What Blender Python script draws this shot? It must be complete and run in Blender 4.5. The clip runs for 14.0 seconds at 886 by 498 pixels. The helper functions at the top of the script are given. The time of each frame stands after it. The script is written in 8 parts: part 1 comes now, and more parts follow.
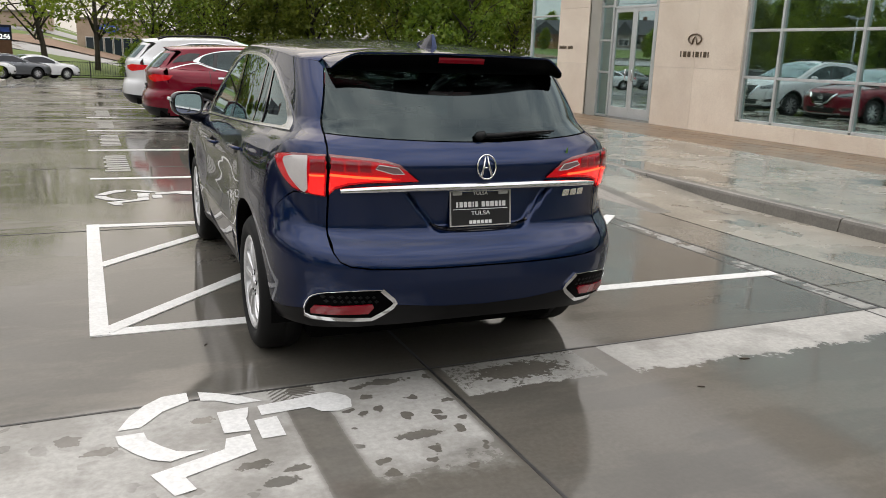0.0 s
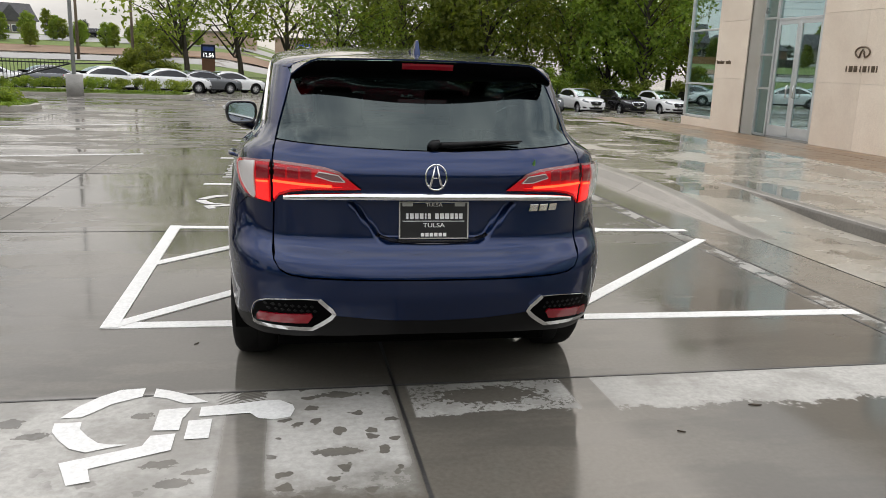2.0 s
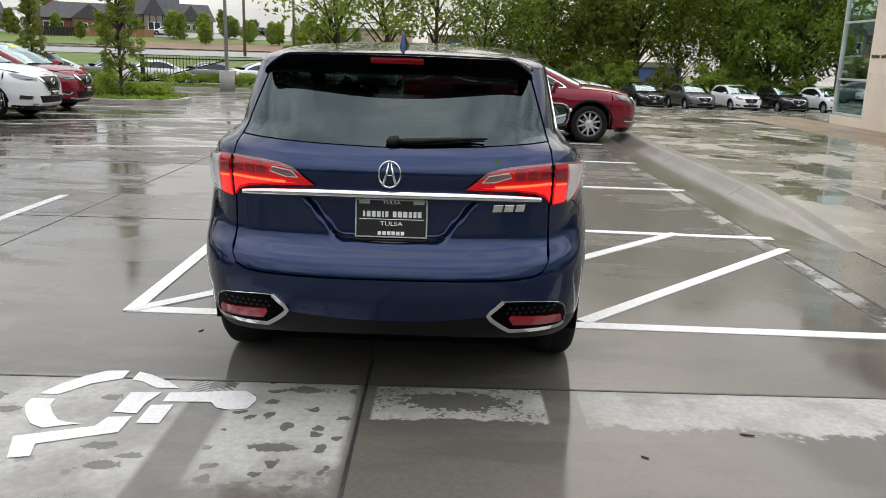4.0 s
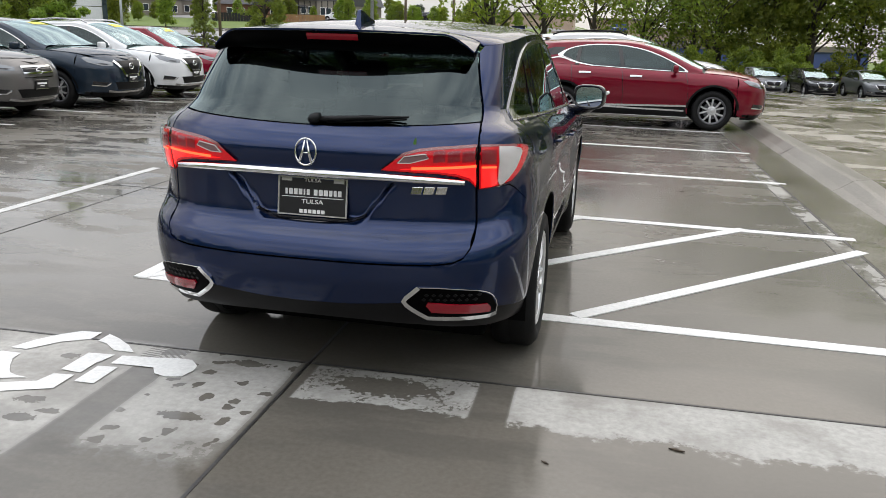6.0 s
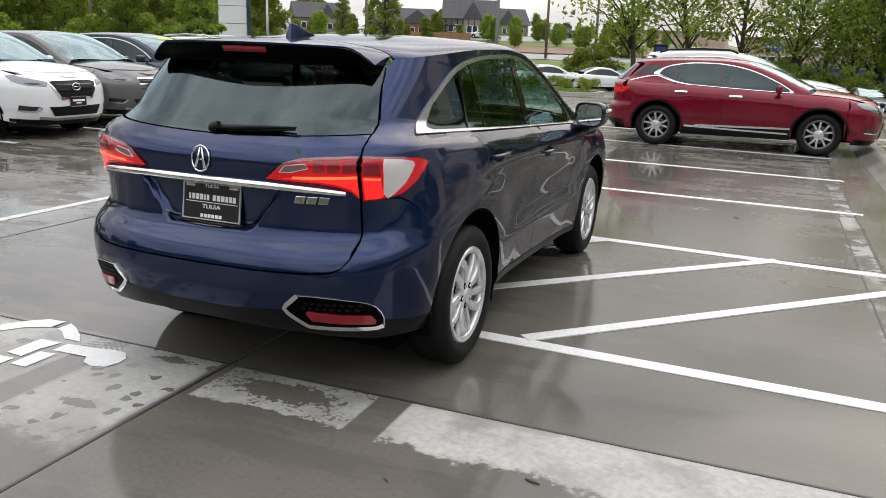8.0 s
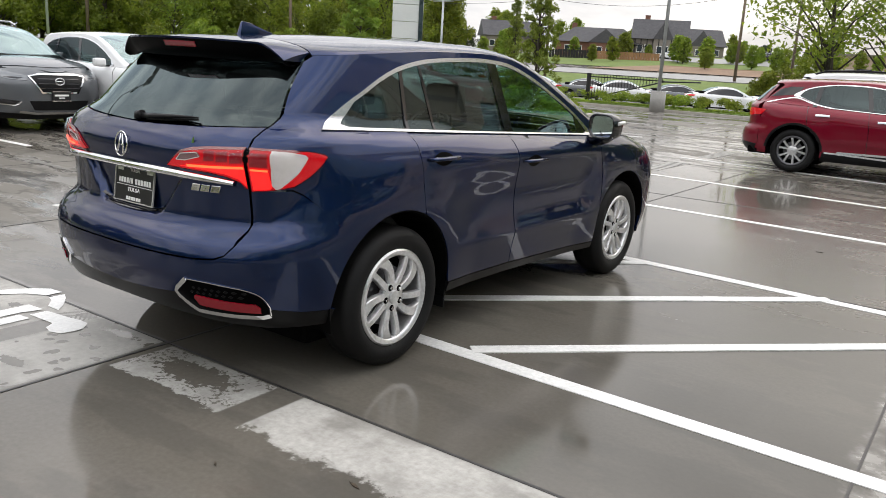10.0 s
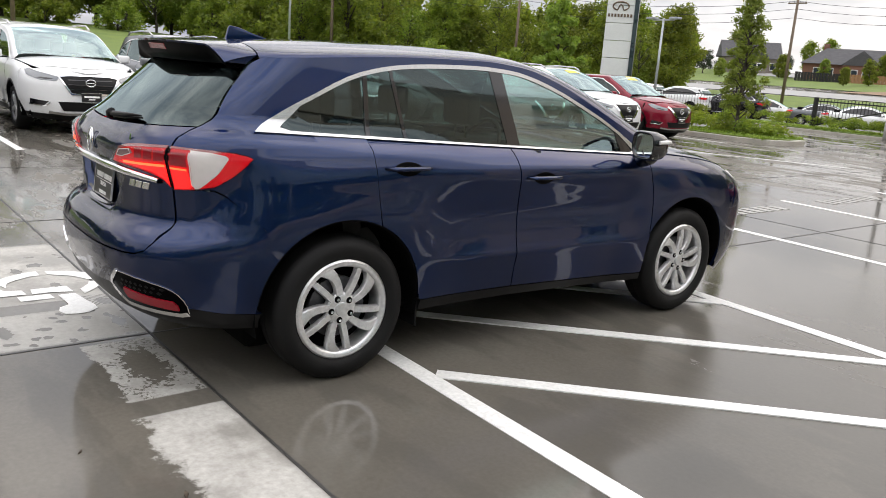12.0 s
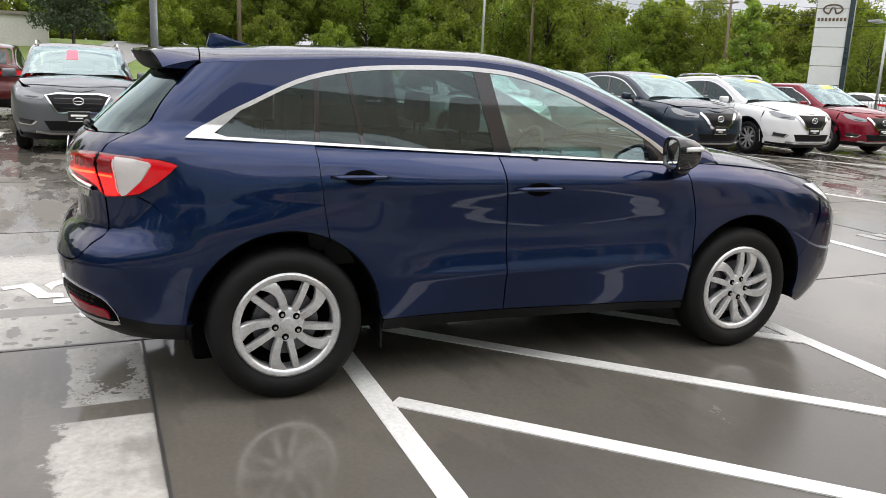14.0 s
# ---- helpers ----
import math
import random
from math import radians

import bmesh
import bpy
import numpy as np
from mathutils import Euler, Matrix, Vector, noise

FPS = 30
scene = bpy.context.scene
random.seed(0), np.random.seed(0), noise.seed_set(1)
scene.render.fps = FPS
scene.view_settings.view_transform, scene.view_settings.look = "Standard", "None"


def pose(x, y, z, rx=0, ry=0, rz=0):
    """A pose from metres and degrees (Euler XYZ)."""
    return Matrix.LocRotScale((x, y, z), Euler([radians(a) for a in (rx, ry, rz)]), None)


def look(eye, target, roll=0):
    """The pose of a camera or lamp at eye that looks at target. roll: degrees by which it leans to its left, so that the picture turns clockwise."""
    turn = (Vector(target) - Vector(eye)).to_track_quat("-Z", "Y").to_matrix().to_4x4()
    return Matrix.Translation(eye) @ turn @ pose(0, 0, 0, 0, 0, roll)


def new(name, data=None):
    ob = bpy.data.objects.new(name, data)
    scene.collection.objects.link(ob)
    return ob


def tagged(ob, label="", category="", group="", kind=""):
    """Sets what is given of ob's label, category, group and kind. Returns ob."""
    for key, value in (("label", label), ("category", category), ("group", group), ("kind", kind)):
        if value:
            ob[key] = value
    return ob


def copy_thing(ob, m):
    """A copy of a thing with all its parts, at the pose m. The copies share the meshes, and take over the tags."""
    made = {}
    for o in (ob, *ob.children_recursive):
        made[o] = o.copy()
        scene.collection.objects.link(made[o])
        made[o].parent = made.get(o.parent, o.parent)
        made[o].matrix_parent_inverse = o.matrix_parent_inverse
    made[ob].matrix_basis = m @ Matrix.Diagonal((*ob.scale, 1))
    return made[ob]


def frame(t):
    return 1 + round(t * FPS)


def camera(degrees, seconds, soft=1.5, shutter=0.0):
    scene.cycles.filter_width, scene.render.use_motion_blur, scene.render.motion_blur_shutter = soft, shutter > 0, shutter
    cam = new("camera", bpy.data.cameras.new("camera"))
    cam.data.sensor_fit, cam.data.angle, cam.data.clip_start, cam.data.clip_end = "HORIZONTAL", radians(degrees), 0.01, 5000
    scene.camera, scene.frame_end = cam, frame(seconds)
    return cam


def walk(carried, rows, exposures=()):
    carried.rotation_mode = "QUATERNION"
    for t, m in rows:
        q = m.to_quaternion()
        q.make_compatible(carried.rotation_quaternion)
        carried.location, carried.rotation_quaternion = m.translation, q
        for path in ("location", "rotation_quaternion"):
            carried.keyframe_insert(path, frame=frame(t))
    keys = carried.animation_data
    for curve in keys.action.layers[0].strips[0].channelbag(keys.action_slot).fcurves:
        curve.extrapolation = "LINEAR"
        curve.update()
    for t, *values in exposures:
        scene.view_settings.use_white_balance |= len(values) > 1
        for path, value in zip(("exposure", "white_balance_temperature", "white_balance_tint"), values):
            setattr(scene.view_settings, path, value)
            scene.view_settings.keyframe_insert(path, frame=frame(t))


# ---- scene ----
cam = camera(58.1, 14.0, soft=0.65, shutter=0.15)
PATH = [
    (0, (0.149, 0.193, 1.585), (0.945, 1.965, 1.108), 2.0),
    (0.5, (0.439, 0.151, 1.565), (1.11, 1.973, 1.086), 2.5),
    (1, (0.712, 0.103, 1.569), (1.27, 1.963, 1.093), 2.3),
    (1.5, (0.97, -0.002, 1.584), (1.435, 1.887, 1.121), 2.0),
    (2, (1.167, 0.04, 1.566), (1.549, 1.951, 1.115), 1.9),
    (2.5, (1.361, 0.11, 1.579), (1.663, 2.037, 1.137), 1.8),
    (3, (1.558, 0.076, 1.58), (1.778, 2.014, 1.137), 1.8),
    (5.5, (2.769, 0.18, 1.576), (2.469, 2.089, 1.058), 1.3),
    (6, (3.015, 0.296, 1.569), (2.638, 2.191, 1.052), 1.6),
    (6.5, (3.295, 0.325, 1.579), (2.822, 2.202, 1.077), 2.8),
    (7, (3.59, 0.323, 1.603), (3.024, 2.177, 1.111), 3.1),
    (7.5, (3.816, 0.445, 1.567), (3.203, 2.287, 1.086), 2.1),
    (8, (4.049, 0.624, 1.582), (3.334, 2.427, 1.095), 2.0),
    (10.5, (5.336, 1.504, 1.541), (4.133, 3.034, 1.08), 3.4),
    (11, (5.5, 1.799, 1.536), (4.198, 3.245, 1.074), 3.3),
    (11.5, (5.69, 2.078, 1.539), (4.284, 3.428, 1.087), 3.5),
    (12, (5.918, 2.338, 1.563), (4.404, 3.564, 1.111), 4.1),
    (12.5, (6.007, 2.66, 1.533), (4.399, 3.762, 1.085), 3.1),
    (13, (6.052, 2.976, 1.544), (4.365, 3.952, 1.098), 2.5),
    (13.5, (6.177, 3.267, 1.547), (4.43, 4.134, 1.102), 2.6),
    (14, (6.222, 3.536, 1.539), (4.438, 4.326, 1.102), 2.4),
]
walk(cam, [(t, look(eye, target, roll)) for t, eye, target, roll in PATH],
     exposures=((0.0, 0.0, 6650, 13), (3.0, 0.05, 6450, 12), (5.5, 0.13, 6350, 12), (8.0, 0.17, 6400, 13), (10.5, 0.25, 6550, 13), (12.0, 0.33, 6600, 14), (14.0, 0.42, 6600, 14)))

# ---------- node tools ----------
MATS = {}


def nodes_of(name):
    m = bpy.data.materials.new(name)
    m.use_nodes = True
    nt = m.node_tree
    return m, nt, nt.nodes["Principled BSDF"]


def noise_node(nt, scale, detail=4, rough=0.55, coord="Object", stretch=None):
    tc = nt.nodes.new("ShaderNodeTexCoord")
    n = nt.nodes.new("ShaderNodeTexNoise")
    n.inputs["Scale"].default_value, n.inputs["Detail"].default_value, n.inputs["Roughness"].default_value = scale, detail, rough
    src = tc.outputs[coord]
    if stretch:
        mp = nt.nodes.new("ShaderNodeMapping")
        mp.inputs["Scale"].default_value = stretch
        nt.links.new(src, mp.inputs[0])
        src = mp.outputs[0]
    nt.links.new(src, n.inputs["Vector"])
    return n.outputs[0]


def ramp(nt, fac, a, b, lo=0.35, hi=0.65):
    r = nt.nodes.new("ShaderNodeValToRGB")
    r.color_ramp.elements[0].position, r.color_ramp.elements[1].position = lo, hi
    r.color_ramp.elements[0].color, r.color_ramp.elements[1].color = (*a, 1), (*b, 1)
    nt.links.new(fac, r.inputs[0])
    return r.outputs[0]


def mixc(nt, fac, a, b, kind="MIX"):
    m = nt.nodes.new("ShaderNodeMix")
    m.data_type, m.blend_type = "RGBA", kind
    for i, v in ((0, fac), (6, a), (7, b)):
        if isinstance(v, (int, float)):
            m.inputs[i].default_value = v
        elif isinstance(v, tuple):
            m.inputs[i].default_value = (*v, 1)
        else:
            nt.links.new(v, m.inputs[i])
    return m.outputs[2]


def mathn(nt, op, a, b=None, c=None, clamp=False):
    m = nt.nodes.new("ShaderNodeMath")
    m.operation, m.use_clamp = op, clamp
    for i, v in enumerate((a, b, c)):
        if v is None:
            continue
        if isinstance(v, (int, float)):
            m.inputs[i].default_value = v
        else:
            nt.links.new(v, m.inputs[i])
    return m.outputs[0]


# ---------- sky and sun: evening overcast, glow low in the north ----------
SUN_EL, SUN_AZ = 44.0, -12.0      # degrees above the horizon; degrees left of +y


def sky():
    w = bpy.data.worlds.new("overcast_sky")
    scene.world = w
    w.use_nodes = True
    nt = w.node_tree
    nt.nodes.clear()
    out = nt.nodes.new("ShaderNodeOutputWorld")
    bg = nt.nodes.new("ShaderNodeBackground")
    bg.inputs[1].default_value = 0.1
    st = nt.nodes.new("ShaderNodeTexSky")
    st.sky_type = "NISHITA"
    st.sun_disc = False
    st.sun_elevation, st.sun_rotation = radians(SUN_EL), radians(SUN_AZ)
    tc = nt.nodes.new("ShaderNodeTexCoord")
    mp = nt.nodes.new("ShaderNodeMapping")
    mp.inputs["Scale"].default_value = (1.0, 1.0, 3.2)
    nz = nt.nodes.new("ShaderNodeTexNoise")
    nz.inputs["Scale"].default_value, nz.inputs["Detail"].default_value, nz.inputs["Roughness"].default_value = 2.6, 6, 0.58
    rp = nt.nodes.new("ShaderNodeValToRGB")
    rp.color_ramp.elements[0].position, rp.color_ramp.elements[0].color = 0.36, (3.9, 4.2, 4.6, 1)
    rp.color_ramp.elements[1].position, rp.color_ramp.elements[1].color = 0.68, (9.6, 9.5, 9.2, 1)
    mx = nt.nodes.new("ShaderNodeMix")
    mx.data_type = "RGBA"
    mx.inputs[0].default_value = 0.965
    nt.links.new(tc.outputs["Generated"], mp.inputs[0])
    nt.links.new(mp.outputs[0], nz.inputs["Vector"])
    nt.links.new(nz.outputs[0], rp.inputs[0])
    nt.links.new(st.outputs[0], mx.inputs[6])
    nt.links.new(rp.outputs[0], mx.inputs[7])
    sx = nt.nodes.new("ShaderNodeSeparateXYZ")
    nt.links.new(tc.outputs["Generated"], sx.inputs[0])
    up = nt.nodes.new("ShaderNodeMapRange")     # an overcast sky is brightest overhead
    up.inputs[1].default_value, up.inputs[2].default_value, up.inputs[3].default_value, up.inputs[4].default_value = 0.0, 0.8, 0.92, 2.75
    nt.links.new(sx.outputs[2], up.inputs[0])
    dp = nt.nodes.new("ShaderNodeVectorMath")     # the warm thin cloud round the hidden sun
    dp.operation = "DOT_PRODUCT"
    a, e = radians(SUN_AZ), radians(7)
    dp.inputs[1].default_value = (-math.sin(a) * math.cos(e), math.cos(a) * math.cos(e), math.sin(e))
    nt.links.new(tc.outputs["Generated"], dp.inputs[0])
    glow = mathn(nt, "MULTIPLY", mathn(nt, "POWER", mathn(nt, "MAXIMUM", dp.outputs["Value"], 0.0), 9.0), 0.36)
    warm = mixc(nt, glow, mx.outputs[2], (12.0, 10.4, 7.4))
    vm = nt.nodes.new("ShaderNodeVectorMath")
    vm.operation = "SCALE"
    nt.links.new(warm, vm.inputs[0])
    nt.links.new(up.outputs[0], vm.inputs[3])
    nt.links.new(vm.outputs[0], bg.inputs[0])
    nt.links.new(bg.outputs[0], out.inputs[0])
    sun = new("sun", bpy.data.lights.new("sun", "SUN"))
    sun.data.energy, sun.data.angle, sun.data.color = 0.5, radians(45), (1.0, 0.90, 0.78)
    a, e = radians(SUN_AZ), radians(SUN_EL)
    to = Vector((-math.sin(a) * math.cos(e), math.cos(a) * math.cos(e), math.sin(e)))
    sun.matrix_world = look(to * 80, (0, 0, 0))


sky()

# ---------- surfaces ----------
def bump(nt, bsdf, height, strength=0.3, dist=0.01, coat=False):
    b = nt.nodes.new("ShaderNodeBump")
    b.inputs["Strength"].default_value, b.inputs["Distance"].default_value = strength, dist
    nt.links.new(height, b.inputs["Height"])
    nt.links.new(b.outputs[0], bsdf.inputs["Normal"])
    if coat:
        nt.links.new(b.outputs[0], bsdf.inputs["Coat Normal"])


def surf(name, a, b, scale=4.0, rough=0.6, metal=0.0, fine=60.0, bumps=0.15, dist=0.004, rvar=0.12, random=0.0, stretch=None, coat=0.0, spec=None):
    """A surface with variation at two scales, in metres."""
    if name in MATS:
        return MATS[name]
    m, nt, p = nodes_of(name)
    big = noise_node(nt, scale, 5, stretch=stretch)
    small = noise_node(nt, fine, 3, stretch=stretch)
    col = ramp(nt, big, a, b, 0.3, 0.7)
    col = mixc(nt, 0.25, col, ramp(nt, small, tuple(x * 0.7 for x in a), tuple(min(1, x * 1.2) for x in b)))
    if random:
        oi = nt.nodes.new("ShaderNodeObjectInfo")
        f = mathn(nt, "MULTIPLY_ADD", oi.outputs["Random"], 2 * random, 1 - random)
        hs = nt.nodes.new("ShaderNodeHueSaturation")
        nt.links.new(f, hs.inputs["Value"])
        nt.links.new(col, hs.inputs["Color"])
        col = hs.outputs[0]
    nt.links.new(col, p.inputs["Base Color"])
    r = mathn(nt, "MULTIPLY_ADD", big, 2 * rvar, rough - rvar, clamp=True)
    nt.links.new(r, p.inputs["Roughness"])
    p.inputs["Metallic"].default_value = metal
    if coat:
        p.inputs["Coat Weight"].default_value, p.inputs["Coat Roughness"].default_value = coat, 0.03
    if spec is not None:
        p.inputs["Specular IOR Level"].default_value = spec
    if bumps:
        bump(nt, p, small, bumps, dist)
    MATS[name] = m
    return m


def car_paint(name, col, flake=0.35):
    """Metallic clear-coated paint, wet with fine drops."""
    if name in MATS:
        return MATS[name]
    m, nt, p = nodes_of(name)
    big = noise_node(nt, 3.0, 3)
    fl = noise_node(nt, 900.0, 1)
    c = mixc(nt, big, tuple(x * 0.85 for x in col), tuple(x * 1.15 for x in col))
    c = mixc(nt, mathn(nt, "MULTIPLY", fl, 0.5), c, tuple(min(1, x * 2.2 + 0.0006) for x in col))
    nt.links.new(c, p.inputs["Base Color"])
    p.inputs["Metallic"].default_value = flake
    p.inputs["Roughness"].default_value = 0.33
    p.inputs["Specular IOR Level"].default_value = 0.1
    p.inputs["Specular Tint"].default_value = (*[min(1.0, 0.06 + 3 * x) for x in col], 1)
    p.inputs["Coat Weight"].default_value = 1.0
    p.inputs["Coat Roughness"].default_value = 0.02
    p.inputs["Coat IOR"].default_value = 1.45
    tc = nt.nodes.new("ShaderNodeTexCoord")
    v = nt.nodes.new("ShaderNodeTexVoronoi")
    v.inputs["Scale"].default_value = 95
    nt.links.new(tc.outputs["Object"], v.inputs["Vector"])
    drop = nt.nodes.new("ShaderNodeMapRange")
    drop.inputs[1].default_value, drop.inputs[2].default_value, drop.inputs[3].default_value, drop.inputs[4].default_value = 0.05, 0.26, 1.0, 0.0
    nt.links.new(v.outputs["Distance"], drop.inputs[0])
    where = nt.nodes.new("ShaderNodeMapRange")
    where.inputs[1].default_value, where.inputs[2].default_value = 0.44, 0.62
    nt.links.new(noise_node(nt, 7.0, 4), where.inputs[0])
    bump(nt, p, mathn(nt, "MULTIPLY", drop.outputs[0], where.outputs[0]), 0.32, 0.002, coat=True)
    MATS[name] = m
    return m


def glass(name, tint, ior=1.5, extra=0.0, drops=False):
    """A pane: what passes through is tinted, the rest mirrors by Fresnel."""
    if name in MATS:
        return MATS[name]
    m, nt, p = nodes_of(name)
    out = nt.nodes["Material Output"]
    nt.nodes.remove(p)
    tr = nt.nodes.new("ShaderNodeBsdfTransparent")
    tr.inputs[0].default_value = (*tint, 1)
    gl = nt.nodes.new("ShaderNodeBsdfGlossy")
    gl.inputs["Roughness"].default_value = 0.015
    gl.inputs["Color"].default_value = (0.80, 0.97, 0.98, 1)
    lw = nt.nodes.new("ShaderNodeLayerWeight")
    lw.inputs[0].default_value = 0.5
    f0 = ((ior - 1) / (ior + 1)) ** 2
    fres = mathn(nt, "MULTIPLY_ADD", mathn(nt, "POWER", lw.outputs["Facing"], 5.0), 1 - f0, f0)
    mx = nt.nodes.new("ShaderNodeMixShader")
    nt.links.new(mathn(nt, "ADD", fres, extra, clamp=True), mx.inputs[0])
    nt.links.new(tr.outputs[0], mx.inputs[1])
    nt.links.new(gl.outputs[0], mx.inputs[2])
    nt.links.new(mx.outputs[0], out.inputs[0])
    if drops:
        tc = nt.nodes.new("ShaderNodeTexCoord")
        v = nt.nodes.new("ShaderNodeTexVoronoi")
        v.inputs["Scale"].default_value = 55
        nt.links.new(tc.outputs["Object"], v.inputs["Vector"])
        mr = nt.nodes.new("ShaderNodeMapRange")
        mr.inputs[1].default_value, mr.inputs[2].default_value, mr.inputs[3].default_value, mr.inputs[4].default_value = 0.04, 0.2, 1.0, 0.0
        nt.links.new(v.outputs["Distance"], mr.inputs[0])
        wh = nt.nodes.new("ShaderNodeMapRange")
        wh.inputs[1].default_value, wh.inputs[2].default_value = 0.55, 0.6
        nt.links.new(noise_node(nt, 6.0, 4), wh.inputs[0])
        b = nt.nodes.new("ShaderNodeBump")
        b.inputs["Strength"].default_value, b.inputs["Distance"].default_value = 0.5, 0.002
        nt.links.new(mathn(nt, "MULTIPLY", mr.outputs[0], wh.outputs[0]), b.inputs["Height"])
        nt.links.new(b.outputs[0], gl.inputs["Normal"])
    MATS[name] = m
    return m


def plain(name, col, rough=0.5, metal=0.0, emit=None, power=0.0, coat=0.0, trans=0.0):
    """Small even parts: lamps, chrome, print."""
    if name in MATS:
        return MATS[name]
    m, nt, p = nodes_of(name)
    n = noise_node(nt, 35.0, 3)
    nt.links.new(mixc(nt, n, tuple(c * 0.9 for c in col), tuple(min(1, c * 1.1) for c in col)), p.inputs["Base Color"])
    nt.links.new(mathn(nt, "MULTIPLY_ADD", n, 0.1, max(0.0, rough - 0.05)), p.inputs["Roughness"])
    p.inputs["Metallic"].default_value = metal
    p.inputs["Coat Weight"].default_value = coat
    p.inputs["Transmission Weight"].default_value = trans
    if emit:
        p.inputs["Emission Color"].default_value = (*emit, 1)
        p.inputs["Emission Strength"].default_value = power
    MATS[name] = m
    return m


NAVY = car_paint("navy_paint", (0.0038, 0.0130, 0.051), 0.80)
CHROME = plain("chrome", (0.78, 0.79, 0.8), 0.08, 1.0)
SATIN = plain("satin_metal_trim", (0.52, 0.52, 0.52), 0.22, 1.0)
ALLOY = surf("silver_alloy", (0.62, 0.62, 0.63), (0.72, 0.72, 0.72), 8, 0.30, 0.70, bumps=0.02, rvar=0.05)
DARKALLOY = surf("dark_alloy", (0.1, 0.1, 0.11), (0.16, 0.16, 0.17), 8, 0.35, 0.7, bumps=0.02)
# black parts, and the shade under the spoiler lip put into the colour
BLACKSHADE = surf("black_and_shade", (0.0008, 0.0008, 0.001), (0.0016, 0.0016, 0.002), 9, 0.4, bumps=0, spec=0.03)
RUBBER = surf("tyre_rubber", (0.004, 0.004, 0.0045), (0.009, 0.009, 0.0088), 9, 0.62, bumps=0.2, fine=150, spec=0.22)
PLASTIC = surf("black_plastic", (0.003, 0.003, 0.0035), (0.007, 0.007, 0.0075), 12, 0.38, bumps=0.12, fine=300, dist=0.001, spec=0.2)
GLOSSBLACK = plain("gloss_black", (0.006, 0.006, 0.008), 0.08, coat=0.6)
# near-black, hardly any sheen: shade of wells, underside and recesses put into the colour
DARK = surf("shade_dark_lining", (0.002, 0.002, 0.002), (0.004, 0.004, 0.004), 6, 0.9, bumps=0, spec=0.05)
SEATCLOTH = surf("grey_upholstery", (0.05, 0.05, 0.052), (0.085, 0.082, 0.08), 14, 0.7, fine=220, bumps=0.15)
TINT = glass("privacy_glass", (0.15, 0.18, 0.18), extra=0.028, drops=True)
DARKTINT = glass("dark_privacy_glass", (0.05, 0.054, 0.054), extra=0.022, drops=True)
CLEAR = glass("green_car_glass", (0.56, 0.80, 0.74), extra=0.21, drops=True)
REDLENS = plain("red_lens", (0.20, 0.001, 0.004), 0.12, coat=0.15, emit=(1.0, 0.003, 0.010), power=0.30)
REDDEEP = plain("dark_red_lens", (0.24, 0.004, 0.012), 0.14, coat=0.6)
REDLIT = plain("lit_red_lamp", (0.5, 0.006, 0.006), 0.15, coat=0.6, emit=(1.0, 0.010, 0.008), power=1.5)
REDLINE = plain("lit_red_tube", (0.5, 0.02, 0.01), 0.2, emit=(1.0, 0.07, 0.02), power=3.2)
CLEARLENS = plain("clear_lens", (0.70, 0.69, 0.67), 0.18, coat=1.0)
RIMLENS = plain("pink_grey_lens", (0.26, 0.10, 0.10), 0.15, coat=0.8)
SMOKELENS = plain("smoked_lens", (0.20, 0.12, 0.12), 0.15, coat=0.8)
HEADLENS = plain("headlamp_lens", (0.62, 0.64, 0.66), 0.2, 0.35, coat=1.0)
LAMPGLASS = plain("grey_headlamp", (0.17, 0.18, 0.19), 0.1, 0.3, coat=1.0)
LENSCOVER = glass("lamp_cover_glass", (0.98, 0.96, 0.96), 1.25)
WHITEPRINT = plain("white_print", (0.86, 0.86, 0.84), 0.4)
BLACKPRINT = plain("black_print", (0.012, 0.012, 0.013), 0.35)
# ---------- mesh tools ----------
from mathutils.geometry import delaunay_2d_cdt


def curve(tab):
    """A smooth monotone curve through (x, y) pairs."""
    xs, ys = [float(a) for a, _ in tab], [float(b) for _, b in tab]
    n = len(xs)
    sl = [(ys[i + 1] - ys[i]) / (xs[i + 1] - xs[i]) for i in range(n - 1)]
    m = [sl[0]] + [0 if sl[i - 1] * sl[i] <= 0 else 2 * sl[i - 1] * sl[i] / (sl[i - 1] + sl[i]) for i in range(1, n - 1)] + [sl[-1]]

    def f(x):
        if x <= xs[0]:
            return ys[0]
        if x >= xs[-1]:
            return ys[-1]
        i = 0
        while x >= xs[i + 1]:
            i += 1
        h = xs[i + 1] - xs[i]
        t = (x - xs[i]) / h
        t2, t3 = t * t, t * t * t
        return (2 * t3 - 3 * t2 + 1) * ys[i] + (t3 - 2 * t2 + t) * h * m[i] + (3 * t2 - 2 * t3) * ys[i + 1] + (t3 - t2) * h * m[i + 1]
    return f


def mesh_ob(name, verts, faces, mat, parent=None, label="", normals=None, smooth=True, sharp=None):
    me = bpy.data.meshes.new(name)
    me.from_pydata([tuple(v) for v in verts], [], faces)
    me.validate()
    me.materials.append(mat)
    if smooth:
        me.polygons.foreach_set("use_smooth", [True] * len(me.polygons))
    if normals is not None and len(normals) == len(me.vertices):
        me.normals_split_custom_set_from_vertices([tuple(n) for n in normals])
    elif smooth and sharp:
        me.set_sharp_from_angle(angle=radians(sharp))
    me.update()
    ob = new(name, me)
    ob.parent = parent
    if label:
        ob["label"] = label
    return ob


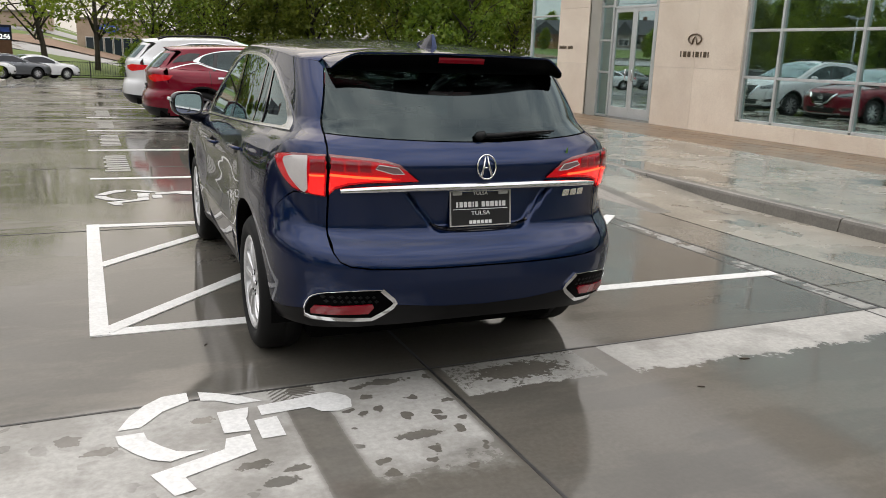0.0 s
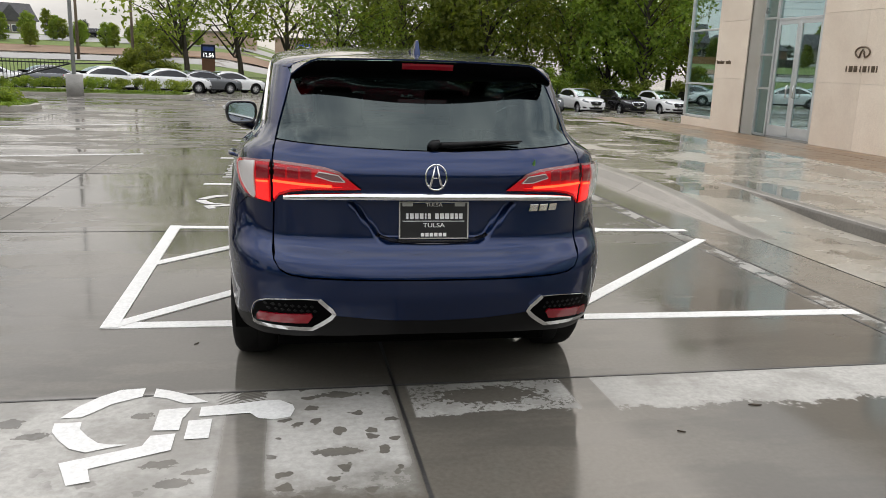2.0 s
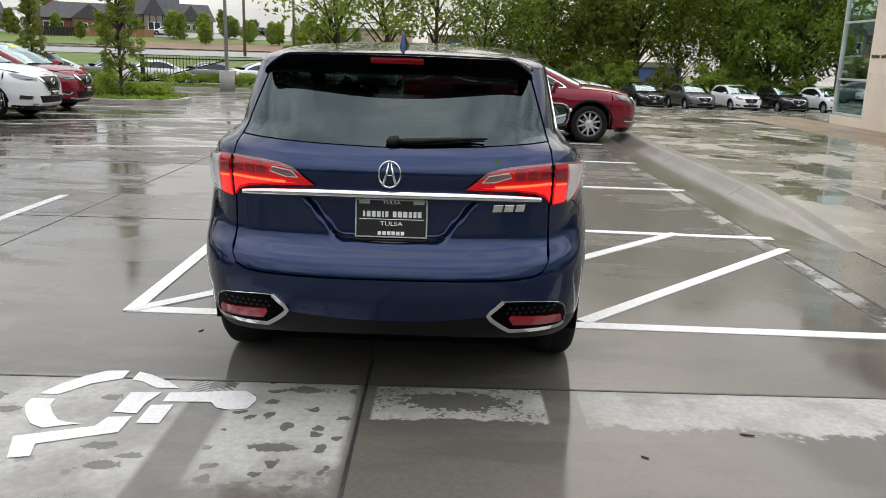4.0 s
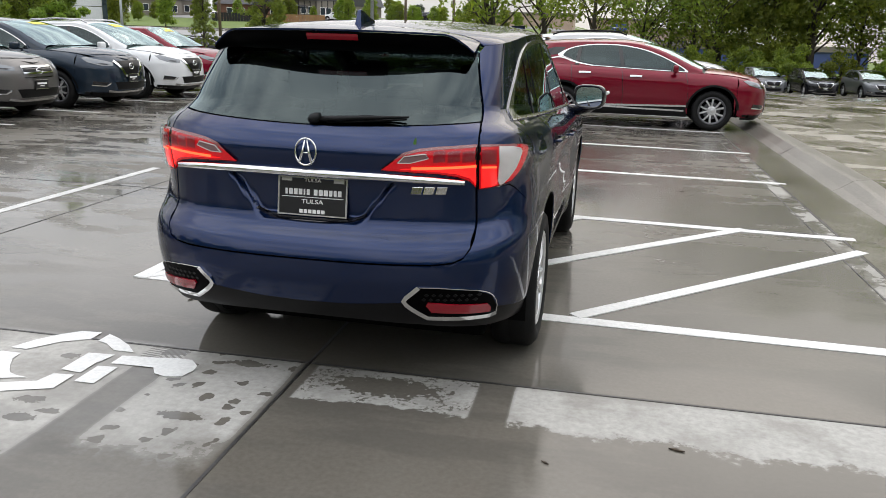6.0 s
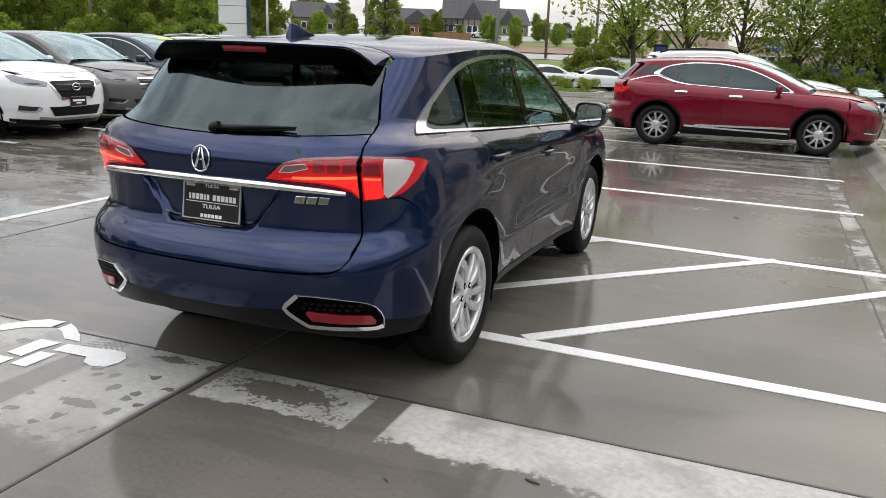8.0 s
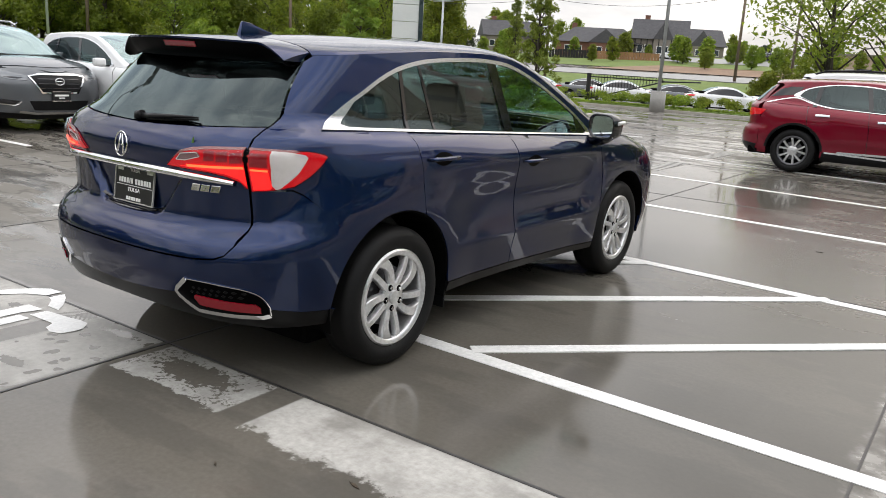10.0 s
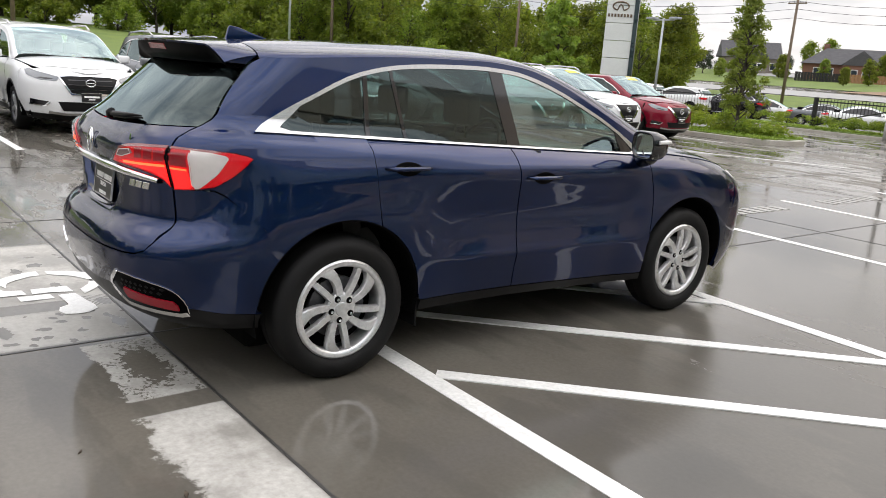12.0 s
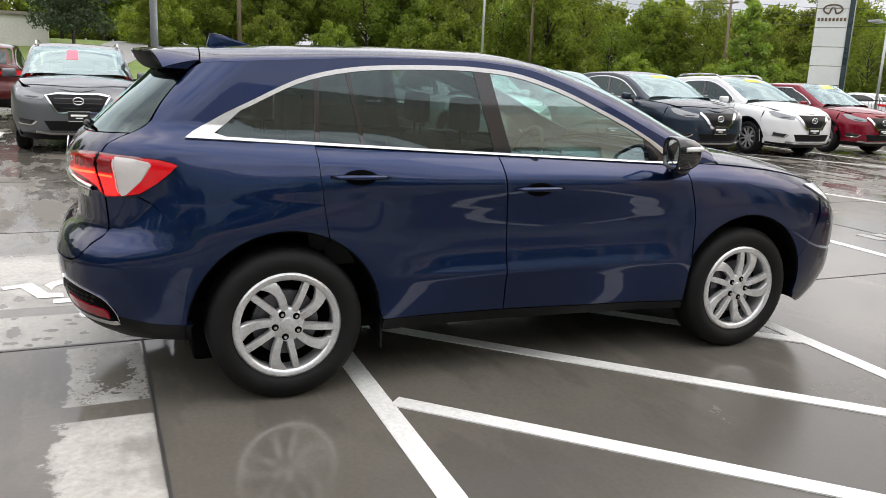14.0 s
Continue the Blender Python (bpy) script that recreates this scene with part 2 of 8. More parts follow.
def part(name, bm, mat, parent=None, label="", smooth=None):
    """Links a bmesh as one mesh object under a thing or under a part."""
    bmesh.ops.recalc_face_normals(bm, faces=bm.faces)
    me = bpy.data.meshes.new(name)
    bm.to_mesh(me)
    bm.free()
    me.materials.append(mat)
    if smooth:      # otherwise each face keeps what its builder set
        me.polygons.foreach_set("use_smooth", [True] * len(me.polygons))
        me.set_sharp_from_angle(angle=radians(smooth))
    ob = new(name, me)
    ob.parent = parent
    if label:
        ob["label"] = label
    return ob


def empty(name, m, label, category, group="", kind=""):
    ob = new(name)
    ob.matrix_world = m
    ob.empty_display_size = 0.1
    return tagged(ob, label, category, group, kind)


def box(bm, x0, y0, z0, x1, y1, z1, bevel=0.0, m=None):
    mat = Matrix.Translation(((x0 + x1) / 2, (y0 + y1) / 2, (z0 + z1) / 2)) @ Matrix.Diagonal((abs(x1 - x0), abs(y1 - y0), abs(z1 - z0), 1))
    r = bmesh.ops.create_cube(bm, size=1, matrix=(m @ mat) if m else mat)
    if bevel:
        es = list({e for v in r["verts"] for e in v.link_edges})
        bmesh.ops.bevel(bm, geom=es, offset=bevel, segments=2, profile=0.6, affect="EDGES")
    return bm


def boxes(*rows, bevel=0.0):
    bm = bmesh.new()
    for r in rows:
        box(bm, *r, bevel=bevel)
    return bm


def cyl(bm, a, b, r0, r1=None, seg=16, caps=True):
    a, b = Vector(a), Vector(b)
    d = b - a
    q = d.to_track_quat("Z", "Y").to_matrix().to_4x4()
    made = bmesh.ops.create_cone(bm, cap_ends=caps, segments=seg, radius1=r0, radius2=r0 if r1 is None else r1, depth=d.length,
                                 matrix=Matrix.Translation((a + b) / 2) @ q)
    for f in {f for v in made["verts"] for f in v.link_faces}:
        f.smooth = len(f.verts) == 4
    return bm


def prism(bm, pts, plane, lo, hi, bevel=0.0):
    """A flat outline in 'xy', 'xz' or 'yz', given thickness along the third axis."""
    def at(p, h):
        return {"xy": (p[0], p[1], h), "xz": (p[0], h, p[1]), "yz": (h, p[0], p[1])}[plane]
    lower, upper = [bm.verts.new(at(p, lo)) for p in pts], [bm.verts.new(at(p, hi)) for p in pts]
    n = len(pts)
    fs = [bm.faces.new(lower[::-1]), bm.faces.new(upper)]
    caps = list(fs)
    for i in range(n):
        fs.append(bm.faces.new((lower[i], lower[(i + 1) % n], upper[(i + 1) % n], upper[i])))
    if bevel:
        es = {e for e in fs[1].edges} | {e for e in fs[0].edges}
        bmesh.ops.bevel(bm, geom=list(es), offset=bevel, segments=2, profile=0.6, affect="EDGES")
    elif n > 4:
        bmesh.ops.triangulate(bm, faces=caps)
    return bm


def tube(pts, radii, seg=8, bm=None):
    """A tapered tube along points."""
    bm = bm or bmesh.new()
    rings = []
    pts = [Vector(p) for p in pts]
    for i, p in enumerate(pts):
        d = (pts[min(i + 1, len(pts) - 1)] - pts[max(i - 1, 0)]).normalized()
        u = d.cross(Vector((0.31, 0.95, 0.05))).normalized()
        v = d.cross(u)
        r = radii[i] if isinstance(radii, (list, tuple)) else radii
        rings.append([bm.verts.new(p + (u * math.cos(2 * math.pi * k / seg) + v * math.sin(2 * math.pi * k / seg)) * r) for k in range(seg)])
    for a, b in zip(rings, rings[1:]):
        for k in range(seg):
            bm.faces.new((a[k], a[(k + 1) % seg], b[(k + 1) % seg], b[k])).smooth = True
    bm.faces.new(rings[0][::-1])
    bm.faces.new(rings[-1])
    return bm


def dense(loop, step, closed=True):
    out = []
    n = len(loop)
    for i in range(n if closed else n - 1):
        a, b = loop[i], loop[(i + 1) % n]
        k = max(1, int(math.hypot(b[0] - a[0], b[1] - a[1]) / step + 0.5))
        out += [(a[0] + (b[0] - a[0]) * j / k, a[1] + (b[1] - a[1]) * j / k) for j in range(k)]
    return out if closed else out + [loop[-1]]


def smooth_line(pts, step=0.03):
    """A rounded line through points in the plane (Catmull-Rom)."""
    out = []
    for i in range(len(pts) - 1):
        p0, p1, p2, p3 = pts[max(i - 1, 0)], pts[i], pts[i + 1], pts[min(i + 2, len(pts) - 1)]
        k = max(1, int(math.hypot(p2[0] - p1[0], p2[1] - p1[1]) / step))
        for j in range(k):
            t = j / k
            out.append(tuple(0.5 * (2 * p1[c] + (p2[c] - p0[c]) * t + (2 * p0[c] - 5 * p1[c] + 4 * p2[c] - p3[c]) * t * t
                                    + (3 * p1[c] - p0[c] - 3 * p2[c] + p3[c]) * t ** 3) for c in (0, 1)))
    return out + [tuple(pts[-1])]


def inside(P, loop):
    x, y = P[:, 0], P[:, 1]
    L = np.array(loop)
    r = np.zeros(len(P), bool)
    for (ax, ay), (bx, by) in zip(L, np.roll(L, -1, 0)):
        if ay != by:
            r ^= ((ay > y) != (by > y)) & (x < (bx - ax) * (y - ay) / (by - ay) + ax)
    return r


def flat_mesh(loop, holes=(), step=0.04):
    """Triangles that fill an outline with holes, with points inside at an even step."""
    loops = [dense(loop, step)] + [dense(h, step) for h in holes]
    pts, edges = [], []
    for lp in loops:
        o = len(pts)
        pts += lp
        edges += [(o + i, o + (i + 1) % len(lp)) for i in range(len(lp))]
    A = np.array(pts)
    (x0, y0), (x1, y1) = A.min(0), A.max(0)
    gx, gy = np.arange(x0 + step / 2, x1, step), np.arange(y0 + step / 2, y1, step * 0.866)
    if len(gx) and len(gy):
        G = np.array([(x + (step / 2 if j % 2 else 0), y) for j, y in enumerate(gy) for x in gx])
        ok = inside(G, loops[0])
        for h in loops[1:]:
            ok &= ~inside(G, h)
        G = G[ok]
        if len(G):
            near = np.concatenate([(((G[i:i + 400, None, :] - A[None]) ** 2).sum(2).min(1)) for i in range(0, len(G), 400)])
            pts = pts + [tuple(p) for p in G[near > (0.45 * step) ** 2]]
    vs, _, fs, _, _, _ = delaunay_2d_cdt([Vector(p) for p in pts], edges, [], 0, 1e-6)
    V = np.array([tuple(v) for v in vs])
    F = [tuple(f) for f in fs if len(f) == 3]
    C = np.array([V[list(f)].mean(0) for f in F])
    ok = inside(C, loops[0])
    for h in loops[1:]:
        ok &= ~inside(C, h)
    return V, [f for f, k in zip(F, ok) if k]


def skin(name, chart, loop, mat, parent, holes=(), step=0.04, lift=0.0, depth=0.012, sign=1, label="", out=None):
    """A panel cut from a smooth shape: chart(u, v) gives the point; lift raises it, depth is its thickness inwards."""
    V, F = flat_mesh(loop, holes, step)
    e = 0.004
    pos, nor = [], []
    for u, v in V:
        p = Vector(chart(u, v))
        du = Vector(chart(u + e, v)) - Vector(chart(u - e, v))
        dv = Vector(chart(u, v + e)) - Vector(chart(u, v - e))
        n = du.cross(dv)
        n = n.normalized() if n.length > 1e-12 else Vector((0, 0, 1))
        o = out(p) if out else p - Vector((0, 2.3, 0.75))
        if n.dot(o) < 0:
            n = -n
        pos.append(p + n * lift)
        nor.append(n)
    pos = [Vector((p.x * sign, p.y, p.z)) for p in pos]
    nor = [Vector((n.x * sign, n.y, n.z)) for n in nor]
    faces, count = [], {}
    for a, b, c in F:
        if (pos[b] - pos[a]).cross(pos[c] - pos[a]).dot(nor[a]) < 0:
            b, c = c, b
        faces.append((a, b, c))
        for i, j in ((a, b), (b, c), (c, a)):
            count[(i, j)] = 1
    if depth:
        for i, j in [k for k in count if (k[1], k[0]) not in count]:
            t = nor[i].cross(pos[j] - pos[i])
            t = -t.normalized() if t.length > 1e-12 else nor[i]
            o = len(pos)
            pos += [pos[i].copy(), pos[j].copy(), pos[j] - nor[j] * depth, pos[i] - nor[i] * depth]
            nor += [t, t, t, t]
            faces.append((o + 1, o, o + 3, o + 2))
    return mesh_ob(name, pos, faces, mat, parent, label, normals=nor)


def strip(name, chart, line, width, mat, parent, lift=0.003, thick=0.01, sign=1, label=""):
    """A moulding of even or given width along a line on a smooth shape."""
    n = len(line)
    w = width if isinstance(width, (list, tuple)) else [width] * n
    a, b = [], []
    for i, p in enumerate(line):
        q0, q1 = line[max(i - 1, 0)], line[min(i + 1, n - 1)]
        d = Vector((q1[0] - q0[0], q1[1] - q0[1])).normalized()
        a.append((p[0] - d.y * w[i] / 2, p[1] + d.x * w[i] / 2))
        b.append((p[0] + d.y * w[i] / 2, p[1] - d.x * w[i] / 2))
    return skin(name, chart, a + b[::-1], mat, parent, step=max(0.012, min(w) * 0.9), lift=lift, depth=thick, sign=sign, label=label)


# ---------- the shape of a car: y runs from the tail (0) to the nose, z up, x to its right ----------
class Shape:
    def __init__(self, length, half, prof, tail, belt, edge, crown, nose=None, dr=0.67, df=1.0, n=2.6, tumble=0.245, taper=0.10, hubs=(), flare=0.016, dent=None):
        self.L, self.half = length, half
        self.prof, self.tail, self.belt, self.edge, self.crown = curve(prof), curve(tail), curve(belt), curve(edge), curve(crown)
        self.nose = curve(nose or [(0.2, 0.12), (0.45, 0.0), (0.7, 0.0), (0.9, 0.1), (1.1, 0.3)])
        self.dr0, self.df, self.n, self.tumble, self.taper, self.hubs, self.flare, self.dent = dr, df, n, tumble, taper, hubs, flare, dent
        self.dtop = 0.30
        self.press = None

    def wide(self, y, z):
        zb = self.belt(y)
        w = self.prof(z / zb * 1.15) if z <= zb else self.prof(1.15) - self.tumble * (z - zb)
        g = max(0.0, min(1.0, (z - zb + 0.06) / 0.12))
        g = g * g * (3 - 2 * g)
        k = max(0.0, (2 - y) / 1.5)
        w *= 1 - self.taper * k * k * g
        if self.press:
            w += self.press(y, z)
        for hy, hz in self.hubs:
            r = math.hypot(y - hy, z - hz)
            if r < 0.75:
                t = 1 - abs(r - 0.43) / 0.32
                if t > 0:
                    w += self.flare * t * t * (3 - 2 * t)
        return w

    def bow(self, z):
        """How deep the tail is bowed in plan: less at the rear window."""
        t = max(0.0, min(1.0, (z - 1.0) / 0.45))
        return self.dr0 - self.dtop * t * t * (3 - 2 * t)

    def side(self, y, z):
        w = self.wide(y, z)
        dr = self.bow(z)
        for d in ((dr - (y - self.tail(z))) / dr, (self.df - (self.L - self.nose(z) - y)) / self.df):
            if d > 0:
                w *= max(0.0, 1 - min(d, 1.0) ** self.n) ** (1 / self.n)
        return w

    def rear(self, x, z):
        y = 0.3
        for _ in range(5):
            r = min(1.0, abs(x) / max(0.05, self.wide(y, z)))
            y = self.tail(z) + self.bow(z) * (1 - (1 - r ** self.n) ** (1 / self.n))
        return y + (self.dent(x, z) if self.dent else 0)

    def front(self, x, z):
        y = self.L - 0.3
        for _ in range(5):
            r = min(1.0, abs(x) / max(0.05, self.wide(y, z)))
            y = self.L - self.nose(z) - self.df * (1 - (1 - r ** self.n) ** (1 / self.n))
        return y

    # charts
    def on_side(self, u, v):
        return (self.side(u, v), u, v)

    def on_rear(self, u, v):
        return (u, self.rear(u, v), v)

    def wrap(self, s, z, k=0.70):
        """From the middle of the tail (s = 0) round the corner and on along the side."""
        if abs(s) <= k:
            return (s, self.rear(s, z), z)
        y = self.rear(k, z) + abs(s) - k
        return (math.copysign(self.side(y, z), s), y, z)

    def s_of(self, y, z, k=0.70):
        return k + y - self.rear(k, z)

    def wrap_front(self, s, z, k=0.62):
        if abs(s) <= k:
            return (s, self.front(s, z), z)
        y = self.front(k, z) - (abs(s) - k)
        return (math.copysign(self.side(y, z), s), y, z)

    def on_top(self, u, y):
        """Roof, windscreen: u from -1 to 1 across."""
        ze = self.edge(y)
        w = self.side(y, ze)
        return (u * w, y, ze + (self.crown(y) - ze) * max(0.0, 1 - abs(u) ** 2.3) ** 0.55)

    def on_hood(self, u, y):
        zb = self.belt(y)
        w = self.side(y, zb)
        return (u * w, y, zb + self.hood_crown * max(0.0, 1 - abs(u) ** 2.2) ** 0.75)
    hood_crown = 0.06


def arc(cy, cz, r, a0, a1, n=26):
    return [(cy + r * math.cos(radians(a0 + (a1 - a0) * i / n)), cz + r * math.sin(radians(a0 + (a1 - a0) * i / n))) for i in range(n + 1)]


# ---------- wheels ----------
WHEELS = {}


def lathe(bm, prof, seg=48):
    """Turns (x, r) pairs round the x axis."""
    rings = [[bm.verts.new((x, r * math.cos(2 * math.pi * k / seg), r * math.sin(2 * math.pi * k / seg))) for k in range(seg)] for x, r in prof]
    for a, b in zip(rings, rings[1:]):
        for k in range(seg):
            bm.faces.new((a[k], a[(k + 1) % seg], b[(k + 1) % seg], b[k]))


def wheel_meshes(key, R, r, style, seg=48):
    """Meshes of a wheel about its hub, outer face at x = 0: tyre, rim, spokes, brake disc."""
    if key in WHEELS:
        return WHEELS[key]
    d = {}
    bm = bmesh.new()
    w = 0.225
    lathe(bm, [(-0.012, r + 0.002), (0.004, r + 0.02), (0.010, r + 0.05), (0.004, R - 0.035), (-0.014, R - 0.012), (-0.03, R - 0.003),
               (-0.045, R), (-w / 2 - 0.004, R), (-w / 2, R - 0.006), (-w / 2 - 0.008, R), (-w + 0.05, R), (-w + 0.015, R - 0.02), (-w, R - 0.08), (-w, r)], seg)
    d["tyre"] = bm
    bm = bmesh.new()
    lathe(bm, [(-0.2, r - 0.012), (-0.05, r - 0.036), (-0.014, r - 0.034), (-0.006, r - 0.028), (-0.002, r - 0.016), (-0.001, r - 0.006), (-0.008, r + 0.003), (-0.02, r + 0.001)], seg)
    d["rim"] = bm
    bm = bmesh.new()
    n = {"turbine": 10, "ten": 10, "five": 5}[style]
    for k in range(2 if style == "turbine" else n):
        if style == "turbine":
            bm = d["hooked_spoke" if k == 0 else "straight_spoke"] = bmesh.new()
        a0 = 2 * math.pi * k / n
        rows = []
        for j in range(9):
            t = j / 8
            rad = 0.055 + (r - 0.02 - 0.055) * t
            if style == "turbine":      # pairs: a straight spoke and a hooked, widening one
                if k % 2:
                    a, hw = a0 + .02 + .05 * t, .0175 - .001 * t
                else:
                    a, hw = a0 + .02 + .06 * t + .30 * t ** 2.6, .0175 + .009 * t + .055 * max(0.0, t - .55) ** 1.3
            elif style == "ten":
                a = a0 + (0.14 if k % 2 else -0.14) * (1 - t)
                hw = 0.013 + 0.006 * t
            else:
                a, hw = a0, 0.036 - 0.008 * t
            x = -0.022 + 0.014 * math.sin(t * math.pi * 0.8)
            c, s = math.cos(a), math.sin(a)
            row = []
            for q, dx in ((-1, -0.03), (-0.93, -0.003), (-0.8, 0.001), (0.8, 0.001), (0.93, -0.003), (1, -0.03)):
                row.append(bm.verts.new((x + dx, rad * c - q * hw * s, rad * s + q * hw * c)))
            rows.append(row)
        for p, q in zip(rows, rows[1:]):
            for i in range(5):
                bm.faces.new((p[i], p[i + 1], q[i + 1], q[i]))
    if style == "turbine":
        bm = bmesh.new()
    lathe(bm, [(-0.05, 0.085), (-0.026, 0.082), (-0.018, 0.07), (-0.018, 0.036)], 32)
    d["hub" if style == "turbine" else "spokes"] = bm
    bm = bmesh.new()
    lathe(bm, [(-0.018, 0.036), (-0.008, 0.034), (-0.006, 0.028), (-0.006, 0.0005)], 24)
    d["hub_cap"] = bm
    bm = bmesh.new()
    a = 2 * math.pi * 0.25 / 5
    c = (0.057 * math.cos(a), 0.057 * math.sin(a))
    cyl(bm, (-0.03, *c), (-0.008, *c), 0.0095, 0.008, 8)
    d["wheel_nut"] = bm
    bm = bmesh.new()
    cyl(bm, (-0.03, *c), (-0.0165, *c), 0.0165, 0.0165, 12)
    d["nut_cup"] = bm
    bm = bmesh.new()
    lathe(bm, [(-0.075, 0.06), (-0.07, 0.065), (-0.07, 0.155), (-0.095, 0.155), (-0.095, 0.06)], 32)
    lathe(bm, [(-0.13, 0.0005), (-0.13, r - 0.012)], 32)
    for f in bm.faces:
        f.material_index = 1 if f.calc_center_median().x < -0.12 else 0
    d["brake_disc"] = bm
    out = {}
    for k, bm in d.items():
        bmesh.ops.recalc_face_normals(bm, faces=bm.faces)
        me = bpy.data.meshes.new(k)
        bm.to_mesh(me)
        bm.free()
        me.polygons.foreach_set("use_smooth", [True] * len(me.polygons))
        me.set_sharp_from_angle(angle=radians(40))
        me.materials.append({"tyre": RUBBER, "brake_disc": DARKALLOY, "wheel_nut": CHROME, "nut_cup": DARK, "hub_cap": ALLOY, "rim": ALLOY if style == "turbine" else DARKALLOY}.get(k, ALLOY))
        if k == "brake_disc":
            me.materials.append(DARK)
        out[k] = me
    WHEELS[key] = out
    return out


def add_wheels(car, key, hubs, half, R, r, style, seg=48, dark=None):
    ms = wheel_meshes(key, R, r, style, seg)
    for hy, hz in hubs:
        for sgn in (1, -1):
            t = new("wheel", ms["tyre"])
            t.parent = car
            t.matrix_local = Matrix.Translation((sgn * half, hy, hz)) @ (Matrix.Identity(4) if sgn > 0 else pose(0, 0, 0, 0, 0, 180)) @ pose(0, 0, 0, 17 * sgn + hy * 9, 0, 0)
            t["label"] = "black rubber tyre on an alloy wheel"
            for k in ("rim", "spokes", "hub", "hub_cap", "brake_disc"):
                if k in ms:
                    o = new(k, ms[k])
                    o.parent = t
            if style == "turbine":
                for i in range(5):
                    for nm, k in (("spoke", "hooked_spoke"), ("spoke", "straight_spoke"), ("wheel_nut", "wheel_nut"), ("nut_cup", "nut_cup")):
                        o = new(nm, ms[k])
                        o.parent = t
                        o.matrix_local = pose(0, 0, 0, 72 * i, 0, 0)


def text_mesh(s, size, font_w=1.0):
    """Letters as a flat mesh, from Blender's own font, centred."""
    cu = bpy.data.curves.new("letters", "FONT")
    cu.body, cu.size, cu.align_x, cu.align_y, cu.extrude = s, size, "CENTER", "CENTER", 0.0015
    ob = bpy.data.objects.new("letters", cu)
    scene.collection.objects.link(ob)
    me = bpy.data.meshes.new_from_object(ob.evaluated_get(bpy.context.evaluated_depsgraph_get()))
    bpy.data.objects.remove(ob)
    bpy.data.curves.remove(cu)
    return me
# ---------- the navy SUV ----------
HUBS = ((0.985, 0.365), (3.635, 0.365))


def plate_dent(x, z):
    """The hollow for the number plate in the tailgate."""
    a = abs(x) - (0.225 + 0.15 * max(0.0, min(1.0, (z - 0.80) / 0.185)))
    b = max(z - 0.99, 0.797 - z)
    f = max(0.0, min(1.0, 0.5 - a / 0.045)) * max(0.0, min(1.0, 0.5 - b / 0.026))
    return 0.036 * f * f * (3 - 2 * f)


SUV = Shape(
    4.685, 0.936,
    [(.20, .83), (.27, .872), (.35, .896), (.50, .913), (.66, .926), (.82, .934), (.94, .936), (1.01, .932), (1.06, .922), (1.10, .902), (1.13, .872), (1.15, .845)],
    [(.2, .26), (.30, .13), (.36, .066), (.42, .036), (.5, .014), (.58, .001), (.64, .0), (.70, .018), (.725, .036), (.77, .085), (.82, .105), (.95, .10), (1.02, .085), (1.09, .075), (1.15, .105), (1.21, .172), (1.30, .268), (1.43, .415), (1.56, .55), (1.66, .65)],
    [(.0, 1.234), (.59, 1.207), (2.95, 1.10), (3.4, 1.082), (3.8, 1.045), (4.1, .995), (4.4, .915), (4.6, .82), (4.685, .74)],
    [(.36, 1.50), (.6, 1.525), (1.0, 1.555), (1.5, 1.583), (1.9, 1.588), (2.2, 1.566), (2.45, 1.50), (2.7, 1.40), (2.95, 1.285), (3.2, 1.17), (3.45, 1.085)],
    [(.36, 1.568), (.46, 1.588), (.73, 1.610), (1.0, 1.628), (1.39, 1.644), (1.75, 1.652), (2.03, 1.652), (2.38, 1.624), (2.76, 1.541), (3.0, 1.449), (3.27, 1.319), (3.48, 1.216), (3.66, 1.12)],
    hubs=HUBS, dent=plate_dent, df=0.86, n=3.0)
SUV.hood_crown = 0.088


DOOR_SECTION = curve([(.30, -.004), (.42, .0), (.50, .007), (.548, .013), (.60, -.002), (.68, -.019), (.78, -.026), (.88, -.013), (.955, .003), (1.01, .008), (1.07, .003), (1.10, .0)])


def door_press(y, z):
    """The pressed shapes of the flanks: the hollow in the doors over a sill crease, and the tuck of the tail over the bumper's ledge."""
    def ease(t):
        t = max(0.0, min(1.0, t))
        return t * t * (3 - 2 * t)
    along = ease((y - 1.30) / 0.55) * ease((3.32 - y) / 0.40)
    shoulder = ease((z - 0.93) / 0.08) * ease((1.09 - z) / 0.06) * ease((y - 0.5) / 0.5) * ease((3.9 - y) / 0.4)
    back = ease((1.25 - y) / 0.70)
    spread = 0.05 + 0.42 * ease((y - 0.22) / 0.45)
    tuck = 0.012 + 0.042 * ease((z - 0.742) / spread) - 0.044 * ease((z - 1.13) / 0.10)
    return along * DOOR_SECTION(z) + 0.005 * shoulder - back * tuck


SUV.press = door_press


